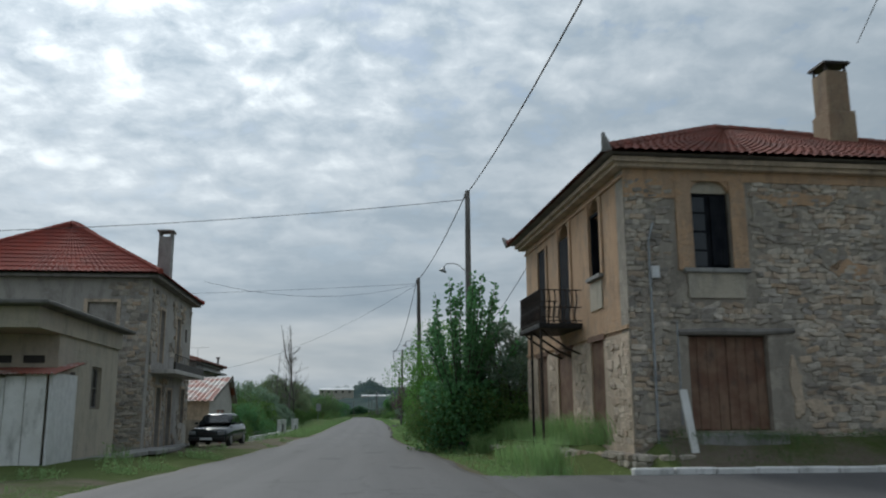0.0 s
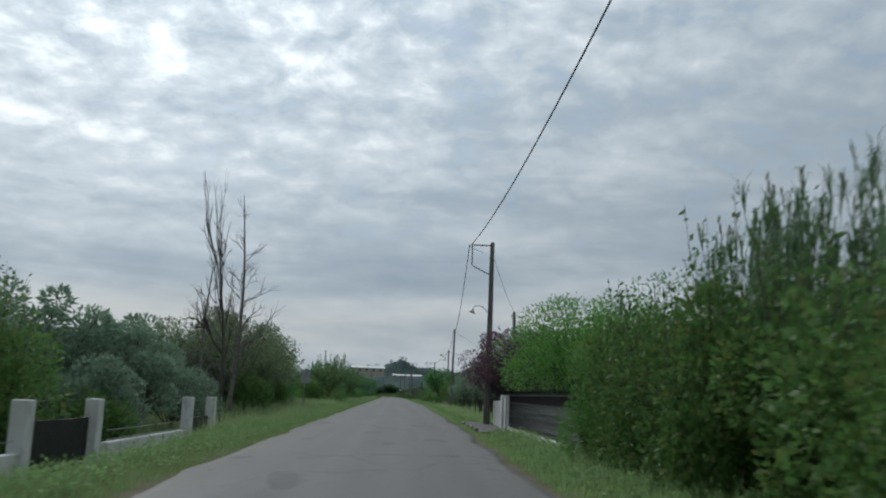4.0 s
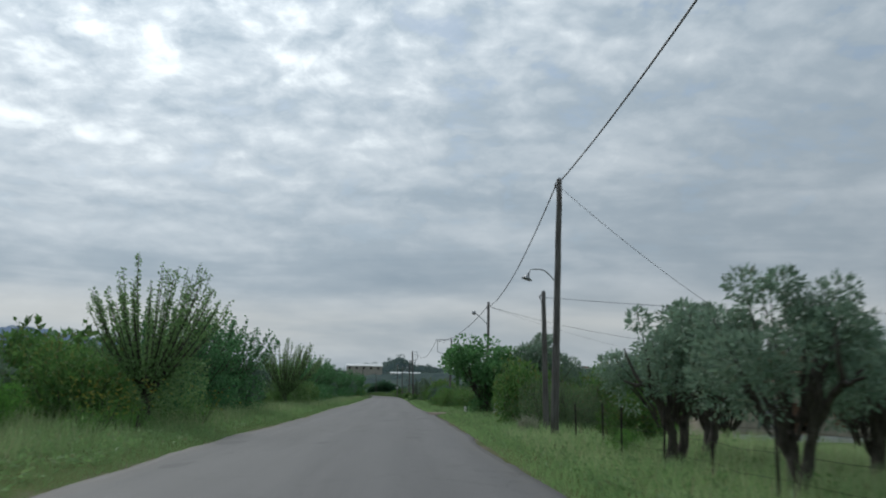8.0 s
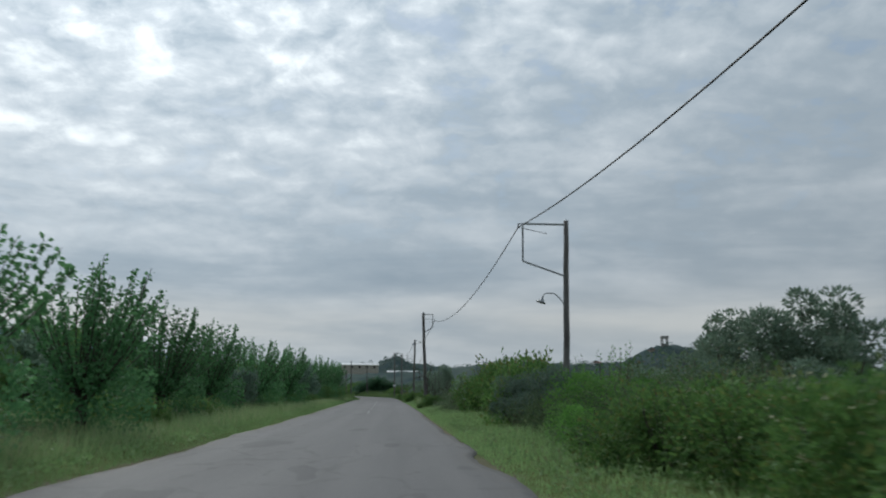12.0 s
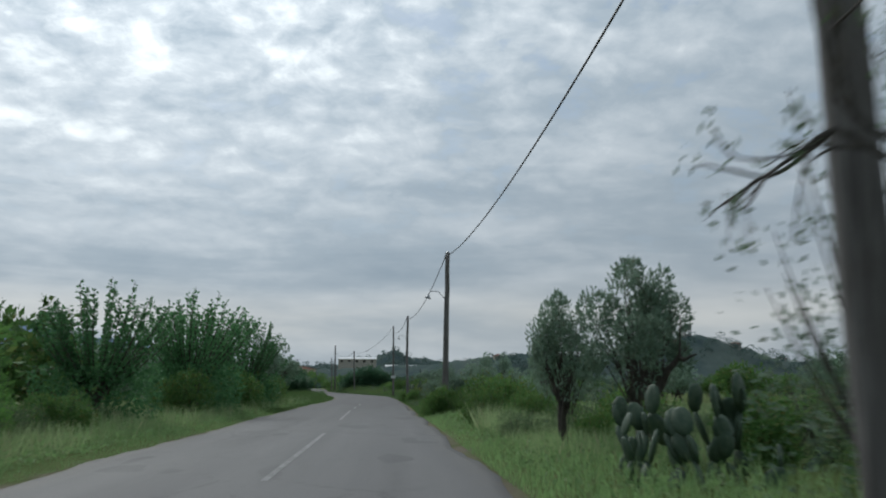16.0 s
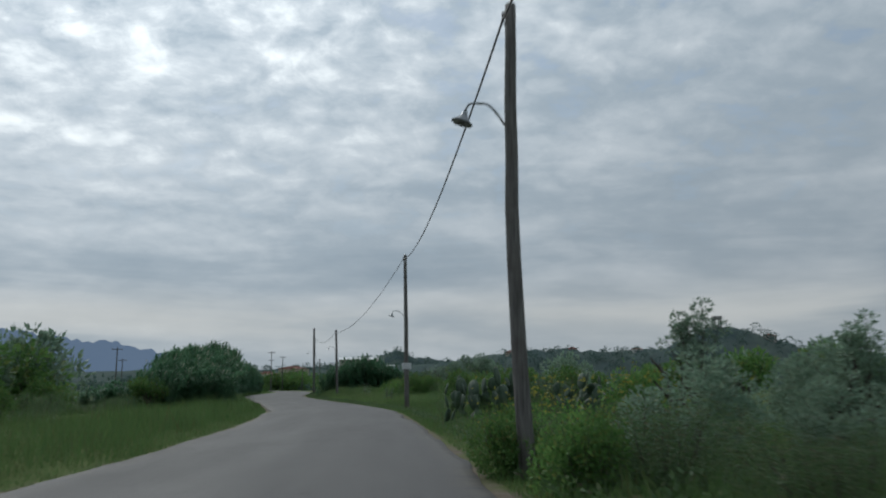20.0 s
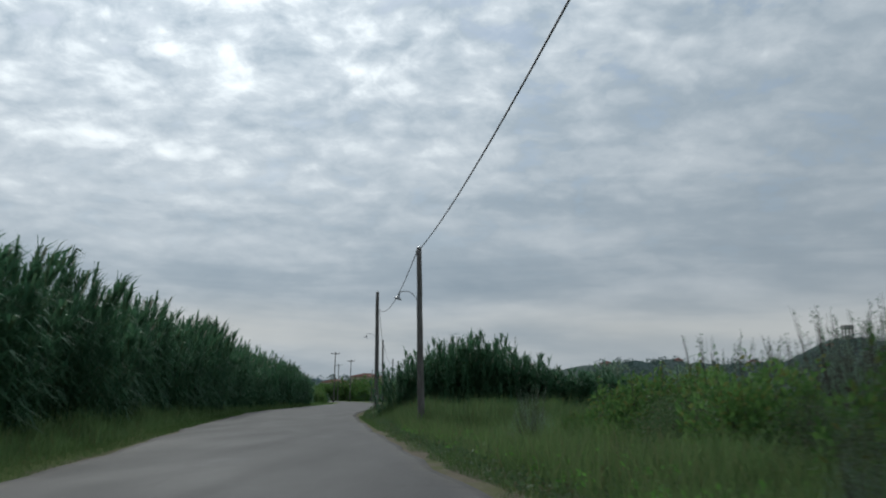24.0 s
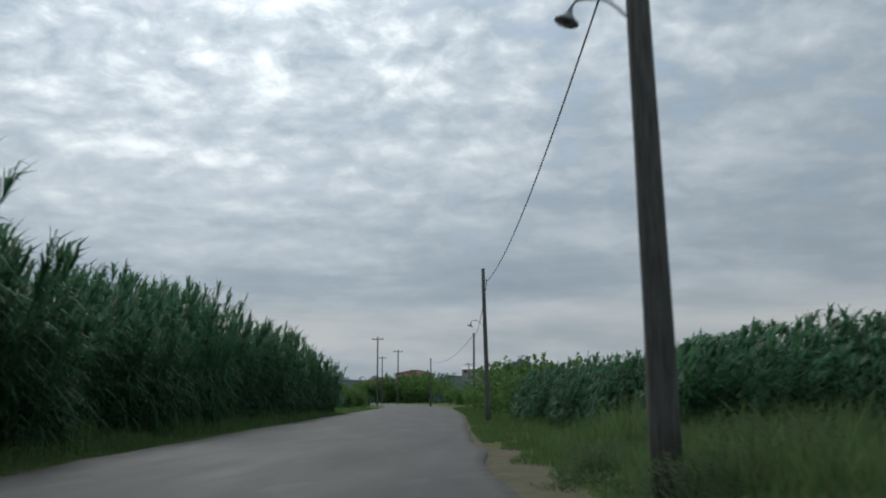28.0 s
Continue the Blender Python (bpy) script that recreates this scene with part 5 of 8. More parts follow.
lay_stones(road_w, 0.45, 8.6, 0.0, 6.2, [(a - 0.2, b + 0.2, c - 0.1, d + 0.2) for a, b, c, d in road_h] + [(0.8, 7.5, 2.75, 3.7)], 22, 0.17, 0.28, y=0.0, most=150, keep=lambda u, z: u < 1.5 or wavy(u, z, 1.1, 3.0) > 0.1)
slab = part("balcony", Shape().box(0.9, 0.0, 2.86, 7.4, 0.95, 3.02, 0.015), M["block"], grey, "dark stained concrete balcony", at=flip)
part("parapet", Shape().box(0.95, 0.84, 3.02, 7.35, 0.92, 3.30).tube([(0.95, 0.88, 3.6), (7.35, 0.88, 3.6)], 0.02, 5), M["iron"], slab)
for k in range(14):
    part("baluster", Shape().tube([(1.0 + k * 0.487, 0.88, 3.3), (1.0 + k * 0.487, 0.88, 3.6)], 0.012, 4), M["iron"], slab)
part("eave_board", Shape().box(-8.95, -0.35, 6.45, 0.35, 9.05, 6.56), M["wood_grey"], grey)
hip_roof(grey, -9.05, -0.45, 0.45, 9.15, 6.58, (-4.5, 4.2, 9.45), (-4.3, 4.6, 9.45), M["roof_bright"], "bright red roof tiles")
ch = part("chimney", Shape().box(-0.75, 4.15, 6.9, -0.2, 4.7, 9.0, 0.02), M["concrete"], grey, "slim concrete chimney")
part("chimney_cap", Shape().box(-0.82, 4.08, 9.22, -0.13, 4.77, 9.3).box(-0.75, 4.15, 9.0, -0.68, 4.7, 9.22).box(-0.27, 4.15, 9.0, -0.2, 4.7, 9.22), M["concrete"], ch)

# --- low cream building with a flat canopy, before the grey house ---
LB = place(-8.0, 21.6, 0.0, 1.0)
lowb = thing("low_building", LB, "low cream-rendered building under a flat concrete canopy roof", "building")
lh = [(4.75, 5.75, 1.45, 2.72)]
lw = part("road_wall", panel(1.8, 7.45, -0.3, 3.42, lh, 0.0, 0.3), M["cream_render"], lowb, at=flip @ Matrix.Diagonal((1, -1, 1, 1)))
part("front_wall", Shape().box(-9.0, 1.8, -0.3, -0.3, 2.1, 3.42), M["cream_render"], lowb)
part("rear_wall", Shape().box(-9.0, 7.15, -0.3, -0.3, 7.45, 3.42).box(-9.0, 2.1, -0.3, -8.7, 7.15, 3.42), M["grey_render"], lowb)
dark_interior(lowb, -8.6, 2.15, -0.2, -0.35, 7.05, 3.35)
part("soffit", Shape().box(-9.0, 0.065, 3.43, -0.065, 7.4, 3.48), M["cream_render"], lowb)
part("canopy_roof", Shape().box(-9.6, -0.5, 3.96, 0.45, 7.75, 4.08, 0.03), M["old_paving"], lowb, "dark stained roof slab")
part("fascia", Shape().box(-9.2, -0.1, 3.42, 0.1, 0.06, 3.95).box(-0.06, 0.06, 3.42, 0.1, 7.45, 3.95), M["cream_render"], lowb, "cream fascia beam")
for x, y in ((-4.5, 0.15), (-8.9, 0.15)):
    part("pillar", Shape().box(x - 0.14, y - 0.14, -0.3, x + 0.14, y + 0.14, 3.42), M["cream_render"], lowb)
# Plates before the wall, with the dark of small openings in their colour.
for k in range(3):
    part("vent", Shape().box(-2.6 + k * 0.85, 1.775, 2.65, -2.05 + k * 0.85, 1.795, 2.85), M["painted_dark"], lowb)
win = window_leaf(lowb, 4.77, 5.73, 1.47, 2.70, 0.12, "window", "wood_grey", 2)
win.matrix_basis = flip @ Matrix.Diagonal((1, -1, 1, 1))
# --- tin shack leaning on it ---
shack = thing("tin_shack", place(-7.75, 22.3, 0.0, 3.0), "small shack of pale sheet metal with a rusty sloping roof", "shed")
part("side_sheet", Shape().box(-0.06, 0.0, -0.1, 0.0, 2.2, 2.35), M["sign_white"], shack, "pale painted sheet")
for k in range(5):
    part("front_board", Shape().box(-2.6 + k * 0.5, -0.05, -0.1, -2.12 + k * 0.5, 0.0, 2.1 + 0.05 * k), M["whitewash"], shack)
part("rear_sheet", Shape().box(-2.6, 2.15, -0.1, -0.06, 2.2, 2.45), M["concrete"], shack)
tin = Shape()
n = 44
tv = [(-2.75 + 2.95 * i / n, y, z + 0.025 * (-1) ** i) for y, z in ((-0.25, 2.30), (2.4, 2.72)) for i in range(n + 1)]
part("roof_sheet", tin.put(tv, [(i, i + 1, n + 2 + i, n + 1 + i) for i in range(n)]), M["tin"], shack, "rusty corrugated sheet")

# --- garage of raw blocks, and the veranda house behind ---
gar = thing("block_garage", place(-8.3, 46.2, -0.55, 0.5), "small raw blockwork garage with rusty tin roof and rusted door", "garage")
gflip = flip @ Matrix.Diagonal((1, -1, 1, 1))
gw = part("road_wall", panel(0.0, 7.6, -0.2, 2.65, [(2.35, 5.0, 0.0, 2.1)], 0.0, 0.25), M["block"], gar, at=gflip)
gg = Shape().prism([(0.0, 2.65), (7.6, 2.65), (5.75, 3.95)], 0.0, 0.25)
part("gable", gg, M["block"], gar, at=gflip)
part("end_wall", Shape().box(-5.0, 0.0, -0.2, -0.25, 0.25, 2.65), M["block"], gar)
part("end_wall", Shape().box(-5.0, 7.35, -0.2, -0.25, 7.6, 2.65), M["block"], gar)
part("rear_wall", Shape().box(-5.0, 0.25, -0.2, -4.75, 7.35, 2.65), M["block"], gar)
for a, b in ((-0.03, 2.35), (5.0, 7.63)):
    part("stone_base", Shape().box(a, -0.03, -0.2, b, 0.0, 1.55), M["mortar"], gar, "dark stained stone base", at=gflip)
part("stone_base", Shape().box(-5.0, -0.03, -0.2, 0.0, 0.0, 1.55), M["mortar"], gar)
part("plaster_coat", Shape().box(-5.0, -0.02, 1.55, 0.0, 0.0, 2.6), M["cream_wash"], gar)
gd = board_door(gar, 2.37, 4.98, 0.0, 2.08, 0.08, 6, "tin", "garage_door", "rust-streaked sheet metal door")
gd.matrix_basis = gflip
tv = []
for y, z in ((-0.35, 2.55), (5.75, 4.05)):
    tv += [(0.25 - 5.5 * i / 40, y, z + 0.03 * (-1) ** i) for i in range(41)]
part("roof_sheet", Shape().put(tv, [(i, i + 1, 42 + i, 41 + i) for i in range(40)]), M["tin"], gar, "rusty corrugated roof")
tv = []
for y, z in ((5.75, 4.05), (7.9, 2.5)):
    tv += [(0.25 - 5.5 * i / 40, y, z + 0.03 * (-1) ** i) for i in range(41)]
part("roof_sheet", Shape().put(tv, [(i, i + 1, 42 + i, 41 + i) for i in range(40)]), M["tin"], gar)
part("barge_board", Shape().prism([(5.75, 3.95), (7.85, 2.45), (7.85, 2.62), (5.75, 4.15)], -0.3, -0.26).prism([(-0.3, 2.5), (5.75, 3.95), (5.75, 4.15), (-0.3, 2.68)], -0.3, -0.26), M["wood_grey"], gar, at=gflip)

ver = thing("veranda_house", place(-11.7, 58.0, -0.6, 0.0), "single-storey house with brown tiled roof and a raised veranda", "house")
part("walls", Shape().box(-9.0, 0.0, -0.2, -2.2, 8.6, 4.7), M["cream_wash"], ver)
part("veranda_floor", Shape().box(-2.2, 0.0, -0.2, 0.0, 8.6, 1.55, 0.02), M["cream_wash"], ver)
for k in range(5):
    part("column", Shape().box(-0.22, 0.1 + k * 2.05, 1.55, -0.02, 0.3 + k * 2.05, 4.4, 0.015), M["wood_dark"], ver)
    if k < 4:
        part("arch", arch(0.3 + k * 2.05, 2.15 + k * 2.05, 3.95, 0.45, -0.18, -0.06), M["whitewash"], ver, at=gflip @ Matrix.Diagonal((1, -1, 1, 1)))
        part("blind", Shape().box(-0.16, 0.45 + k * 2.05, 2.5, -0.12, 1.5 + k * 2.05, 3.9), M["curtain"], ver, "blue cloth blind")
part("parapet", Shape().box(-0.14, 0.0, 1.55, -0.04, 8.6, 2.25), M["whitewash"], ver)
part("eave", Shape().box(-9.6, -0.6, 4.85, 0.65, 9.2, 4.98).box(-9.4, -0.4, 5.25, 0.4, 9.0, 5.35).box(-9.2, -0.2, 4.4, 0.0, 8.8, 4.85).box(-9.2, -0.2, 4.98, 0.2, 8.8, 5.25), M["concrete"], ver, "stepped concrete eaves")
hip_roof(ver, -9.6, -0.6, 0.6, 9.2, 5.38, (-5.0, 3.4, 7.1), (-5.0, 5.2, 7.1), M["roof_brown"], "brown clay roof tiles")
part("chimney", Shape().tube([(0.1, 8.3, 4.9), (0.1, 8.3, 6.1)], 0.08, 8).box(-0.02, 8.18, 6.1, 0.22, 8.42, 6.25), M["concrete"], ver)
part("aerial", Shape().tube([(-1.2, 7.0, 5.5), (-1.2, 7.0, 6.9)], 0.015, 5).tube([(-1.9, 7.0, 6.85), (-0.4, 7.0, 6.9)], 0.01, 4), M["galvanised"], ver)

# --- white garden wall with posts and a small gate ---
gwall = thing("garden_wall", Matrix(), "low whitewashed garden wall with square posts", "wall")
for a, b, h in ((54.0, 70.4, 0.66), (74.9, 81.9, 0.6)):
    part("wall_run", Shape().box(-7.28, a, -1.05, -7.08, b, -0.75 + h, 0.015), M["whitewash"], gwall)
for y, w in ((70.4, 0.34), (74.0, 0.34), (82.3, 0.34), (85.6, 0.34)):
    part("post", Shape().box(-7.34, y - w / 2, -1.05, -7.02, y + w / 2, 0.86, 0.02), M["whitewash"], gwall, "square white post")
part("gate", Shape().box(-7.24, 70.62, -0.75, -7.2, 73.78, 0.45), M["black_paint"], gwall, "dark sheet metal gate")
part("gate", Shape().box(-7.24, 82.52, -0.8, -7.2, 85.38, 0.2), M["black_paint"], gwall)
for z in (-0.1, 0.12):
    part("fence_wire", Shape().tube([(-7.18, 54.0, z), (-7.18, 70.2, z)], 0.008, 4).tube([(-7.18, 75, z), (-7.18, 82, z)], 0.008, 4), M["galvanised"], gwall)

# --- white wall, gate and railing on the other side ---
white = thing("white_wall", Matrix(), "low white rendered wall with a gate post", "wall")
part("wall_run", Shape().box(3.80, 88.55, -0.1, 3.98, 92.3, 1.08, 0.015), M["whitewash"], white)
part("post", Shape().box(3.68, 88.15, -0.1, 3.98, 88.52, 1.32, 0.02), M["whitewash"], white)
part("post", Shape().box(3.68, 86.95, -0.1, 3.98, 87.3, 1.2, 0.02), M["whitewash"], white)
part("gate", Shape().box(3.80, 87.32, 0.02, 3.84, 88.13, 1.15), M["black_paint"], white, "narrow dark metal gate")
rail_f = thing("railing_fence", Matrix(), "black spiked metal railing before white boards", "fence")
part("base", Shape().box(3.78, 73.5, -0.1, 3.96, 86.9, 0.14, 0.01), M["whitewash"], rail_f)
part("rail", Shape().box(3.82, 73.5, 1.30, 3.86, 86.9, 1.335).box(3.82, 73.5, 0.24, 3.86, 86.9, 0.27).box(3.82, 73.5, 1.03, 3.86, 86.9, 1.055), M["black_paint"], rail_f)
n = 134
zig = [(3.90 + 0.02 * (i % 2), 73.5 + 0.1 * i) for i in range(n + 1)]
part("backing", Shape().put([(x, y, z) for z in (0.14, 1.04) for x, y in zig], [(i, i + 1, n + 2 + i, n + 1 + i) for i in range(n)]), M["sign_white"], rail_f, "pale ribbed sheet behind the bars")
part("screen", Shape().box(3.88, 73.5, 1.06, 3.895, 86.9, 1.30), M["black_paint"], rail_f, "dark strip above the sheet")
bar = Shape().tube([(0, 0, 0.14), (0, 0, 1.40)], 0.011, 4).tube([(0, 0, 1.40), (0, 0, 1.50)], [0.016, 0.002], 4).mesh("picket")
bar.materials.append(M["black_paint"])
for k in range(74):
    part("picket", bar, M["black_paint"], rail_f, at=pose(3.84, 73.6 + k * 0.181, 0))
for z in (0.55, 0.72):
    part("scroll_band", Shape().box(3.828, 73.5, z, 3.85, 86.9, z + 0.03), M["black_paint"], rail_f, "thin scrolled band")
slab_p = Shape()
for k in range(10):
    slab_p.box(2.5 + 0.1 * (k % 2), 84.0 + k * 1.1, -0.1, 3.7, 85.05 + k * 1.1, 0.035 + 0.012 * (k % 3), 0.015)
tagged(part("pavement", slab_p, M["old_paving"]), "uneven concrete slabs before the white wall", "pavement", kind="structure")

# --- cream farm house in the field ---
cream = thing("cream_house", place(17.6, 158.0, -1.0, 0), "small cream farm house with a red-brown roof", "house")
cw = part("front_wall", panel(0.0, 8.2, -0.3, 3.15, [(1.35, 2.5, 0.9, 2.35), (3.2, 4.1, 0.55, 2.15), (5.5, 6.5, 0.9, 2.2)], 0.0, 0.3), M["cream_render"], cream)
part("side_wall", Shape().box(0.0, 0.3, -0.3, 0.3, 7.0, 3.15), M["cream_render"], cream)
part("side_wall", Shape().box(7.9, 0.3, -0.3, 8.2, 7.0, 3.15), M["cream_render"], cream)
part("rear_wall", Shape().box(0.3, 6.7, -0.3, 7.9, 7.0, 3.15), M["cream_render"], cream)
part("shutter", Shape().box(1.36, 0.05, 0.9, 2.49, 0.1, 2.34), M["galvanised"], cream, "grey closed shutter")
part("shutter", Shape().box(5.51, 0.05, 0.9, 6.49, 0.1, 2.19), M["wood_red"], cream)
board_door(cream, 3.21, 4.09, 0.55, 2.14, 0.06, 4, "wood_red", "door", "red-brown door")
part("plinth", Shape().box(-0.02, -0.04, -0.3, 8.22, 0.0, 0.45), M["whitewash"], cream)
hip_roof(cream, -0.5, -0.5, 8.7, 7.5, 3.15, (3.4, 3.5, 4.9), (4.8, 3.5, 4.9), M["roof_brown"], "red-brown tiled roof")
hut = thing("open_shed", place(13.4, 160.5, -0.9, 0), "open timber lean-to beside the farm house", "shed")
for x, y in ((0, 0), (2.6, 0), (0, 2.5), (2.6, 2.5)):
    part("post", Shape().box(x - 0.06, y - 0.06, -0.2, x + 0.06, y + 0.06, 2.2 + 0.2 * (y > 1)), M["wood_grey"], hut)
part("roof_sheet", Shape().put([(-0.4, -0.4, 2.2), (3.0, -0.4, 2.2), (3.0, 2.9, 2.6), (-0.4, 2.9, 2.6), (-0.4, -0.4, 2.26), (3.0, -0.4, 2.26), (3.0, 2.9, 2.66), (-0.4, 2.9, 2.66)], [(3, 2, 1, 0), (4, 5, 6, 7), (0, 1, 5, 4), (1, 2, 6, 5), (2, 3, 7, 6), (3, 0, 4, 7)]), M["iron"], hut)


# --- buildings far off ---
def far_house(x, y, z, w, d, h, wall, roof, turn=0.0, floors=1, label="far pale house with a tiled roof"):
    ob = thing("far_house", place(x, y, z, turn), label, "house", "far houses")
    holes = [(w * (k + 0.5) / 4 - 0.5, w * (k + 0.5) / 4 + 0.5, h * f / floors + 0.9, h * f / floors + 2.1) for k in range(4) for f in range(floors)]
    part("wall", Shape().box(0, 0, -3, w, d, h), M[wall], ob)
    for a, b, c, e in holes:
        part("window", Shape().box(a, -0.05, c, b, 0.05, e), M["glass"], ob)
    hip_roof(ob, -0.4, -0.4, w + 0.4, d + 0.4, h, (w * 0.4, d / 2, h + 1.6), (w * 0.6, d / 2, h + 1.6), M[roof])
    if floors > 1:
        part("balcony", Shape().box(0.5, -1.2, h / 2, w - 0.5, 0.0, h / 2 + 0.15).box(0.5, -1.2, h / 2 + 0.15, w - 0.5, -1.12, h / 2 + 0.9), M["whitewash"], ob)
    return ob


far_house(-64, 730, 1.0, 15, 10, 9.6, "cream_render", "roof_brown", 4, 3, "far three-storey house with balconies and a brown roof")
far_house(-79, 742, 1.0, 13, 9, 7.0, "grey_render", "roof_brown", -3, 2, "far two-storey pale house with a brown roof")
far_house(-96, 720, 0, 11, 9, 4.5, "grey_render", "roof_brown", 0, 1)
def far_hall(x, y, z, w, h, label):
    """A long industrial hall on a far slope."""
    hall = thing("far_hall", place(x, y, z, 0), label, "hall", "far halls")
    part("wall", Shape().box(0, 0, -30, w, 30, h), M["grey_render"], hall)
    part("roof", Shape().put([(-1, -2, h), (w + 1, -2, h), (w + 1, 32, h), (-1, 32, h), (-1, 15, h * 1.7), (w + 1, 15, h * 1.7)], [(0, 1, 5, 4), (2, 3, 4, 5), (0, 4, 3), (1, 2, 5), (3, 2, 1, 0)]), M["sign_white"], hall, "pale sheet roof")
    for k in range(5):
        part("door", Shape().box(w * (k + 0.3) / 5, -0.3, 0, w * (k + 0.6) / 5, 0, h * 0.7), M["painted_dark"], hall)


far_hall(-146, 2300, 58, 92, 8, "long low industrial hall with a white roof")
far_hall(-32, 2340, 44, 78, 6, "low pale industrial hall on a far slope")
rng = np.random.RandomState(8)
for k in range(7):
    x = 74 + k * 47 + rng.uniform(-6, 6)
    spots = [60, 105, 150, 192, 213, 248, 274, 312, 390, 520]
    crest_y = float(np.interp(x, spots, [950, 920, 910, 900, 900, 900, 905, 915, 930, 960]))
    crest_z = float(np.interp(x, spots, [25, 29, 27, 28, 39, 43, 35, 25, 23, 22]))
    far_house(x, crest_y - 13, 0.93 * (crest_z + 2) - 2.8, rng.uniform(6, 8), 6, 2.8, ["cream_render", "grey_render", "whitewash"][k % 3], ["roof_brown", "roof_red"][k % 2], rng.uniform(-10, 10))
tower = thing("water_tower", place(229.7, 893, 41.0, 0), "concrete tower on four legs on the wooded knoll", "tower")
for x in (-2.2, 2.2):
    for y in (-2.2, 2.2):
        part("leg", Shape().box(x - 0.4, y - 0.4, -2, x + 0.4, y + 0.4, 8.5), M["concrete"], tower)
part("tank", Shape().box(-3, -3, 8.0, 3, 3, 10.4, 0.3), M["concrete"], tower)
part("platform", Shape().box(-2.6, -2.6, 2.0, 2.6, 2.6, 3.6), M["concrete"], tower)


# ---- parked saloon car ----
def loft(stations):
    """A closed body from rings of equal length."""
    n = len(stations[0])
    v = [p for r in stations for p in r]
    f = [(k * n + i, k * n + (i + 1) % n, (k + 1) * n + (i + 1) % n, (k + 1) * n + i) for k in range(len(stations) - 1) for i in range(n)]
    return Shape().put(v, f + [tuple(range(n - 1, -1, -1)), tuple(range((len(stations) - 1) * n, len(stations) * n))])


def ring(y, w, z0, z1, tuck=0.06):
    return [(-w + tuck, y, z0), (w - tuck, y, z0), (w, y, z0 + 0.14), (w + 0.01, y, z0 + 0.6 * (z1 - z0)), (w - 0.05, y, z1 - 0.05), (w - 0.16, y, z1), (-w + 0.16, y, z1), (-w + 0.05, y, z1 - 0.05), (-w - 0.01, y, z0 + 0.6 * (z1 - z0)), (-w, y, z0 + 0.14)]


car = thing("parked_car", place(-6.25, 37.8, float(land(-6.25, 37.8)) - 0.02, -3.0), "old dark green saloon car parked on the verge", "car")
# nose towards -y
body = part("body", loft([ring(-2.12, 0.62, 0.32, 0.62), ring(-2.05, 0.74, 0.24, 0.70), ring(-1.75, 0.80, 0.20, 0.76), ring(-1.0, 0.83, 0.19, 0.84), ring(-0.75, 0.83, 0.19, 0.90), ring(0.9, 0.83, 0.19, 0.92), ring(1.6, 0.82, 0.20, 0.94), ring(2.0, 0.77, 0.28, 0.90), ring(2.12, 0.66, 0.36, 0.78)]), M["car_paint"], car, smooth=True)
cabin = part("cabin", loft([ring(-0.85, 0.66, 0.86, 0.90), ring(-0.25, 0.64, 0.86, 1.33), ring(0.1, 0.63, 0.86, 1.385), ring(0.8, 0.62, 0.86, 1.375), ring(1.15, 0.63, 0.86, 1.28), ring(1.65, 0.64, 0.86, 0.93)]), M["car_paint"], car, smooth=True)
part("windscreen", Shape().put([(-0.56, -0.83, 0.94), (0.56, -0.83, 0.94), (0.46, -0.27, 1.325), (-0.46, -0.27, 1.325)], [(0, 1, 2, 3)]), M["glass"], car, "dark sloping windscreen")
part("rear_window", Shape().put([(-0.5, 1.60, 1.0), (0.5, 1.60, 1.0), (0.45, 1.18, 1.30), (-0.45, 1.18, 1.30)], [(3, 2, 1, 0)]), M["glass"], car)
for s in (-1, 1):
    for y0, y1, a, b in ((-0.62, 0.28, -0.2, 0.28), (0.36, 1.25, 0.36, 1.0)):
        q = [(s * 0.668, y0, 0.95), (s * 0.668, y1, 0.95), (s * 0.62, b, 1.30), (s * 0.62, a, 1.30)]
        part("side_window", Shape().put(q, [(0, 1, 2, 3)]), M["glass"], car)
    part("headlight", Shape().box(s * 0.58 - 0.14, -2.135, 0.52, s * 0.58 + 0.14, -2.05, 0.66, 0.02), M["lens"], car, "rectangular headlight")
    part("mirror", Shape().box(s * 0.80 - 0.07, -0.72, 0.92, s * 0.80 + 0.07, -0.62, 1.02, 0.02), M["car_paint"], car)
    for y in (-1.32, 1.28):
        w = part("wheel", Shape().tube([(s * 0.66, y, 0.29), (s * 0.70, y, 0.29), (s * 0.80, y, 0.29), (s * 0.84, y, 0.29)], [0.25, 0.295, 0.295, 0.25], 18), M["rubber"], car)
        part("rim", Shape().tube([(s * 0.80, y, 0.29), (s * 0.855, y, 0.29)], [0.19, 0.16], 14), M["rim"], w, "silver rim")
part("bumper", Shape().box(-0.74, -2.20, 0.26, 0.74, -2.06, 0.44, 0.04), M["black_paint"], car)
part("grille", Shape().box(-0.38, -2.14, 0.50, 0.38, -2.08, 0.64, 0.01), M["black_paint"], car)
part("number_plate", Shape().box(-0.25, -2.215, 0.31, 0.25, -2.2, 0.41), M["sign_white"], car, "blank white plate")


# ---- plants ----
def unit(v):
    return v / (np.linalg.norm(v, axis=-1, keepdims=True) + 1e-9)


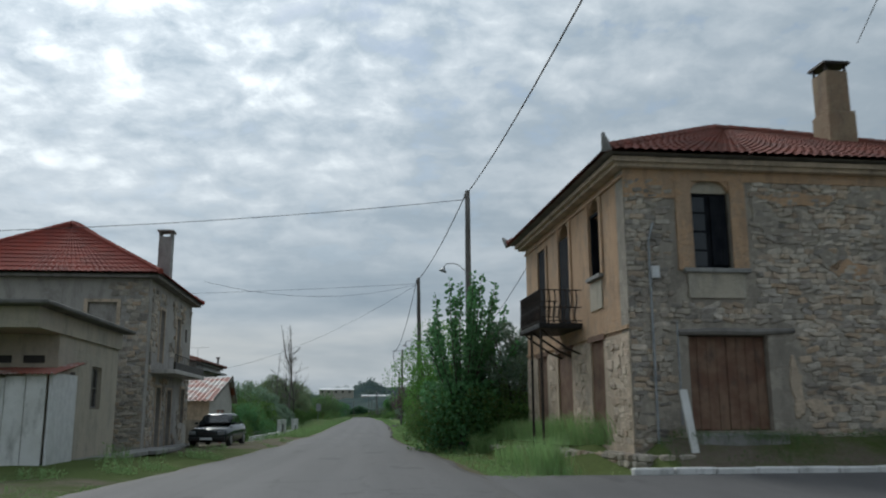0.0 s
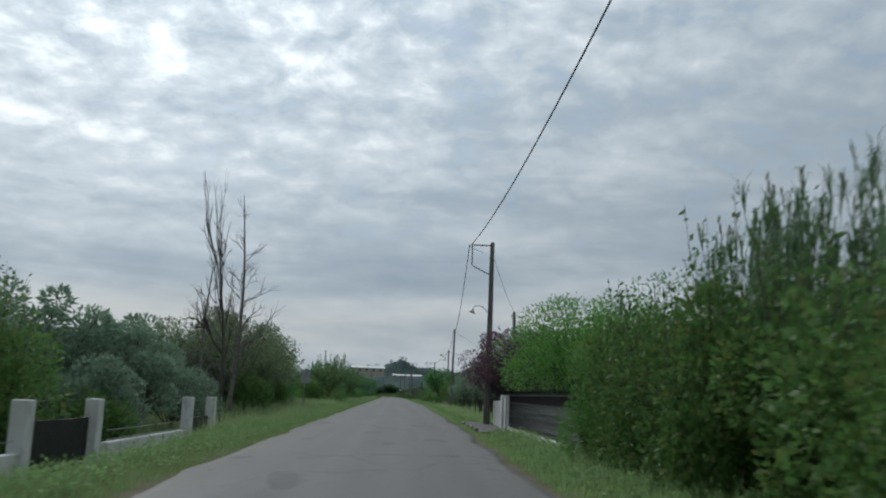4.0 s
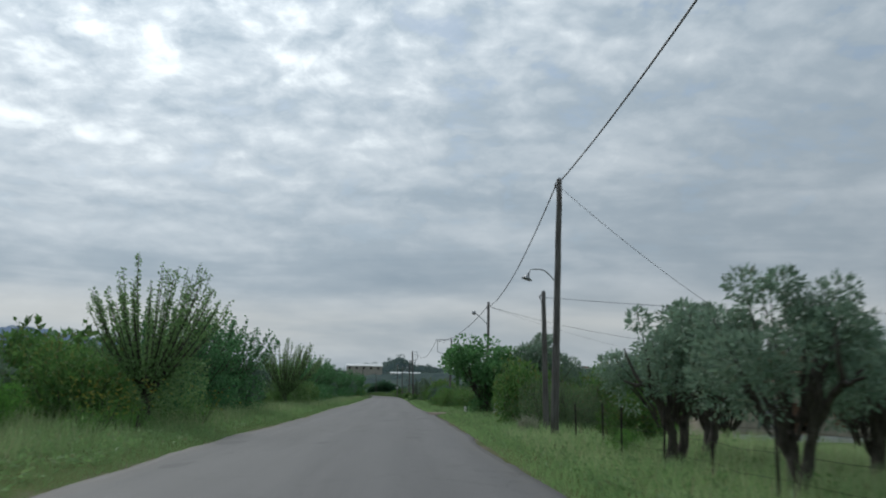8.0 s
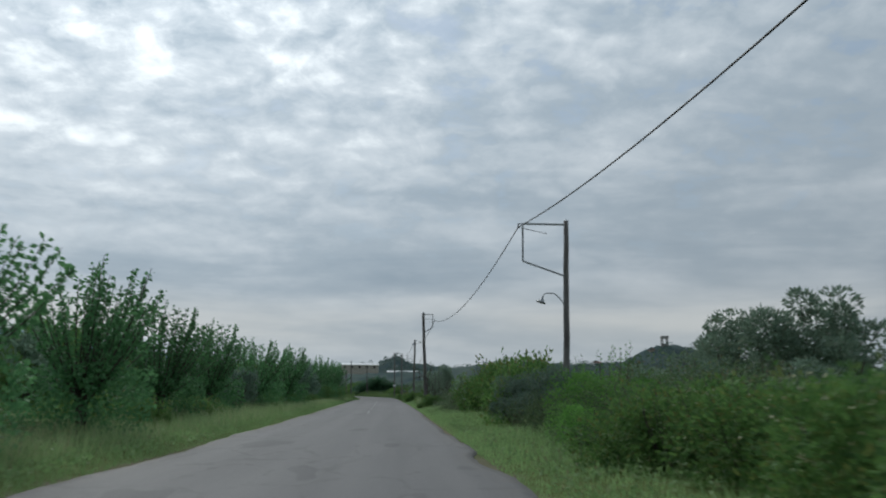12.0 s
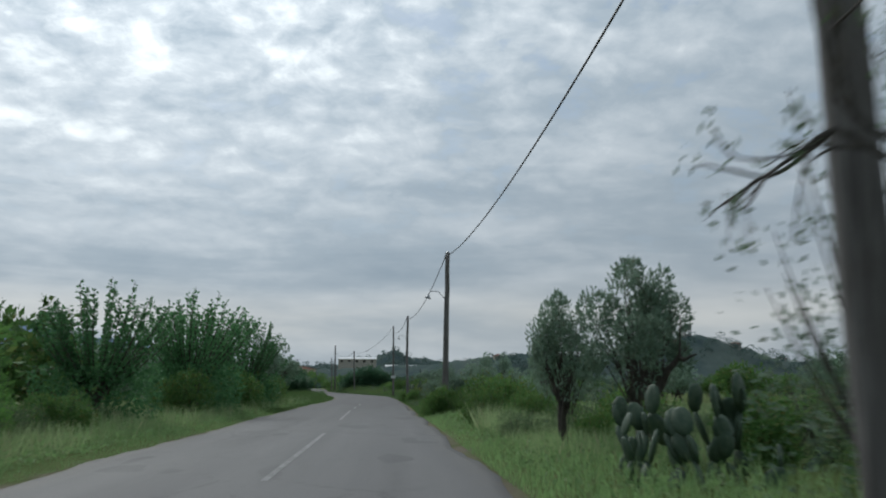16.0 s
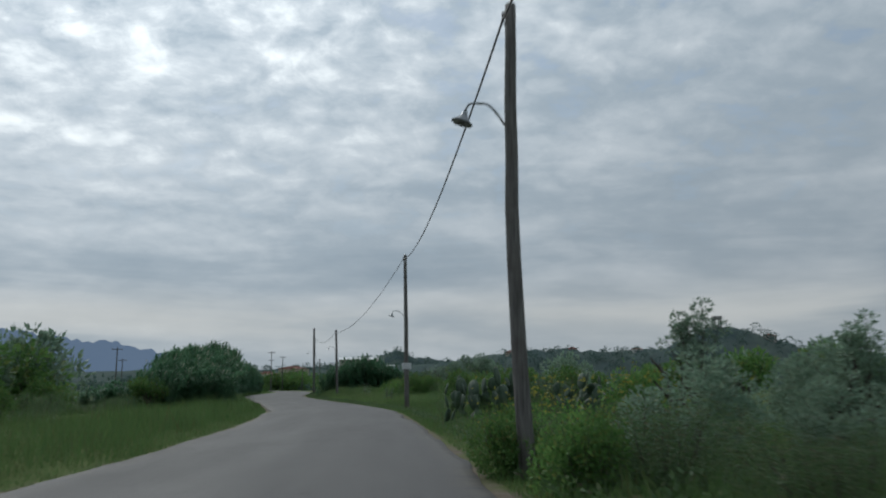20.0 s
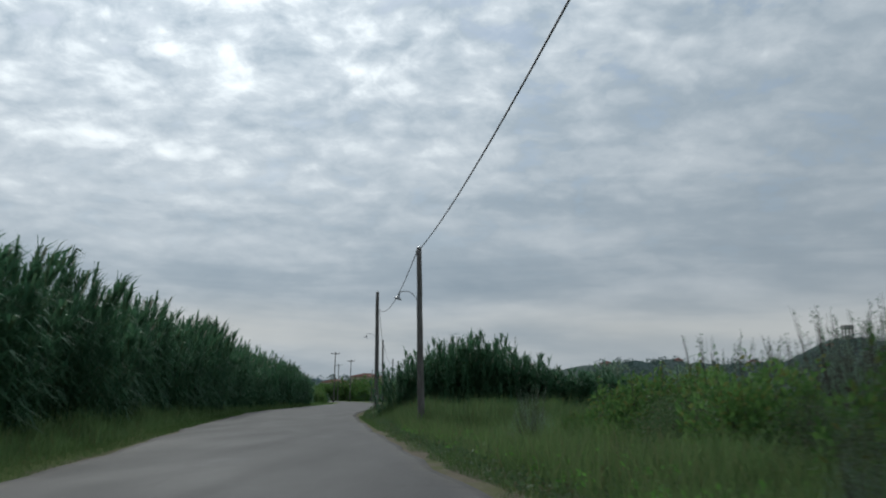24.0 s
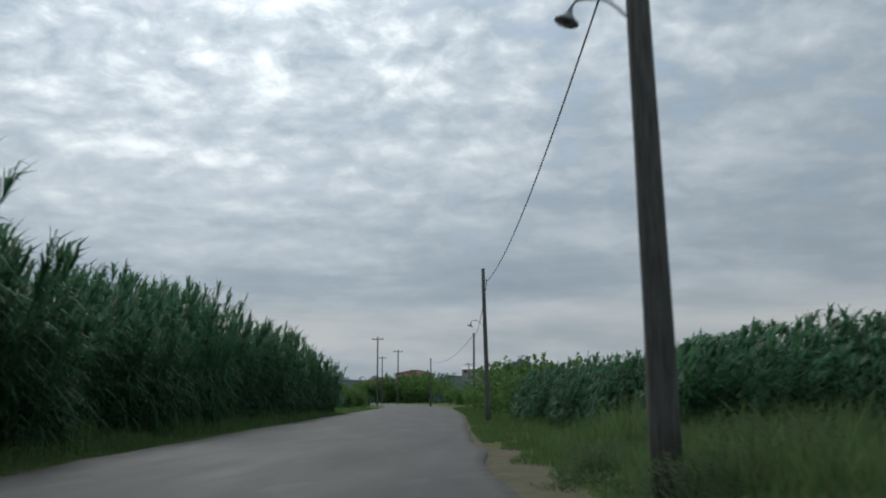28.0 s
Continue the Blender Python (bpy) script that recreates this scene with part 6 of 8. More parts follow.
def cards(centres, along, length, width, rng, lobed=False):
    """Leaves as pointed blades: a root, two shoulders, a tip."""
    n = len(centres)
    along = unit(along)
    across = unit(np.cross(along, unit(rng.normal(0, 1, (n, 3)))))
    lift = np.cross(across, along)
    length = np.broadcast_to(np.asarray(length, float), (n,))[:, None]
    width = np.broadcast_to(np.asarray(width, float), (n,))[:, None]
    if lobed:
        pts = [(0.0, 0.0), (-0.48, 0.14), (-0.40, 0.40), (-0.58, 0.66), (-0.28, 0.70), (0.0, 1.0), (0.28, 0.70), (0.58, 0.66), (0.40, 0.40), (0.48, 0.14)]
    else:
        pts = [(0.0, 0.0), (-0.5, 0.45), (0.0, 1.0), (0.5, 0.45)]
    v = np.stack([centres + along * length * b + across * width * a + lift * width * (0.18 * abs(a)) for a, b in pts], 1)
    k = len(pts)
    return v.reshape(-1, 3), np.full(n, k), np.arange(n * k)


def leaf_mesh(name, sets, mat):
    v, s, l, base = [], [], [], 0
    for a, b, c in sets:
        v.append(a), s.append(b), l.append(c + base)
        base += len(a)
    me = raw_mesh(name, np.concatenate(v), np.concatenate(s), np.concatenate(l))
    me.materials.append(mat)
    return me


def grow(rng, start, heading, length, radius, levels, split, spread, bend=0.25, up=0.15, shrink=0.68):
    """Branches as (path, radii); also the tips."""
    out, tips = [], []

    def go(p, d, length, radius, level):
        n = 6
        pts = [p]
        for _ in range(n):
            d = unit(d + rng.normal(0, bend, 3) / n * 2 + np.array([0, 0, up]) / n)
            p = p + d * length / n
            pts.append(p)
        out.append((np.array(pts), np.linspace(radius, radius * (0.55 if level else 0.3), n + 1), level))
        if level == 0:
            tips.append((p, d))
            return
        for k in range(split):
            q = pts[-1] if k < 2 else pts[rng.randint(2, n)]
            go(q, unit(d + rng.normal(0, spread, 3)), length * shrink * rng.uniform(0.75, 1.2), radius * 0.58, level - 1)

    go(np.array(start, float), unit(np.array(heading, float)), length, radius, levels)
    return out, tips


def wood_mesh(branches, name="trunk", sides=(4, 5, 6, 8), bark="bark"):
    s = Shape()
    for path, radii, level in branches:
        s.tube(path, radii, sides[min(level, 3)], caps=False)
    me = s.mesh(name, True)
    me.materials.append(M[bark])
    return me


def olive(seed, height=4.2, spread=1.9, leaves=7600, leaf="olive_leaf", name="olive_tree", label="grey-green olive tree with a gnarled trunk", size=0.15, stem=None, category="tree", clumps=34, lobed=False):
    rng = np.random.RandomState(seed)
    stem = stem or height * 0.2
    wood = []
    for k in range(rng.randint(1, 3)):
        b, _ = grow(rng, (rng.normal(0, 0.08), rng.normal(0, 0.08), -0.1), (rng.normal(0, 0.25), rng.normal(0, 0.25), 1), stem + 0.2, 0.16 * height / 4, 2, 3, 0.38, 0.45, 0.35, 0.72)
        wood += b
    c = np.zeros((clumps, 3))
    for i in range(clumps):
        a, r = rng.uniform(0, 2 * math.pi), spread * math.sqrt(rng.uniform(0.02, 1.0))
        zt = stem + (height - stem) * (0.18 + 0.72 * rng.uniform(0, 1) * math.sqrt(max(0.05, 1 - (r / spread) ** 2 * 0.8)))
        c[i] = (r * math.cos(a) * 0.85, r * math.sin(a) * 0.85, zt)
    for i in range(clumps):
        side = c[i] * [0.25, 0.25, 0] + [rng.normal(0, 0.05), rng.normal(0, 0.05), stem * rng.uniform(0.75, 1.1)]
        t = np.linspace(0, 1, 6)[:, None]
        end = c[i] * [1.1, 1.1, 1.0] + [0, 0, 0.3 * spread / 1.9]
        path = (1 - t) ** 2 * side + 2 * t * (1 - t) * (side * [1, 1, 0.4] + end * [0.4, 0.4, 0.6]) + t ** 2 * end
        wood.append((path, np.linspace(0.028, 0.006, 6) * height / 4, 0))
    pick = rng.randint(0, clumps, leaves)
    rad = rng.uniform(0.35, 0.75, clumps)[pick] * spread / 1.9
    d = unit(rng.normal(0, 1, (leaves, 3)))
    pos = c[pick] + d * (rad * rng.uniform(0.35, 1.0, leaves) ** 0.5)[:, None] * [1, 1, 0.8]
    heading = d + [0, 0, 0.35] + rng.normal(0, 0.5, (leaves, 3))
    ob = thing(name, Matrix(), label, category)
    part("trunk", wood_mesh(wood), M["bark"], ob)
    part("crown", leaf_mesh("crown", [cards(pos, heading, rng.uniform(0.7, 1.3, leaves) * size * 1.15, size * (0.95 if lobed else 0.46), rng, lobed)], M[leaf]), M[leaf], ob)
    return ob


def shoots(seed, height=4.4, spread=2.25, count=42, leaf="mulberry_leaf", per=105, name="mulberry_tree", label="pollarded mulberry tree with long upright leafy shoots", size=0.15, bare=False):
    """A short trunk and a fan of long straight rods set with leaves."""
    rng = np.random.RandomState(seed)
    height *= 1.27
    stem = height * 0.22
    wood = [(np.array([(0, 0, -0.1), (0.02, 0.01, stem * 0.5), (rng.normal(0, 0.06), rng.normal(0, 0.06), stem)]), np.array([0.19, 0.15, 0.17]), 3)]
    pos, heads = [], []
    for k in range(count):
        a = rng.uniform(0, 2 * math.pi)
        r = math.sqrt(rng.uniform(0, 1))
        end = np.array([spread * r * math.cos(a), spread * r * math.sin(a), stem + (height - stem) * (1 - 0.42 * r ** 2) * rng.uniform(0.75, 1.05)])
        end[0] += 0.16 * spread * end[2] / height
        root = np.array([0.12 * math.cos(a), 0.12 * math.sin(a), stem * rng.uniform(0.8, 1.0)])
        mid = root * 0.45 + end * 0.55 + np.array([math.cos(a), math.sin(a), 0]) * 0.2 * spread * r
        t = np.linspace(0, 1, 7)[:, None]
        path = (1 - t) ** 2 * root + 2 * t * (1 - t) * mid + t ** 2 * end
        wood.append((path, np.linspace(0.035, 0.008, 7), 0))
        tt = rng.uniform(0.12, 1.0, per)[:, None]
        p = (1 - tt) ** 2 * root + 2 * tt * (1 - tt) * mid + tt ** 2 * end
        o = rng.normal(0, 1, (per, 3))
        pos.append(p + unit(o) * rng.uniform(0.02, 0.065, (per, 1)))
        heads.append(unit(o) + [0, 0, 0.1])
    extra = per * count // 2
    if not bare:
        a, r = rng.uniform(0, 2 * math.pi, extra), spread * 0.8 * np.sqrt(rng.uniform(0, 1, extra))
        pos.append(np.stack([r * np.cos(a), r * np.sin(a), stem * 1.75 * rng.uniform(0.02, 1.0, extra) ** 0.8], 1))
        heads.append(rng.normal(0, 1, (extra, 3)))
    pos, heads = np.concatenate(pos), np.concatenate(heads)
    ob = thing(name, Matrix(), label, "tree")
    part("trunk", wood_mesh(wood), M["bark"], ob)
    part("crown", leaf_mesh("crown", [cards(pos, heads, rng.uniform(0.7, 1.25, len(pos)) * size, size * 0.75, rng)], M[leaf]), M[leaf], ob)
    return ob


def shrub(seed, height=1.8, spread=1.5, leaves=4200, leaf="hedge_leaf", name="shrub", label="dense green roadside shrub", size=0.13, twigs=18, lobed=False, ragged=0.25, category="shrub"):
    """A leafy heap with an uneven outline, stems inside and stray twigs outside."""
    rng = np.random.RandomState(seed)
    k = 16
    c = np.stack([rng.uniform(-0.75, 0.75, k) * spread, rng.uniform(-0.75, 0.75, k) * spread, height * rng.uniform(0.12, 0.72, k)], 1)
    r = rng.uniform(0.32, 0.55, k) * min(spread, height)
    pick = rng.randint(0, k, leaves)
    d = unit(rng.normal(0, 1, (leaves, 3)))
    pos = c[pick] + d * (r[pick] * rng.uniform(0.55, 1.0, leaves) ** 0.6)[:, None]
    pos[:, 2] = np.where(pos[:, 2] < 0.02, rng.uniform(0.02, 0.3, leaves), pos[:, 2])
    heads = d + rng.normal(0, 0.6, (leaves, 3)) + [0, 0, 0.2]
    wood = []
    for j in range(twigs):
        a = rng.uniform(0, 2 * math.pi)
        end = np.array([math.cos(a) * spread * rng.uniform(0.2, 1.0), math.sin(a) * spread * rng.uniform(0.2, 1.0), height * rng.uniform(0.75, 1.0 + ragged)])
        root = np.array([math.cos(a) * 0.2, math.sin(a) * 0.2, 0.0])
        t = np.linspace(0, 1, 6)[:, None]
        path = root + (end - root) * t + np.array([math.cos(a), math.sin(a), 0]) * 0.15 * np.sin(t * math.pi)
        wood.append((path, np.linspace(0.02, 0.004, 6), 0))
        m = 26
        tt = rng.uniform(0.45, 1.0, m)[:, None]
        pos = np.concatenate([pos, root + (end - root) * tt + rng.normal(0, 0.035, (m, 3))])
        heads = np.concatenate([heads, rng.normal(0, 1, (m, 3)) + [0, 0, 0.5]])
    ob = thing(name, Matrix(), label, category)
    part("branchwork", wood_mesh(wood, "branchwork"), M["bark"], ob)["kind"] = "stuff"
    part("foliage", leaf_mesh("foliage", [cards(pos, heads, rng.uniform(0.7, 1.3, len(pos)) * size, size * (0.95 if lobed else 0.55), rng, lobed)], M[leaf]), M[leaf], ob)
    return ob


def bare_tree(seed, height=9.0, name="bare_tree", label="tall bare tree with fine upright twigs", levels=4, buds=0, leaf="rust_leaf", spread=0.38, thick=0.016):
    rng = np.random.RandomState(seed)
    wood, tips = grow(rng, (0, 0, -0.1), (0, 0, 1), height * 0.36, thick * height, levels, 4, spread, 0.3, 0.45, 0.66)
    ob = thing(name, Matrix(), label, "tree")
    part("trunk", wood_mesh([b for b in wood if b[2] >= levels - 1]), M["bark"], ob)
    part("twig_mass", wood_mesh([b for b in wood if b[2] < levels - 1], "twig_mass"), M["bark"], ob, "fine grey-brown twigs")["kind"] = "stuff"
    if buds:
        p = np.concatenate([t + rng.normal(0, 0.16, (buds, 3)) for t, _ in tips])
        part("crown", leaf_mesh("crown", [cards(p, rng.normal(0, 1, p.shape), 0.065, 0.036, rng)], M[leaf]), M[leaf], ob)
    return ob


def leader_tree(seed=86, height=12.6, wide=2.6):
    """A bare tree with one straight stem and rising side limbs, all twigs."""
    rng = np.random.RandomState(seed)
    t = np.linspace(0, 1, 12)
    stem = np.stack([0.25 * np.sin(t * 4.0), 0.2 * np.sin(t * 5.0 + 1), height * t - 0.1], 1)
    limbs, twigs = [(stem, np.linspace(0.15, 0.02, 12), 3)], []
    for k in range(30):
        f = rng.uniform(0.16, 0.94)
        a = rng.uniform(0, 2 * math.pi)
        root = [float(np.interp(f, t, stem[:, i])) for i in range(3)]
        length = wide * (1.06 - f) ** 0.7 * rng.uniform(0.45, 0.75)
        b, _ = grow(rng, root, (math.cos(a), math.sin(a), rng.uniform(0.5, 1.1)), length, 0.045 * (1.15 - f), 2, 4, 0.34, 0.3, 0.3, 0.7)
        limbs += [q for q in b if q[2] == 2]
        twigs += [q for q in b if q[2] < 2]
    ob = thing("bare_tree", Matrix(), "tall bare grey tree with a straight stem and rising limbs", "tree")
    part("trunk", wood_mesh(limbs, bark="bark_grey"), M["bark_grey"], ob)
    part("twig_mass", wood_mesh(twigs, "twig_mass", bark="bark_grey"), M["bark_grey"], ob, "fine pale grey twigs")["kind"] = "stuff"
    return ob


def side_tree(seed=81):
    """A thin trunk that throws one long twiggy limb out to a side."""
    rng = np.random.RandomState(seed)
    trunk = np.array([(0, 0, -0.1), (0.03, 0.0, 0.9), (-0.02, 0.02, 1.8), (0.0, 0.0, 2.75)])
    limbs, twigs, tips = [(trunk, np.array([0.085, 0.075, 0.065, 0.055]), 3)], [], []
    for start, heading, length in (((0, 0, 2.7), (-1.0, 0.1, 0.42), 1.1), ((0, 0, 2.6), (-1.0, -0.1, 0.12), 1.0), ((0, 0, 2.75), (0.3, 0.3, 0.8), 0.7), ((0, 0, 1.9), (-0.55, 0.2, 0.8), 0.8)):
        b, t = grow(rng, start, heading, length, 0.036, 3, 3, 0.40, 0.35, 0.10, 0.66)
        limbs += [q for q in b if q[2] >= 2]
        twigs += [q for q in b if q[2] < 2]
        tips += t
    ob = thing("bare_tree", Matrix(), "crooked roadside tree with a twiggy limb and a few dry leaves", "tree")
    part("trunk", wood_mesh(limbs), M["bark"], ob)
    part("twig_mass", wood_mesh(twigs, "twig_mass"), M["bark"], ob, "fine dark twigs")["kind"] = "stuff"
    p = np.concatenate([t + rng.normal(0, 0.05, (5, 3)) for t, _ in tips])
    part("crown", leaf_mesh("crown", [cards(p, rng.normal(0, 1, p.shape), 0.075, 0.03, rng)], M["bramble_leaf"]), M["bramble_leaf"], ob, "sparse dry leaves")
    return ob


def reed_clump(seed, height=4.6, wide=1.7, deep=1.2, count=74, lean_x=0.26, label="dense clump of tall giant reeds with arching blades", fine=1.0, leaf="reed_leaf"):
    rng = np.random.RandomState(seed)
    stems, v, s, l, base = Shape(), [], [], [], 0
    plume_p, plume_d = [], []
    up = np.array([0, 0, 1.0])
    for k in range(count):
        x, y = rng.uniform(-wide, wide), rng.uniform(-deep, deep)
        h = height * rng.uniform(0.5, 1.0) * (1 - 0.2 * (x / wide) ** 2) * (1.06 if k % 9 == 0 else 1.0)
        lean = np.array([rng.normal(lean_x, 0.2), rng.normal(0, 0.2)]) * h * 0.42
        t = np.linspace(0, 1, 6)
        path = np.stack([x + lean[0] * t ** 1.9, y + lean[1] * t ** 1.9, h * t], 1)
        stems.tube(path, np.linspace(0.017, 0.007, 6), 3, caps=False)
        m, tuft = 40, 11
        tt = np.concatenate([rng.beta(1.7, 1.15, m - tuft), rng.uniform(0.93, 1.0, tuft)])
        root = np.stack([np.interp(tt, t, path[:, i]) for i in range(3)], 1)
        a = rng.uniform(0, 2 * math.pi, m)
        out = np.stack([np.cos(a) + 1.4 * lean_x, np.sin(a), np.zeros(m)], 1)
        top = (tt > 0.92)[:, None]
        ln = (rng.uniform(0.45, 0.85, m) * (1.08 - 0.36 * tt))[:, None] * (0.35 + 0.65 * fine)
        lift = np.where(top, rng.uniform(0.5, 0.95, m)[:, None], rng.uniform(0.2, 0.6, m)[:, None])
        droop = np.where(top, rng.uniform(-0.45, 0.3, m)[:, None], rng.uniform(0.0, 0.8, m)[:, None])
        p1 = root + out * ln * np.where(top, 0.25, 0.42) + up * ln * lift
        p2 = root + out * ln * np.where(top, 0.6, 0.95) + up * ln * (lift - droop)
        across = np.cross(out, up) * rng.uniform(0.017, 0.032, m)[:, None] * fine
        v.append(np.stack([root - across * 0.6, root + across * 0.6, p1 + across, p1 - across, p2], 1).reshape(-1, 3))
        for i in range(m):
            o = base + i * 5
            s += [4, 3]
            l += [o, o + 1, o + 2, o + 3, o + 3, o + 2, o + 4]
        base += m * 5
        if k % 13 == 0:
            # a bare flowering stem that stands over the blades
            foot, rise = path[-1], np.array([lean[0] * 0.3, lean[1] * 0.3, rng.uniform(0.4, 0.8)])
            stems.tube(np.stack([foot, foot + rise * 0.5, foot + rise]), np.array([0.007, 0.006, 0.004]), 3, caps=False)
            n = 30
            f = rng.uniform(0.35, 1.0, n)[:, None]
            plume_p.append(foot + rise * f + rng.normal(0, 0.012, (n, 3)))
            plume_d.append(rng.normal(0, 0.22, (n, 3)) + [0.2, 0, 1])
    ob = thing("giant_reed", Matrix(), label, "reeds")
    me = stems.mesh("stalks")
    me.materials.append(M[leaf])
    part("stalk_mass", me, M[leaf], ob)["kind"] = "stuff"
    me = raw_mesh("blades", np.concatenate(v), s, l)
    me.materials.append(M[leaf])
    part("blade_mass", me, M[leaf], ob)["kind"] = "stuff"
    p = np.concatenate(plume_p)
    part("plume_mass", leaf_mesh("plumes", [cards(p, np.concatenate(plume_d), 0.13, 0.022, rng)], M["reed_plume"]), M["reed_plume"], ob, "dry tan seed plumes")["kind"] = "stuff"
    return ob


def prickly_pear(seed, count=34, height=2.2, spread=1.7):
    rng = np.random.RandomState(seed)
    n, m = 10, 5
    v = [(0, 0, 0)] + [(0.5 * math.sin(math.pi * j / m) * math.cos(2 * math.pi * i / n), 0.11 * math.sin(math.pi * j / m) * math.sin(2 * math.pi * i / n), 0.5 - 0.5 * math.cos(math.pi * j / m)) for j in range(1, m) for i in range(n)] + [(0, 0, 1)]
    f = [(0, 1 + (i + 1) % n, 1 + i) for i in range(n)]
    f += [(1 + j * n + i, 1 + j * n + (i + 1) % n, 1 + (j + 1) * n + (i + 1) % n, 1 + (j + 1) * n + i) for j in range(m - 2) for i in range(n)]
    f += [(1 + (m - 2) * n + i, 1 + (m - 2) * n + (i + 1) % n, len(v) - 1) for i in range(n)]
    pad = Shape().put(v, f).mesh("pad", True)
    pad.materials.append(M["cactus"])
    ob = thing("prickly_pear", Matrix(), "dark green prickly pear cactus with stacked flat pads", "cactus")
    tops = [(np.array([rng.uniform(-spread, spread), rng.uniform(-0.8, 0.8), -0.05]), 0) for _ in range(9)]
    for k in range(count):
        p, lvl = tops.pop(rng.randint(0, max(1, len(tops) // 2 + 1)))
        s = rng.uniform(0.30, 0.46)
        e = Euler((rng.normal(0, 0.3), rng.normal(0, 0.4), rng.uniform(0, math.pi)))
        mt = Matrix.Translation(p) @ e.to_matrix().to_4x4() @ Matrix.Diagonal((s * 0.8, s, s * 1.15, 1))
        part("pad", pad, M["cactus"], ob, at=mt)
        tip = np.array(mt @ Vector((0, 0, 0.93)))
        if tip[2] < height:
            tops += [(tip, lvl + 1), (tip + rng.normal(0, 0.04, 3), lvl + 1)]
        else:
            tops += [(np.array([rng.uniform(-spread, spread), rng.uniform(-0.8, 0.8), -0.05]), 0)]
    return ob


used = {}


def plant(kinds, x, y, size=1.0, turn=None, tall=None, label="", sink=0.03, group=""):
    """Sets a kind of plant at a place: the model itself first, copies after."""
    rng = random.Random(int(x * 131 + y * 977))
    name = kinds[rng.randrange(len(kinds))]
    m = place(x, y, float(land(x, y)) - sink, (rng.uniform(-25, 25) if name.startswith("mul") else rng.uniform(0, 360)) if turn is None else turn, size, tall)
    if name not in used:
        used[name] = STOCK[name]()
        used[name].matrix_basis = m
        ob = used[name]
    else:
        model = used[name]
        ob = copy_thing(model, m @ Matrix.Diagonal((1 / model.scale[0], 1 / model.scale[1], 1 / model.scale[2], 1)) if name in RE + UP else m)
    if label:
        ob["label"] = label
    if group:
        ob["group"] = group
    return ob


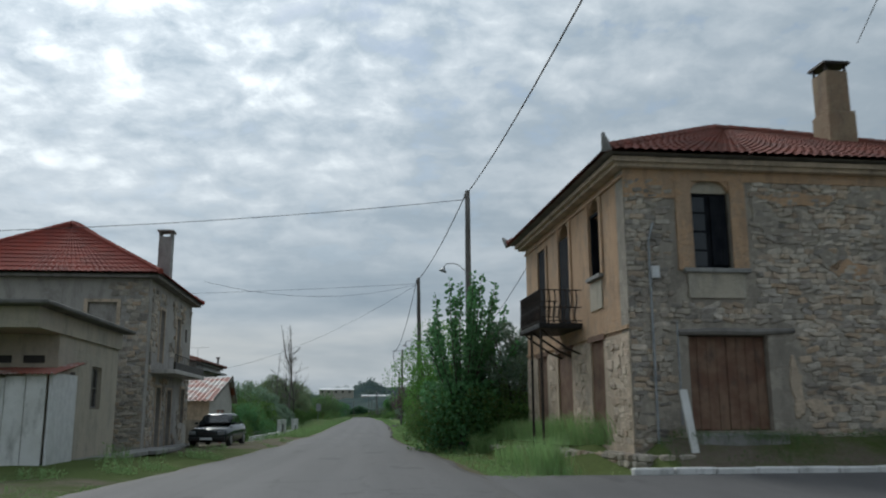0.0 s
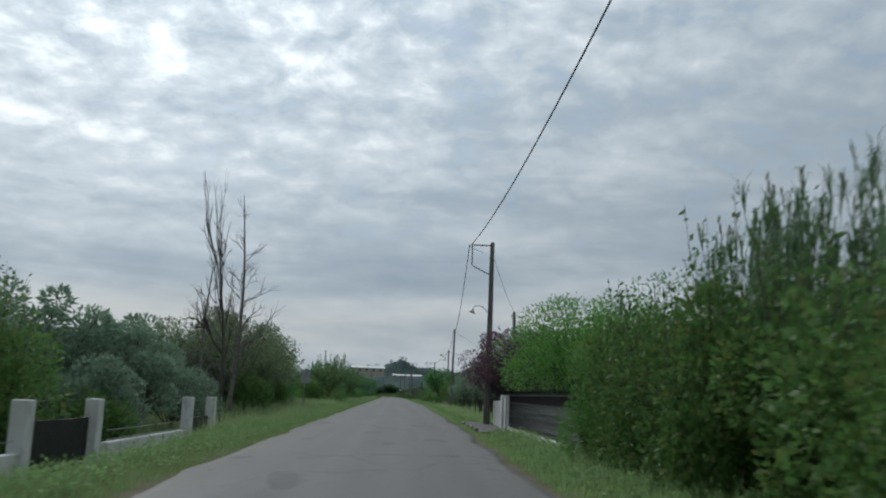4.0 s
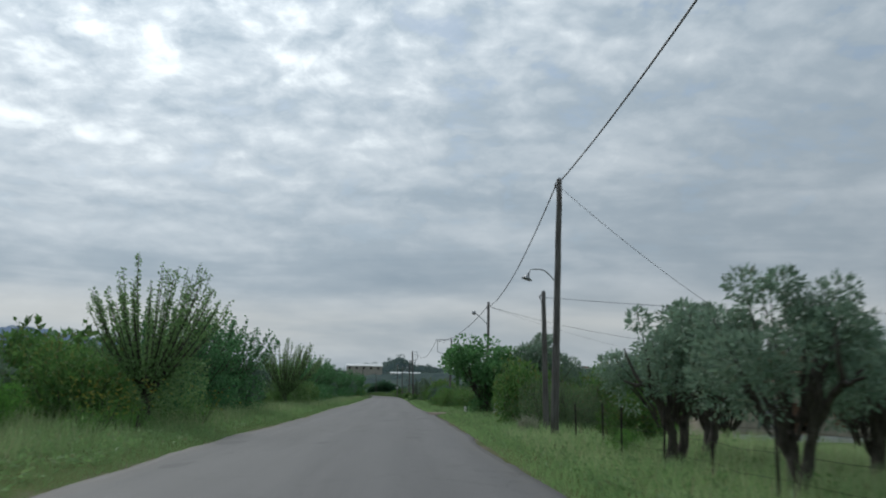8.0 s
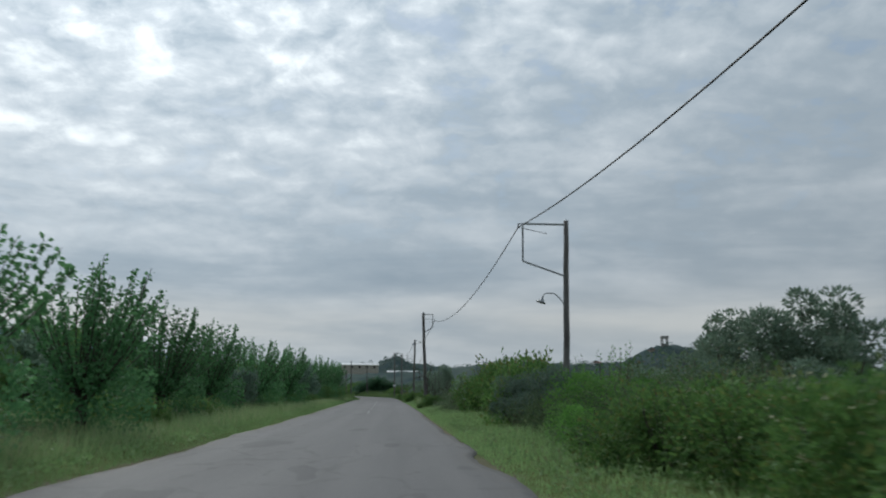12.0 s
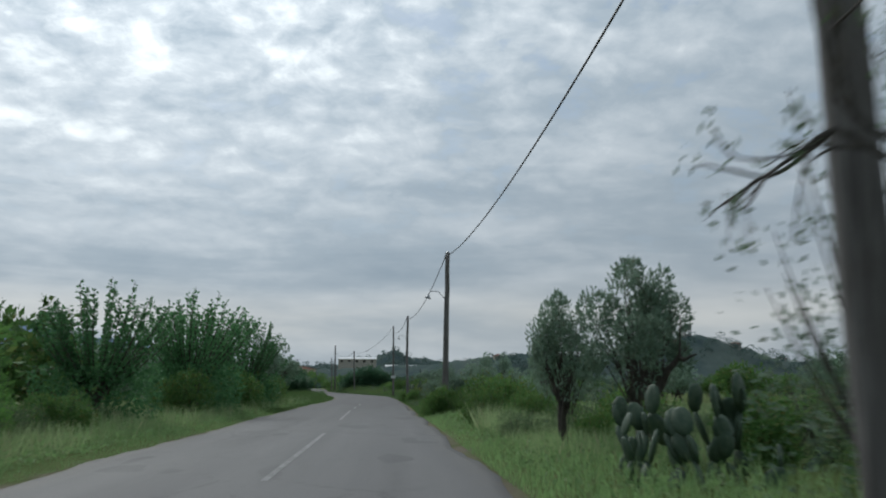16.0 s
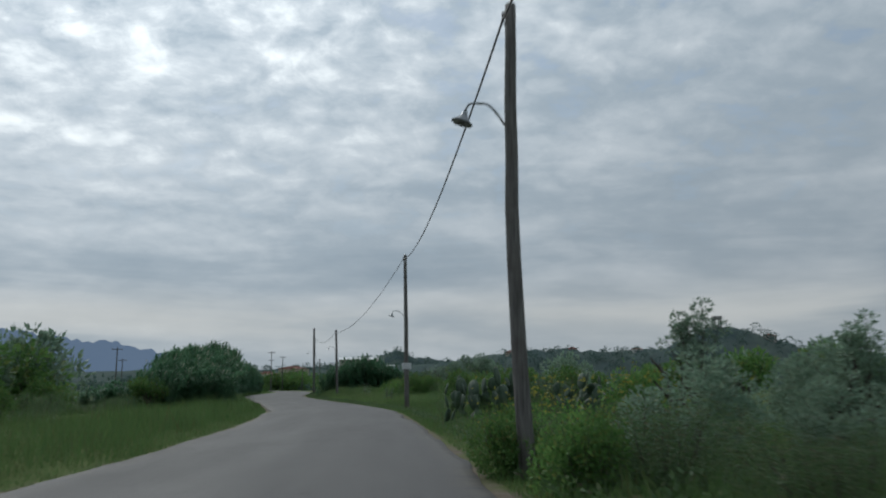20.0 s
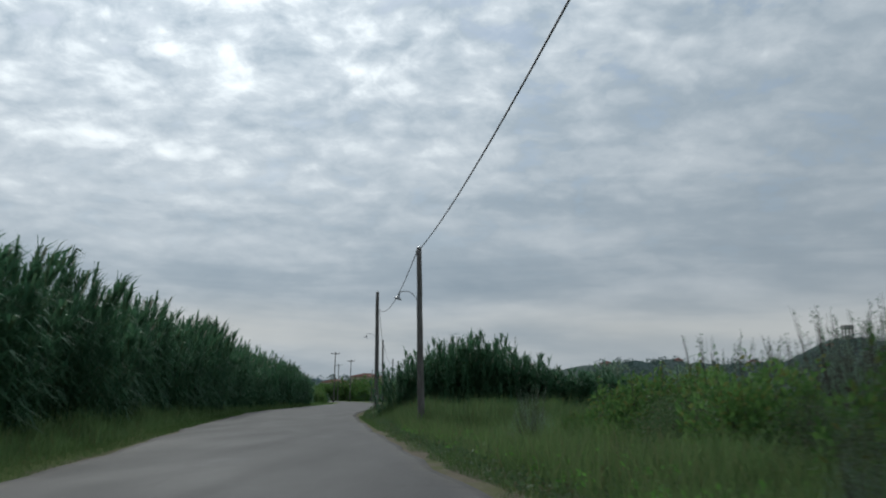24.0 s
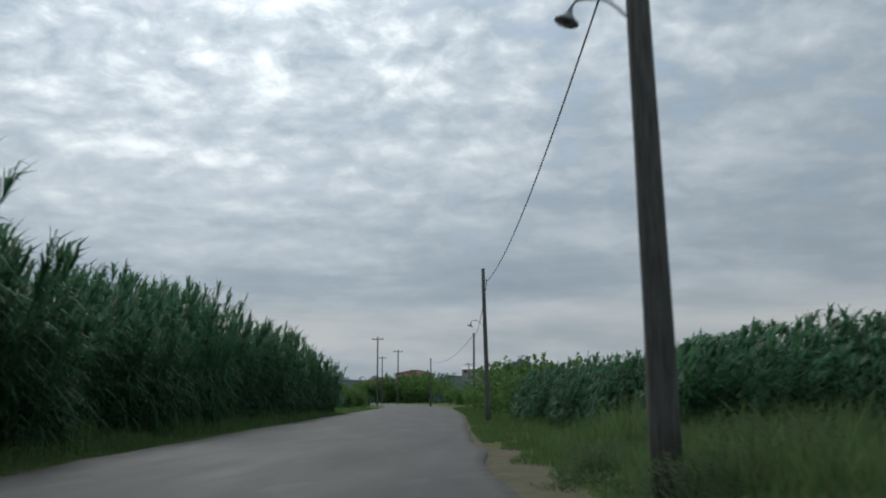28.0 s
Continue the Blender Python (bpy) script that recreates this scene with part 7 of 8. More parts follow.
STOCK = {
    "olive_a": lambda: olive(1), "olive_b": lambda: olive(2, 3.9, 2.1), "olive_c": lambda: olive(3, 4.4, 1.7),
    "olive_slim": lambda: olive(4, 4.1, 0.85, 3400, name="young_olive_tree", label="slim young olive tree with feathery shoots", size=0.105, stem=1.1, clumps=30),
    "olive_v": lambda: olive(8, 4.2, 1.75, 8200, size=0.125, stem=1.2, clumps=40, label="grey-green olive tree with a forked dark trunk"),
    "olive_bush": lambda: olive(9, 2.6, 1.5, 6400, name="wild_olive", label="low bushy wild olive with feathery shoots", size=0.115, stem=0.25, clumps=44, category="shrub"),
    "dark_a": lambda: olive(5, 4.7, 2.3, 12000, "dark_olive_leaf", clumps=46, label="dark broad-crowned olive tree", size=0.13, stem=0.7),
    "mul_a": lambda: shoots(11, 4.2, 2.75, 50), "mul_b": lambda: shoots(12, 4.0, 2.95, 54), "mul_c": lambda: shoots(13, 4.3, 2.6, 48),
    "mul_tall": lambda: shoots(14, 5.0, 1.9, 26, per=190, size=0.16, label="bushy mulberry with tall leafy shoots beside the stone house"),
    "mul_thin": lambda: shoots(15, 4.4, 2.3, 70, per=135, size=0.092, label="thinly leaved tree with upright twigs", name="thin_tree", leaf="spring_leaf"),
    "leafy_a": lambda: olive(16, 5.9, 2.9, 13500, "bright_leaf", "roadside_tree", "fresh green roadside tree with many stems", 0.115, 1.2, clumps=46),
    "hedge_a": lambda: shrub(21, 3.2, 1.7, 6500), "hedge_b": lambda: shrub(22, 3.4, 1.6, 6500), "hedge_c": lambda: shrub(23, 3.0, 1.8, 6500),
    "shrub_a": lambda: shrub(24, 1.8, 1.4, 4200), "shrub_b": lambda: shrub(25, 1.6, 1.5, 4200), "bright": lambda: shrub(26, 2.8, 1.7, 5200, "bright_leaf", label="light green leafy shrub", size=0.10),
    "bramble_a": lambda: shrub(27, 1.4, 1.7, 8400, "bramble_leaf", "bramble_bush", "tangled dull green bramble thicket by the road", 0.074, 26), "bramble_b": lambda: shrub(28, 1.7, 1.6, 8400, "bramble_leaf", "bramble_bush", "tangled dull green bramble thicket by the road", 0.074, 24, ragged=0.22),
    "fig": lambda: shrub(29, 4.6, 2.5, 4600, "fig_leaf", "fig_tree", "spreading fig tree with big lobed leaves", 0.16, 22, True, 0.05, "tree"),
    "plum": lambda: olive(30, 5.6, 2.8, 23000, "plum_leaf", "purple_plum_tree", "dark purple-leaved plum tree", 0.105, 1.5, clumps=64),
    "ash": lambda: olive(31, 5.4, 3.0, 22000, "bright_leaf", "garden_tree", "bright green garden tree overhanging the wall", 0.105, 1.1, clumps=54),
    "rust_a": lambda: olive(32, 6.0, 3.3, 12000, "rust_leaf", "thicket_tree", "dull reddish-green thicket tree", 0.16, 0.6, clumps=48),
    "fig_tall": lambda: olive(36, 4.9, 2.6, 5600, "fig_leaf", "fig_tree", "spreading fig tree with big lobed leaves", 0.15, 1.5, clumps=40, lobed=True),
    "bare_a": lambda: bare_tree(33), "bare_b": lambda: bare_tree(34, 7.5), "bare_bud": lambda: bare_tree(35, 4.2, "budding_tree", "twiggy tree with sparse young leaves", 3, 22, spread=0.6),
    "bare_big": lambda: leader_tree(),
    "round_bush": lambda: shrub(55, 1.9, 1.9, 11000, "mulberry_leaf", "garden_bush", "dense rounded dark green garden bush", 0.10, 6, False, 0.05), "side_tree": lambda: side_tree(),
    "thin_bush": lambda: shrub(54, 2.0, 1.7, 2600, "olive_leaf", "thin_bush", "thin twiggy bush with small pale leaves", 0.06, 60, False, 0.45), "reed_a": lambda: reed_clump(41, lean_x=0.42), "reed_b": lambda: reed_clump(42, lean_x=0.36), "reed_c": lambda: reed_clump(43, lean_x=0.45), "reed_low": lambda: reed_clump(44, 2.9, 1.6, 1.0, 60, 0.1, "clump of lower reeds"), "cane": lambda: reed_clump(47, 4.4, 1.3, 1.2, 120, 0.0, "thicket of fine pale green cane", 0.5, "cane_leaf"), "reed_up": lambda: reed_clump(45, lean_x=0.04), "reed_up_b": lambda: reed_clump(46, lean_x=0.0, count=66),
    "far_olive": lambda: olive(6, 4.2, 2.2, 1500, size=0.34, clumps=26, label="distant grey-green olive tree"), "far_dark": lambda: olive(7, 4.6, 2.4, 1700, "hedge_leaf", "field_tree", "distant dark green field tree", 0.34, 0.8),
    "far_bush": lambda: shrub(37, 2.6, 1.8, 1500, label="distant dull green field bush", size=0.26, twigs=8),
    "mound": lambda: shrub(39, 1.5, 1.8, 5200, "hedge_leaf", "bramble_bush", "rounded light green bramble mound by the road", 0.11, 14, ragged=0.15),
    "pear_a": lambda: prickly_pear(51), "pear_b": lambda: prickly_pear(52, 30, 2.6, 1.4),
    "broom": lambda: shrub(53, 1.2, 1.2, 2600, "bright_leaf", "wild_mustard", "yellow-flowering weeds among the grass", 0.06, 30, False, 0.5),
}
FAR = ["far_olive", "far_dark", "far_bush"]
OL, MU, HE, SH_, BR, RE = ["olive_a", "olive_b", "olive_c"], ["mul_a", "mul_b", "mul_c"], ["hedge_a", "hedge_b", "hedge_c"], ["shrub_a", "shrub_b"], ["bramble_a", "bramble_b"], ["reed_a", "reed_b", "reed_c"]
UP = ["reed_up", "reed_up_b"]

# beside and behind the stone house
plant(["mul_tall"], 3.5, 28.9, 0.97)
for x, y, k in ((3.0, 29.6, 0.75), (4.3, 30.0, 0.85), (3.4, 31.6, 0.95), (4.7, 32.4, 1.0)):
    plant(HE, x, y, k)
plant(["olive_v"], 5.3, 29.8, 1.0, None, 1.12, label="grey-green tree beside the stone house")
plant(HE, 4.9, 28.6, 0.75)
plant(HE, 6.9, 29.6, 0.8), plant(HE, 4.3, 33.2, 0.72), plant(HE, 5.4, 35.2, 0.72), plant(HE, 5.2, 31.4, 0.7), plant(["bramble_b"], 4.0, 35.6, 0.8), plant(SH_, 3.2, 31.2, 0.7), plant(["mul_thin"], 8.2, 31.0, 0.75)
plant(HE, 3.0, 46.3, 0.62, None, 0.72), plant(HE, 3.2, 44.6, 0.66, None, 0.74), plant(HE, 3.0, 42.8, 0.66, None, 0.7), plant(HE, 2.7, 47.2, 0.45, None, 0.52), plant(["bright"], 3.6, 48.6, 0.7)
plant(["leafy_a"], 4.0, 41.0, 0.97), plant(["bare_b"], 4.7, 41.6, 0.72), plant(HE, 3.8, 37.9, 0.82), plant(["bright"], 3.9, 40.2, 1.0), plant(HE, 4.3, 43.6, 0.66)
plant(["bright"], 5.8, 37.6, 0.55), plant(HE, 7.6, 39.5, 0.55), plant(HE, 7.2, 42.5, 0.8), plant(["bright"], 6.4, 35.0, 0.9)
# hedge to the railing
rng = random.Random(3)
for k, y in enumerate(np.arange(45.2, 73.5, 1.9)):
    tall = 0.62 if y < 49 else (0.95 if y < 52 else 1.3)
    plant(HE, 4.5 + rng.uniform(-0.3, 0.4), y, rng.uniform(0.92, 1.1), None, tall * rng.uniform(0.9, 1.08), group="hedge along the road")
    plant(HE + SH_, 6.6 + rng.uniform(-0.4, 0.8), y + 0.8, 1.0, None, tall)
for x, y in ((6.2, 57.5), (6.6, 60.2), (6.0, 62.5), (6.8, 64.5), (6.0, 66.5), (6.3, 69.0)):
    plant(["cane"], x, y, 0.9, None, 1.1 if y > 59 else 1.0)
plant(["bare_b"], 5.1, 57.0, 0.8, None, 1.2), plant(["bare_b"], 6.4, 56.9, 0.75, 130, 1.15), plant(["bare_b"], 8.8, 58.0, 0.7)
plant(["bright"], 3.7, 71.8, 0.85)
# behind the railing
plant(["ash"], 6.4, 84.8, 1.0), plant(["ash"], 7.4, 79.0, 0.95), plant(HE, 5.6, 89.2, 0.62), plant(["bright"], 5.6, 90.6, 0.8), plant(["bright"], 5.8, 88.0, 0.8)
plant(["bright"], 5.2, 82.0, 0.7), plant(["bright"], 5.3, 77.0, 0.8)
plant(["plum"], 4.8, 92.3, 0.86, None, 0.82)
# olive grove with wire fence
for x, y, s in ((5.1, 104.0, 0.85), (5.2, 107.4, 0.8), (4.95, 110.7, 0.76), (9.4, 112.2, 1.42), (5.1, 124.6, 0.7), (4.9, 129.0, 0.7), (7.6, 127.2, 0.62), (6.4, 131.4, 0.75), (9.5, 104, 0.9), (10.8, 115, 0.9), (12.5, 122, 1.0), (14, 109, 1.0), (15.5, 131, 0.95)):
    plant(["olive_v"], x, y, s, group="olive grove")
for i in range(26):
    plant(FAR[:2], 18 + rng.uniform(0, 38), 98 + i * 2.2 + rng.uniform(-3, 3) - (40 if 138 < 98 + i * 2.2 < 0 else 0), rng.uniform(0.8, 1.1), group="olive grove")
fence = thing("wire_fence", Matrix(), "sagging wire fence on thin dark posts", "fence")
wire = {0.35: [], 0.65: [], 0.92: []}
for k in range(17):
    y = 96.5 + k * 2.45
    x = 4.15 + 0.012 * (y - 96) + 0.1 * math.sin(y)
    z = float(land(x, y))
    part("post", Shape().tube([(x, y, z - 0.1), (x + 0.03 * math.sin(y * 3), y, z + 1.05 + 0.08 * math.sin(y * 5))], 0.022, 5), M["iron"], fence)
    for h in wire:
        wire[h] += [(x, y, z + h), (x, y + 1.2, z + h - 0.03)]
for h in wire:
    part("wire", Shape().tube(wire[h], 0.003, 3), M["iron"], fence)
# thicket before the fig tree
for x, y, s in ((5.2, 144, 1.0), (6.8, 146, 1.1), (4.9, 148.5, 1.1), (7.2, 150, 1.2), (5.4, 152.5, 1.2), (8.0, 154, 1.2), (5.0, 156, 1.05), (6.6, 158.0, 1.1), (9.2, 147.5, 1.2)):
    plant(SH_ + BR, x + (0.0 if y < 151 else 0.6), y, s * (1.0 if y < 151 else 0.8), None, 1.2 if y < 151 else 0.42)
plant(["bright"], 10.3, 150.2, 1.1), plant(HE, 6.4, 148.4, 0.76), plant(HE, 8.0, 147.6, 0.84), plant(["bright"], 5.2, 146.2, 0.5), plant(["hedge_b"], 9.4, 157.8, 0.8), plant(["hedge_a"], 11.0, 156.6, 0.8), plant(["bright"], 5.8, 158.6, 0.45), plant(HE, 8.6, 160.5, 0.5)
plant(["bright"], 4.6, 131.5, 0.35), plant(SH_, 5.6, 134.5, 0.6), plant(SH_, 11.5, 151.5, 0.9)
plant(["fig_tall"], 4.75, 162.4, 1.0, 20, 0.95), plant(["fig_tall"], 6.6, 162.0, 0.85, 140), plant(["fig"], 5.4, 162.0, 0.55, 20), plant(["olive_a"], 7.8, 161.2, 1.2, None, 1.25)
for x, y, s in ((10.4, 160.5, 0.8), (12.8, 161.5, 0.85), (15.2, 160.0, 0.85)):
    plant(OL, x, y, s)
for x, y in ((12, 163), (14, 150), (12, 176), (16, 182), (20, 150), (22, 172), (27, 180)):
    plant(OL, x, y, 0.95)
stele = thing("concrete_stub", pose(5.4, 160.2, float(land(5.4, 160.2)), 0, 3, 8), "broken pale concrete wall stub among weeds", "wall stub")
part("block", Shape().box(-0.35, -0.12, -0.1, 0.33, 0.12, 0.92, 0.04), M["block"], stele)
post_w = thing("boundary_post", pose(3.75, 162.8, float(land(3.75, 162.8)), 2, -3, 0), "short whitewashed boundary post by the lane", "post")
part("shaft", Shape().box(-0.11, -0.11, -0.1, 0.11, 0.11, 0.52, 0.03), M["whitewash"], post_w)
# bramble mound past the lane
for i in range(30):
    y = 173 + i * 0.95
    plant(BR if y > 190 else ["mound"], 4.6 + rng.uniform(-0.5, 1.0) + (1.0 if y < 176 else 0), y, rng.uniform(0.8, 1.05), None, rng.uniform(0.85, 1.0))
    if i % 2:
        plant(BR if y > 190 else ["mound"], 7.5 + rng.uniform(-1, 3.5), y, rng.uniform(0.9, 1.15), None, rng.uniform(0.6, 0.8))
for x, y, s in ((9.5, 187, 0.8), (11, 191, 0.85), (9.8, 195, 0.85), (12, 199, 1.1), (10, 203, 1.0), (12.5, 207, 1.1), (10.5, 211, 1.0), (13, 184, 0.72), (14.5, 189, 0.8), (15.5, 196, 0.85), (16, 204, 1.1), (12.5, 215, 1.0)):
    plant(["dark_a"] + OL, x, y, s * 0.85)
plant(["bright"], 4.5, 194.6, 1.0), plant(["bright"], 3.5, 192.0, 0.6), plant(["bright"], 5.6, 196.4, 1.0)
plant(["dark_a"], 4.2, 200.0, 0.72), plant(["dark_a"], 3.6, 203.5, 0.66), plant(["bramble_b"], 6.8, 198, 1.5), plant(HE, 6.2, 201.5, 0.9), plant(["bramble_b"], 7.5, 194, 1.5)
for i in range(11):
    plant(BR + SH_, 4.4 + rng.uniform(-0.5, 0.8), 205 + i * 1.8, rng.uniform(1.0, 1.35))
    plant(HE, 7.0 + rng.uniform(-0.6, 1.5), 206 + i * 1.8, rng.uniform(0.6, 0.85))
plant(["dark_a"], 5.3, 224.6, 0.85), plant(["dark_a"], 6.6, 227.6, 0.85), plant(OL, 4.3, 222.2, 0.72), plant(["dark_a"], 7.6, 222.5, 0.85)
for i in range(12):
    plant(BR, 3.6 + rng.uniform(-0.4, 0.6), 226.5 + i * 1.25, rng.uniform(0.9, 1.1), None, rng.uniform(0.75, 1.0))
    plant(BR + ["shrub_a"], 5.9 + rng.uniform(-0.6, 1.4), 228 + i * 1.3, rng.uniform(1.0, 1.2), None, rng.uniform(0.95, 1.3))
plant(["side_tree"], 1.76, 239.5, 0.62, 0, 0.86), plant(["thin_bush"], 2.7, 240.6, 0.8, None, 1.15), plant(["bramble_b"], 4.6, 243.0, 1.0), plant(SH_, 1.25, 238.7, 0.42), plant(SH_, 1.95, 238.5, 0.5), plant(BR, 2.4, 239.2, 0.6)
for x, y, s in ((5.4, 249.5, 0.95), (6.8, 250.5, 1.0), (3.2, 253.5, 0.6), (2.0, 255.5, 0.5), (5.4, 253.5, 0.7), (7.5, 253.0, 0.9), (4.6, 256.0, 0.6), (3.2, 261.0, 0.5), (5.0, 255.0, 0.85)):
    plant(SH_ + BR, x, y, s)
plant(["olive_v"], 3.6, 251.0, 0.56, None, 0.84), plant(["olive_v"], 2.5, 252.4, 0.42, None, 0.72), plant(["pear_a"], 3.2, 247.2, 0.95, 10), plant(["pear_b"], 5.0, 247.8, 1.15, 20), plant(SH_, 5.6, 246, 0.8)
for x, y, k in ((1.2, 271.9, 0.58), (0.75, 272.4, 0.5), (0.85, 271.6, 0.5), (1.7, 270.6, 0.62), (2.5, 270.0, 0.75), (3.5, 270.8, 0.8), (4.4, 270.0, 0.85), (2.2, 272.2, 0.8), (3.0, 273.4, 0.8), (4.9, 272.0, 0.9), (1.5, 274.2, 0.6), (0.9, 274.8, 0.5)):
    plant(SH_, x, y, k)
for x, y, k in ((0.45, 303.6, 0.45), (0.95, 304.6, 0.6), (0.2, 304.6, 0.42), (-0.15, 306.3, 0.45), (0.7, 306.4, 0.55), (1.6, 303.0, 0.6)):
    plant(SH_ + BR, x, y, k)
plant(SH_, 2.0, 262.5, 0.55), plant(SH_, 1.9, 264.5, 0.6), plant(SH_, 2.6, 266.0, 0.5), plant(BR, 2.1, 272.5, 0.6), plant(BR, 3.4, 256, 0.6), plant(["broom"], 4.4, 262, 0.7), plant(SH_, 4.4, 274, 0.7)
for x, y, k, s in ((7.9, 282.6, "olive_slim", 1.0), (5.6, 282, "olive_bush", 0.8), (6.1, 287.4, "olive_bush", 1.15), (3.7, 292.2, "dark_a", 0.68), (2.6, 293.4, "olive_bush", 1.35), (5.4, 293.6, "olive_slim", 0.92), (4.6, 292.0, "olive_bush", 1.35), (6.8, 294.8, "dark_a", 0.72), (5.2, 297, "olive_bush", 1.5), (6.6, 293.2, "olive_slim", 0.9), (8.2, 290, "olive_bush", 1.35), (8.9, 284, "olive_bush", 0.95), (10, 278, "olive_bush", 0.9), (4.0, 286.5, "olive_bush", 0.85), (2.9, 296.5, "olive_bush", 0.8), (7.2, 279.5, "olive_bush", 0.75)):
    plant([k], x, y, s)
for i in range(9):
    plant(BR + SH_, 3.0 + rng.uniform(-0.3, 1.2), 276 + i * 2.1, rng.uniform(0.55, 0.85))
plant(BR, 1.3, 303.5, 0.75), plant(BR, 2.0, 301.0, 0.6), plant(["olive_bush"], 2.6, 306.0, 0.85), plant(["olive_slim"], 3.6, 308.6, 0.72), plant(["olive_slim"], 6.3, 307.8, 0.66), plant(["olive_bush"], 4.4, 305.0, 0.7), plant(["dark_a"], 6.0, 304.5, 0.4), plant(BR, 3.2, 304, 0.9), plant(OL, 6.0, 309, 0.75)
for x, y in ((0.9, 308.0), (1.7, 309.3), (2.6, 308.4), (0.9, 310.8), (3.6, 309.6)):
    plant(["broom"], x, y, 0.85)
plant(["pear_a"], 1.2, 322.0, 1.25, 0, 1.35), plant(["pear_b"], 3.6, 323.5, 1.2, 10), plant(["pear_a"], 5.4, 325.0, 1.2, 25), plant(["pear_b"], 1.8, 325.6, 0.9, 70), plant(SH_, 6.6, 322, 0.9), plant(SH_, 2.6, 327.5, 0.9)
for i in range(16):
    plant(BR + SH_, 2.2 + rng.uniform(-0.8, 4.0), 329 + i * 1.9, rng.uniform(0.8, 1.15), None, rng.uniform(0.8, 1.1))
plant(OL, 3.6, 356.5, 0.76), plant(OL, 4.7, 357.6, 0.7), plant(["dark_a"], 8.6, 356, 0.62), plant(["bramble_b"], 1.6, 348.5, 1.15), plant(["bramble_b"], 3.4, 351, 1.2)
for x, y, s in ((2.0, 366, 1.0), (4.0, 367.5, 1.1), (5.8, 366.0, 1.15), (7.6, 369, 1.15), (3.2, 370.5, 1.0), (-1.0, 362, 0.4)):
    plant(["thin_bush"], x, y, s)
for x, y, k, s in ((0.4, 367.5, "bare_bud", 0.6), (1.6, 369.5, "bare_bud", 0.66), (3.2, 371.5, "bare_bud", 0.7), (1.2, 366.2, "thin_bush", 0.95), (-0.6, 368.4, "thin_bush", 0.85), (2.8, 369.8, "bramble_a", 1.1), (4.6, 373.0, "olive_bush", 1.2)):
    plant([k], x, y, s)
for x, y, k in ((0.6, 368.4, 0.8), (0.8, 366.5, 0.8), (2.2, 367.5, 0.9), (3.6, 368.5, 0.95), (5.0, 369.2, 0.95), (1.5, 365.2, 0.75), (6.2, 370.5, 0.95)):
    plant(["thin_bush"], x, y, 1.0, None, k)
for i in range(26):
    k = i / 25
    plant(BR + SH_, -3.2 + 5.2 * k + rng.uniform(-0.5, 1.6), 371 - 21 * k + rng.uniform(-1.5, 1.5), rng.uniform(0.75, 1.0), None, rng.uniform(0.7, 1.0))
for x, y, k in ((3.6, 259.6, 0.55), (4.4, 261.5, 0.62), (5.2, 259.8, 0.6), (4.9, 264.0, 0.6), (6.0, 262.0, 0.66)):
    plant(BR, x, y, k)
# reeds on the right past the meadow
for i in range(15):
    x = -10.3 + i * 1.25
    grown = np.interp(x, [-10.6, -9.8, -8.8, -6.5, -4, -2, 0, 6], [0.6, 0.93, 1.02, 1.1, 0.92, 0.76, 0.66, 0.54])
    plant(UP, x, 400.8 + rng.uniform(-0.6, 0.6) + 0.12 * abs(i - 3), 1.0, 180 + rng.uniform(-30, 30), grown * rng.uniform(0.9, 1.08), group="reeds right of the road")
    plant(UP, x + 0.6, 403.2 + rng.uniform(-0.6, 0.6), 1.0, rng.uniform(-30, 30), grown * rng.uniform(0.9, 1.05), group="reeds right of the road")
for i in range(15):
    y = 404 + i * 1.8
    x = float(np.interp(y, [402, 408, 414, 423, 430], [-9.4, -9.2, -8.5, -6.9, -5.8]))
    for k in range(3):
        plant(UP, x + 2.1 * k + rng.uniform(-0.3, 0.3), y + rng.uniform(-0.5, 0.5), 1.0, 180 + rng.uniform(-30, 30), rng.uniform(0.66, 0.84) * (0.9, 1.0, 0.9)[k], group="reeds right of the road")
for i in range(10):
    plant(["reed_low"] + SH_, 6.5 + i * 3.4, 404 + rng.uniform(-4, 8), 1.0, None, rng.uniform(0.5, 0.7))
for i in range(14):
    y = 424 + i * 2.6
    plant(RE, float(road_right(y)) + 4.6 + rng.uniform(-0.3, 1.2), y, 1.0, rng.uniform(-25, 25), rng.uniform(0.52, 0.68))
    plant(RE, float(road_right(y)) + 8 + rng.uniform(-1, 3), y, 1.0, rng.uniform(-25, 25), rng.uniform(0.62, 0.8))
plant(BR, -14.0, 416.3, 0.5), plant(BR, -13.3, 417.6, 0.66), plant(BR, -12.4, 418.6, 0.7), plant(BR, -11.2, 419.5, 0.7), plant(BR, -14.7, 420.6, 0.42), plant(BR, -13.0, 421.5, 0.6)
for i in range(12):
    y = 384 + rng.uniform(0, 14)
    plant(BR + ["thin_bush"], float(road_right(y)) + rng.uniform(2.0, 5.5), y, rng.uniform(0.25, 0.42))
for i in range(16):
    plant(FAR[1:], -62 + i * 1.6 + rng.uniform(-0.8, 0.8), 642 + rng.uniform(-6, 14), rng.uniform(1.4, 1.9))
for i in range(9):
    plant(BR, -8.5 + i * 1.4, 399.6 + rng.uniform(-1, 0.5), rng.uniform(0.3, 0.5))
for i in range(30):
    plant(BR + SH_, -8.5 + rng.uniform(0, 13), 384 + rng.uniform(0, 18), rng.uniform(0.35, 0.6), None, rng.uniform(0.35, 0.6))
for i in range(34):
    y = 351 + rng.uniform(0, 34)
    plant(BR + SH_ + ["thin_bush"], float(road_right(y)) + 2.4 + rng.uniform(0, 7), y, rng.uniform(0.28, 0.5), None, rng.uniform(0.3, 0.55))
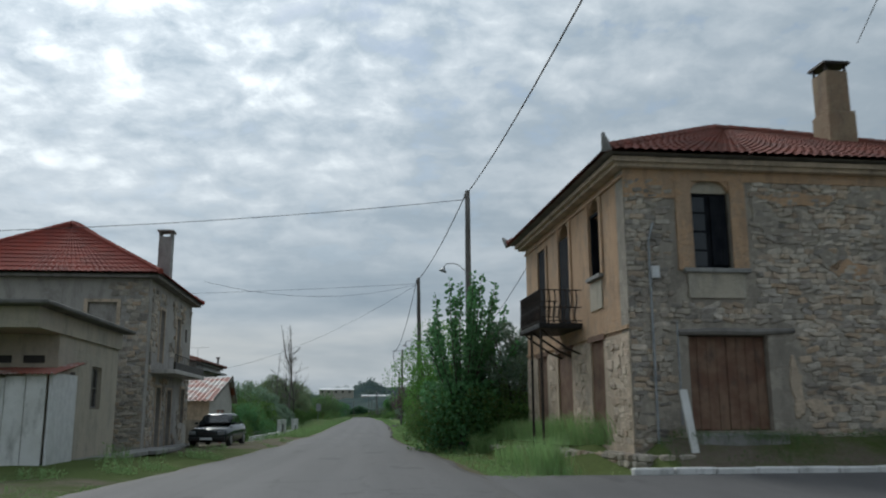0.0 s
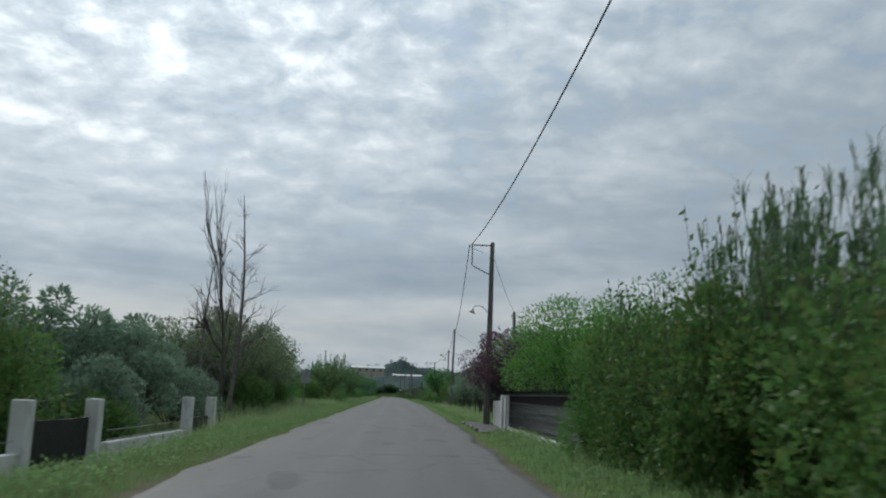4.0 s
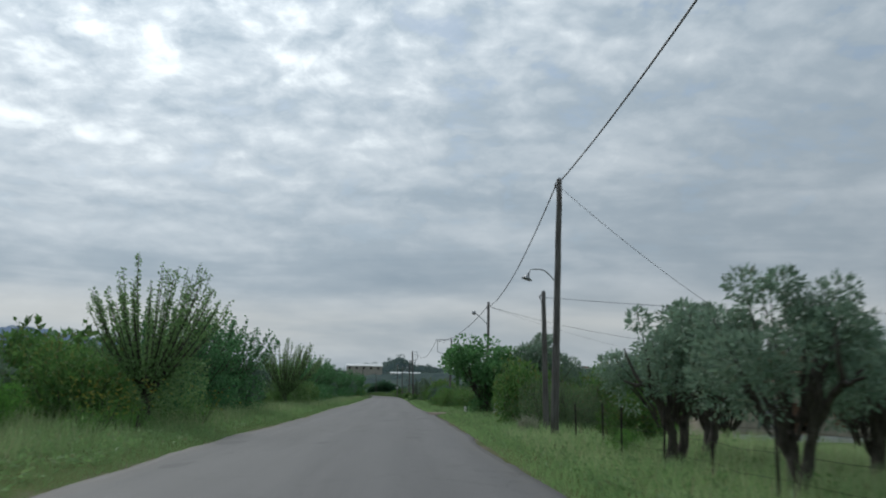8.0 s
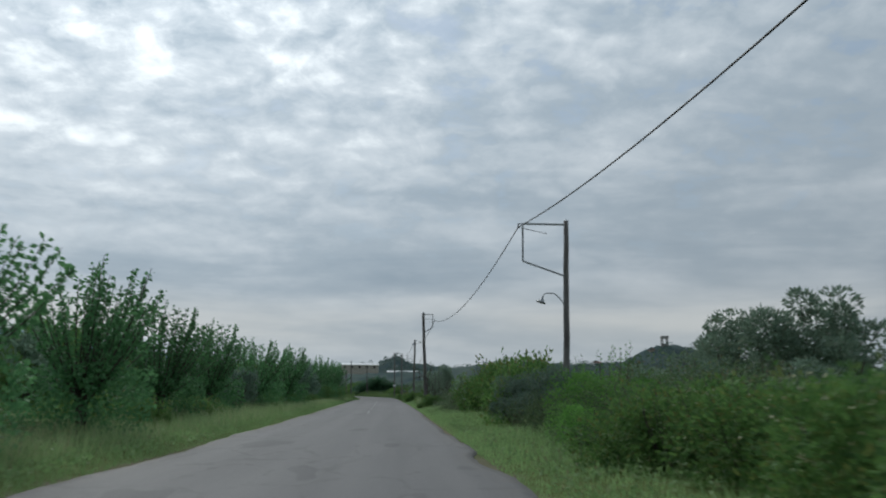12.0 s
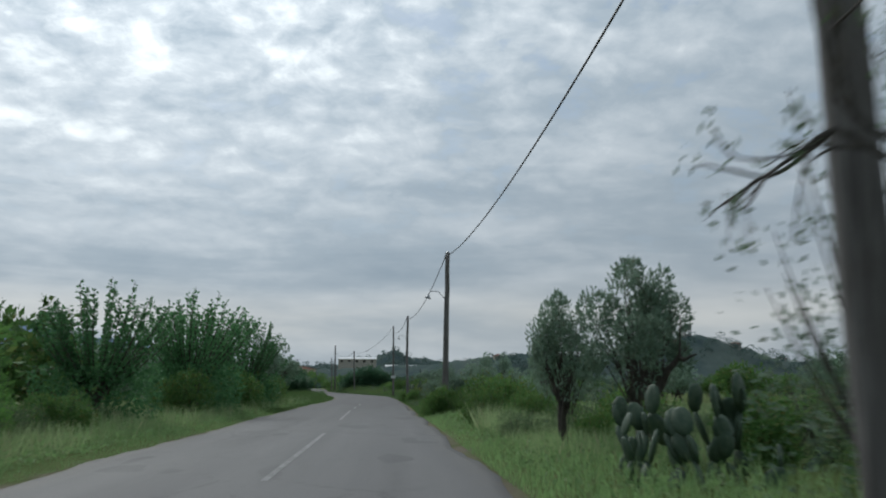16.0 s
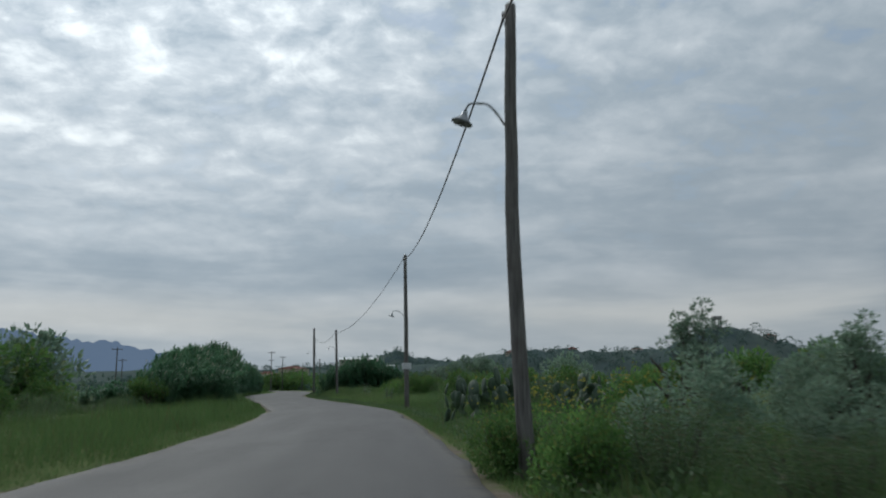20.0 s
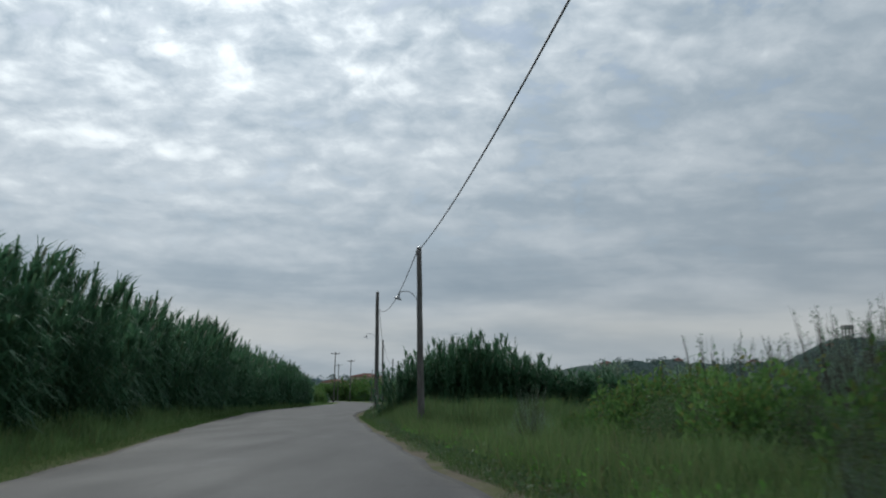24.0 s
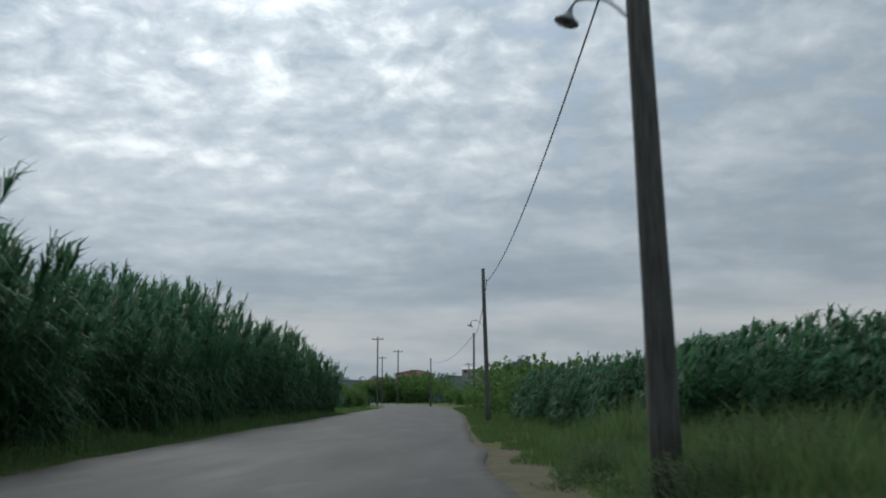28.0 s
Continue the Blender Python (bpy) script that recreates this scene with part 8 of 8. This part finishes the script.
for i in range(18):
    plant(FAR[1:], -80 + i * 2.4, 688 + rng.uniform(-8, 16), rng.uniform(1.1, 1.7))
# reeds on the left
for i in range(68):
    y = 346 + i * 2.0
    far_out = float(np.interp(y, [346, 384, 402], [4.5, 4.2, 3.3]))
    grown = np.interp(y, [346, 352, 362, 378, 390, 418, 426, 432, 440, 448, 462, 482], [0.55, 0.80, 0.95, 1.06, 1.22, 1.24, 1.0, 1.0, 1.18, 1.24, 1.14, 0.95])
    behind = grown * np.interp(y, [408, 416, 440, 446], [1.0, 1.2, 1.2, 1.05])
    plant(RE, float(road_left(y)) - far_out + rng.uniform(-0.4, 0.3), y, 1.0, rng.uniform(-25, 25), grown * rng.uniform(0.82, 1.12), group="reeds left of the road")
    if y < 445:
        plant(RE, float(road_left(y)) - far_out - 2.4 + rng.uniform(-0.4, 0.4), y + 1, 1.0, rng.uniform(-25, 25), behind * rng.uniform(0.9, 1.08), group="reeds left of the road")
for i in range(14):
    plant(["reed_low"], -19 - i * 2.0, 350 + rng.uniform(-6, 3), 1.0, None, rng.uniform(0.8, 1.05))
for i in range(26):
    y = 464 + i * 4.5
    plant(SH_ + ["reed_low"], float(road_left(y)) - 3.5 - rng.uniform(0, 2), y, rng.uniform(1.0, 1.4))
    plant(FAR, float(road_left(y)) - 8 - rng.uniform(0, 8), y, rng.uniform(0.7, 1.1))
    plant(FAR[1:], float(road_right(y)) + 4 + rng.uniform(0, 5), y, rng.uniform(0.7, 1.0))

# left side: garden bushes, trees and the row of mulberries
plant(["round_bush"], -8.75, 60.3, 1.05, None, 1.42), plant(["hedge_b"], -8.5, 61.2, 1.0, None, 0.85), plant(["hedge_c"], -8.3, 55.0, 0.85, None, 0.8)
for x, y, s in ((-8.6, 65.0, 0.9), (-8.9, 68.0, 0.9), (-8.5, 77.5, 0.8), (-9.4, 63.0, 1.0)):
    plant(SH_, x, y, s)
for x, y, s in ((-10.5, 69, 1.0), (-9.2, 72.5, 0.95), (-12.5, 66.5, 1.05), (-13, 73, 1.1), (-10.8, 76.0, 1.05)):
    plant(HE, x, y, s * 1.2, None, s * 1.35)
for x, y, s in ((-8.9, 78.5, 0.9), (-9.3, 83.0, 0.95), (-9.2, 88.0, 0.95), (-11.8, 81, 1.05), (-11.6, 90, 1.0), (-9.6, 92.5, 0.85)):
    plant(OL + ["dark_a"], x, y, s)
plant(["bare_a"], -7.9, 90.7, 0.5, None, 1.3), plant(["bare_big"], -9.4, 100.0, 0.95, 40), plant(["bare_big"], -10.4, 97.6, 0.72, 200)
for x, y, s in ((-10.4, 105.5, 0.98), (-11.0, 110.0, 1.03), (-10.6, 114.5, 0.94), (-13.5, 108, 1.05), (-14.0, 115, 1.0), (-11.6, 119, 0.7)):
    plant(["rust_a"], x, y, s, None, s * 1.05)
plant(SH_, -9.0, 103, 0.9), plant(SH_, -8.8, 111, 0.8), plant(SH_, -12, 123.5, 1.0)
plant(["mul_b"], -11.0, 122.0, 0.95), plant(["mul_a"], -13.5, 127, 0.95)
plant(["mul_thin"], -7.9, 140.2, 1.35, None, 1.3), plant(MU, -9.6, 146.5, 0.92), plant(["mul_thin"], -10.5, 144, 0.75), plant(SH_, -9.6, 138.4, 1.1), plant(["bright"], -10.4, 136.6, 0.75)
for x, y in ((-6.9, 135.5), (-7.3, 134.0), (-6.6, 141.5)):
    plant(["broom"], x, y, 0.85)
plant(MU, -9.0, 151.5, 0.85), plant(MU, -8.9, 156.0, 1.0), plant(["dark_a"], -9.2, 163.6, 0.92), plant(["mul_thin"], -8.3, 174.0, 1.45, None, 1.2), plant(SH_, -9.1, 169.0, 0.8), plant(SH_, -8.0, 180.5, 0.9), plant(SH_, -8.8, 183.6, 0.85)
plant(MU, -8.8, 189.0, 0.95), plant(MU, -8.5, 196.4, 1.0), plant(MU, -9.4, 206.6, 0.98), plant(SH_, -8.4, 201.5, 0.75), plant(MU, -9.6, 215.5, 1.0), plant(["dark_a"], -9.4, 222.0, 0.85), plant(MU, -9.6, 228.0, 0.95), plant(MU, -8.7, 236.4, 1.0)
plant(["dark_a"], -8.8, 245.4, 1.05, None, 1.3), plant(["dark_a"], -10.8, 247.5, 1.0, None, 1.15), plant(SH_, -9.2, 251.0, 0.9), plant(["bright"], -9.8, 254.5, 0.8), plant(["mul_thin"], -11.0, 253.0, 0.7), plant(MU, -9.8, 261.5, 0.9), plant(SH_, -9.0, 257, 0.8), plant(["mul_a"], -9.6, 272.0, 1.08), plant(["mul_b"], -10.6, 275.5, 1.05), plant(SH_, -8.8, 268.0, 0.8), plant(SH_, -9.0, 278.5, 0.9), plant(["mul_c"], -9.2, 283.0, 1.08), plant(SH_, -9.0, 287.5, 0.9)
plant(["olive_v"], -10.3, 301.2, 1.0, None, 1.05), plant(SH_, -10.2, 291, 0.8)
for i in range(42):
    y = 300 + i * 1.15
    plant(SH_ + BR + ["far_dark"], float(road_left(y)) - 6.0 - rng.uniform(0, 14), y, rng.uniform(0.5, 0.85))
for x, y in ((-26, 352), (-33, 349), (-23, 338), (-29, 330)):
    plant(OL + ["dark_a"], x, y, 0.85)
for i in range(84):
    y = 98 + i * 2.95
    plant(FAR, -18.5 + rng.uniform(-2.5, 2.5) - (4 if y > 300 else 0), y, rng.uniform(0.75, 1.1))
for i in range(70):
    y = 138 + i * 2.3
    plant(BR + SH_, float(road_left(y)) - 3.4 - rng.uniform(0, 1.6), y, rng.uniform(0.6, 0.9), None, rng.uniform(0.3, 0.6))
# orchards and scrub further out on both sides
for i in range(120):
    y = 100 + i * 3.1 + rng.uniform(-3, 3)
    x = float(road_left(y)) - 20 - rng.uniform(0, 75)
    if y < 345:
        plant(FAR + MU[:1], x, y, rng.uniform(0.75, 1.1))
for i in range(150):
    y = 178 + i * 1.6 + rng.uniform(-3, 3)
    x = float(road_right(y)) + 17 + rng.uniform(0, 80)
    plant(FAR[:2], x, y, rng.uniform(0.75, 1.05))
plant(["dark_a"], -22.4, 222.8, 0.26, None, 1.0, label="slender dark cypress among the fields")


# ---- grass ----
def blades(name, count, sample, mat, label, seed, kind_height, width=0.0075, bent=True, category="grass"):
    """One object of many fine blades, bent over or straight."""
    rng = np.random.RandomState(seed)
    x, y, scale = sample(rng, count)
    z = land(x, y) - 0.02
    n = len(x)
    h = kind_height(rng, n) * scale
    a = rng.uniform(0, 2 * math.pi, n)
    lean = rng.uniform(0.1, 0.6, n) * h
    b = rng.uniform(0, 2 * math.pi, n)
    w = width * rng.uniform(0.6, 1.4, n) * (0.6 + 0.8 * h)
    root = np.stack([x, y, z], 1)
    across = np.stack([np.cos(a), np.sin(a), 0 * a], 1) * w[:, None]
    out = np.stack([np.cos(b), np.sin(b), 0 * b], 1) * lean[:, None]
    mid = root + out * 0.35 + np.stack([0 * h, 0 * h, h * 0.6], 1)
    tip = root + out + np.stack([0 * h, 0 * h, h], 1)
    if bent:
        v = np.stack([root - across, root + across, mid + across * 0.8, mid - across * 0.8, tip], 1).reshape(-1, 3)
        o = np.arange(n)[:, None] * 5
        me = raw_mesh(name, v, np.tile([4, 3], n), (o + np.array([0, 1, 2, 3, 3, 2, 4])).ravel())
    else:
        v = np.stack([root - across * 1.3, root + across * 1.3, tip], 1).reshape(-1, 3)
        me = raw_mesh(name, v, np.full(n, 3), np.arange(3 * n))
    me.materials.append(M[mat])
    tagged(part(name, me, M[mat]), label, category, kind="stuff")


def garden(x0, x1, y0, y1):
    def sample(rng, n):
        x, y = rng.uniform(x0, x1, n), rng.uniform(y0, y1, n)
        return x, y, np.clip(0.7 + 0.5 * wavy(x, y, 1.7, 4.0), 0.25, 1.3)
    return sample


def clear_of(x, y):
    """Keeps grass off the house, the lane, the side street and the pavement."""
    bad = (x > 6.0 - 0.045 * (y - 17.7)) & (y > 15) & (y < 28)
    bad |= (x > 1.8) & (y < 16.2)
    bad |= (y > 16.3) & (y < 27) & (x > wall_line(y) - 1.5) & (x < wall_line(y) + 0.2)
    bad |= (x > 1.6) & (y > 163.6) & (y < 169.3)
    bad |= (x > 2.4) & (x < 4.1) & (y > 83.5) & (y < 95)
    bad |= (x < -5.0) & (x > -9.0) & (y > 33.0) & (y < 40.5)
    bad |= (x > road_right(y)) & (x < road_right(y) + 0.7 + 0.4 * wavy(x, y, 1.3, 3.0)) & (y > 408) & (y < 432)
    bad |= (x < -5.7) & (x > -7.6) & (y > 52) & (y < 88)
    bad |= (x < -6.8) & (y < 54)
    bad |= (x < -2.9) & (y < 34) & (wavy(x, y, 1.1, 2.0) < 0.45)
    bad |= (x > road_right(y)) & (x < road_right(y) + 0.28 + 0.22 * wavy(x, y, 1.4, 3.0)) & (y > 354) & (y < 384)
    bad |= (x < -2.0) & (y > 27.0) & (y < 50) & (wavy(x, y, 0.9, 2.0) < 0.75)
    return ~bad


def verge(side, reach, y0=6.0, y1=430.0, start=0.12):
    def sample(rng, n):
        y = rng.uniform(y0, y1, n)
        d = start + rng.exponential(reach, n)
        x = road_right(y) + d if side > 0 else road_left(y) - d
        keep = (d < 9) & clear_of(x, y)
        patch = 0.75 + 0.35 * wavy(x, y, 0.35, 1.0)
        return x[keep], y[keep], (np.clip(0.24 + d * 0.30, 0.24, 1.15) * np.clip(patch, 0.5, 1.35))[keep]
    return sample


def field(x0, x1, y0, y1):
    def sample(rng, n):
        x, y = rng.uniform(x0, x1, n), rng.uniform(y0, y1, n)
        keep = (np.maximum(road_left(y) - x, x - road_right(y)) > 0.9) & clear_of(x, y)
        return x[keep], y[keep], np.clip(0.9 + 0.3 * wavy(x, y, 0.4, 4.0), 0.5, 1.4)[keep]
    return sample


def weeds(name, sample, count, mat, label, seed, reach=0.16, size=0.10):
    """Low leafy weeds among the grass: rosettes of broad leaves."""
    rng = np.random.RandomState(seed)
    x, y, scale = sample(rng, count)
    n, k = len(x), 9
    top = rng.uniform(0.10, 0.42, n) * scale
    root = np.stack([x, y, land(x, y)], 1)
    d = unit(rng.normal(0, 1, (n, k, 3)) * [1, 1, 0.5] + [0, 0, 0.35])
    pos = root[:, None] + d * reach * rng.uniform(0.1, 1.0, (n, k, 1)) + np.array([0, 0, 1.0]) * top[:, None, None] * rng.uniform(0.1, 1.0, (n, k, 1))
    me = leaf_mesh(name, [cards(pos.reshape(-1, 3), d.reshape(-1, 3), rng.uniform(0.6, 1.3, n * k) * size, size * 0.5, rng)], M[mat])
    tagged(part(name, me, M[mat]), label, "weeds", kind="stuff")


def herb_belt(side, near, far, y0, y1):
    """Rank herbs in a belt off the road, taller away from it."""
    def sample(rng, n):
        y, d = rng.uniform(y0, y1, n), rng.uniform(near, far, n)
        x = road_right(y) + d if side > 0 else road_left(y) - d
        tuft = 0.78 + 0.28 * wavy(x, y, 0.9, 5.0) + 0.15 * wavy(x, y, 2.7, 2.0)
        return x, y, np.clip(0.4 + 0.6 * (d - near) / 1.2, 0.4, 1.0) * np.clip(tuft, 0.4, 1.25)
    return sample


blades("tall_herbs", 60000, herb_belt(1, 1.1, 10.5, 376, 401), "herb_blade", "tall rank herbs and grass before the reeds", 77, lambda r, n: r.uniform(0.6, 1.35, n), 0.007)
blades("tall_herbs", 52000, herb_belt(1, 2.0, 9.0, 342, 376), "herb_blade", "tall rank herbs beside the bend", 80, lambda r, n: r.uniform(0.4, 0.95, n), 0.007)
weeds("tall_herbs", herb_belt(1, 2.2, 9.0, 342, 376), 6000, "herb_blade", "leafy stems among the tall herbs", 98, 0.3, 0.085)
blades("tall_herbs", 30000, herb_belt(1, 1.3, 6.5, 401, 428), "herb_blade", "tall rank grass round the pole foot", 78, lambda r, n: r.uniform(0.6, 1.3, n), 0.007)
blades("tall_herbs", 46000, herb_belt(-1, 0.7, 3.6, 346, 470), "herb_blade", "tall rank grass at the foot of the reeds", 79, lambda r, n: r.uniform(0.4, 1.05, n), 0.008)
# From y = 275 on the verge takes the grass colour darkened for dull light.
blades("grass", 76000, verge(1, 1.4, 275), "dimmed_blade", "rank verge grass by the bend, dimmed in colour for duller light", 73, lambda r, n: r.uniform(0.22, 0.62, n))
blades("grass", 70000, verge(-1, 1.5, 275), "dimmed_blade", "rank verge grass by the bend, dimmed in colour for duller light", 74, lambda r, n: r.uniform(0.22, 0.58, n))
blades("grass", 110000, verge(1, 1.3, 6.0, 275.0), "grass_blade", "lush green verge grass along the road edge", 61, lambda r, n: r.uniform(0.22, 0.62, n))
blades("grass", 110000, verge(-1, 1.5, 6.0, 275.0), "grass_blade", "lush green verge grass along the road edge", 62, lambda r, n: r.uniform(0.22, 0.58, n))
blades("grass", 26000, verge(1, 1.6, 428, 520), "dimmed_blade", "green verge grass past the bend", 71, lambda r, n: r.uniform(0.22, 0.5, n), 0.02, False)
blades("grass", 20000, verge(-1, 1.6, 428, 520), "dimmed_blade", "green verge grass past the bend", 72, lambda r, n: r.uniform(0.22, 0.5, n), 0.02, False)
blades("meadow_grass", 90000, field(-16, -6, 96, 300), "meadow_blade", "tall yellowish meadow grass", 63, lambda r, n: r.uniform(0.30, 0.72, n), 0.008, False)
blades("meadow_grass", 30000, field(-18, -5, 76, 97), "meadow_blade", "tall yellowish meadow grass", 76, lambda r, n: r.uniform(0.25, 0.6, n), 0.008, False)
blades("meadow_grass", 50000, field(1.5, 16, 250, 275), "meadow_blade", "tall yellowish meadow grass", 64, lambda r, n: r.uniform(0.35, 0.75, n), 0.008, False)
blades("meadow_grass", 110000, field(-9, 10, 350, 404), "weed_blade", "tall yellowish meadow grass", 65, lambda r, n: r.uniform(0.40, 0.85, n), 0.008, False)
blades("meadow_grass", 60000, field(3, 16, 96, 140), "meadow_blade", "grass under the olive trees", 66, lambda r, n: r.uniform(0.2, 0.5, n), 0.008, False)
blades("meadow_grass", 60000, field(-14, 12, 276, 350), "dimmed_blade", "rank roadside grass, dimmed in colour for duller light", 67, lambda r, n: r.uniform(0.35, 0.85, n), 0.008, False)
blades("bank_grass", 22000, field(3.6, 6.3, 17.0, 30), "grass_blade", "tall grass on the bank before the stone house", 68, lambda r, n: r.uniform(0.4, 0.95, n), 0.006)
blades("bank_grass", 11000, field(3.2, 5.5, 30, 44), "grass_blade", "tall grass on the bank", 69, lambda r, n: r.uniform(0.3, 0.6, n), 0.006)
blades("bank_grass", 9000, garden(6.3, 17, 15.7, 17.55), "dimmed_blade", "patchy dark grass before the stone house", 75, lambda r, n: r.uniform(0.06, 0.22, n), 0.006)


weeds("verge_weeds", verge(1, 1.6, 18, 275, 0.5), 5200, "grass_blade", "broad-leaved weeds in the verge grass", 91)
weeds("verge_weeds", verge(-1, 1.8, 18, 300, 0.6), 5200, "grass_blade", "broad-leaved weeds in the verge grass", 92)
weeds("verge_weeds", verge(1, 2.0, 275, 420, 0.5), 5000, "bramble_leaf", "rank leafy weeds in the dark verge grass", 93)
weeds("tall_herbs", herb_belt(1, 1.8, 9.0, 378, 400), 9000, "herb_blade", "leafy stems among the tall herbs", 97, 0.35, 0.09)
weeds("verge_weeds", field(-9, 10, 350, 402), 5000, "bright_leaf", "leafy weeds scattered over the meadow", 94)
blades("dry_grass", 700, garden(3.75, 4.25, 140.1, 140.7), "reed_plume", "tuft of tall dry reddish grass", 95, lambda r, n: r.uniform(0.4, 0.8, n), 0.006, category="dry grass")
blades("dry_grass", 9000, verge(1, 0.5, 350, 388, 0.15), "reed_plume", "short dry tan grass along the road edge", 96, lambda r, n: r.uniform(0.12, 0.4, n), 0.005, category="dry grass")


def flowers(name, spots, seed, mat, label, count=60, size=0.05):
    rng = np.random.RandomState(seed)
    p = np.concatenate([np.stack([x + rng.normal(0, 0.5, count), y + rng.normal(0, 0.5, count), float(land(x, y)) + h * rng.uniform(0.6, 1.45, count)], 1) for x, y, h in spots])
    me = leaf_mesh(name, [cards(p, rng.normal(0, 1, p.shape), size, size, rng), cards(p, rng.normal(0, 1, p.shape), size, size, rng)], M[mat])
    tagged(part(name, me, M[mat]), label, "flowers", kind="stuff")


flowers("flower_heads", [(0.9, 308, 1.0), (1.7, 309.3, 1.0), (2.6, 308.4, 1.0), (0.9, 310.8, 1.0), (3.6, 309.6, 1.0), (-6.9, 135.5, 1.0), (-7.3, 134, 1.0), (-6.6, 141.5, 0.9), (2.4, 346, 1.2), (4.2, 343, 1.2), (5.6, 347, 1.2)], 70, "petal", "small yellow wild flowers")
flowers("blossom", [(3.8, 182, 1.0), (4.6, 184, 1.05), (5.4, 186, 1.1), (4.4, 187.5, 1.0), (6.0, 183.4, 1.1)], 71, "blossom", "small cream blossoms on the roadside bushes", 70, 0.042)


def far_woods():
    """Scattered trees and scrub over the plain and the hills."""
    rng = np.random.RandomState(71)
    n = 2600
    y = rng.uniform(430, 880, n)
    x = rng.uniform(-420, 520, n)
    keep = (np.abs(x - 0.5 * (road_left(y) + road_right(y))) > 14)
    x, y = x[keep], y[keep]
    z = land(x, y)
    hx, hy, hz, grown = [], [], [], [1.0] * len(x)
    for _ in range(2200):
        k = rng.uniform(0, 1)
        cone = rng.uniform() < 0.4
        px = -170 + 330 * k if cone else 60 + 500 * k
        pz = np.interp(px, [-170, -45, -22, -4, 12, 45, 105, 150, 192, 213, 230, 248, 274, 312, 390, 560], [14, 20, 25, 34, 26, 22, 27, 26, 27, 38, 43, 42, 34, 24, 22, 21])
        py, pz, big = 893 + rng.uniform(-40, 5), pz * rng.uniform(0.3, 0.97), CONE if cone else 1.0
        hx.append(px * big), hy.append(113 + (py - 113) * big), hz.append(pz * big), grown.append(big * 0.8 if cone else 1.0)
    x, y, z = np.concatenate([x, hx]), np.concatenate([y, hy]), np.concatenate([z, hz])
    m = len(x)
    k = 44
    size = rng.uniform(1.2, 3.0, m) * np.array(grown)
    d = unit(rng.normal(0, 1, (m, k, 3)))
    pos = np.stack([x, y, z + size * 0.6], 1)[:, None] + d * size[:, None, None] * rng.uniform(0.5, 1.0, (m, k, 1)) * [1.1, 1.1, 0.8]
    pos = pos.reshape(-1, 3)
    me = leaf_mesh("far_woods", [cards(pos, d.reshape(-1, 3) + [0, 0, 0.3], np.repeat(size, k) * 0.36, np.repeat(size, k) * 0.32, rng)], M["far_wood"])
    tagged(part("far_woods", me, M["far_wood"]), "distant olive groves and scrub over the plain and hills", "woods", kind="stuff")


far_woods()
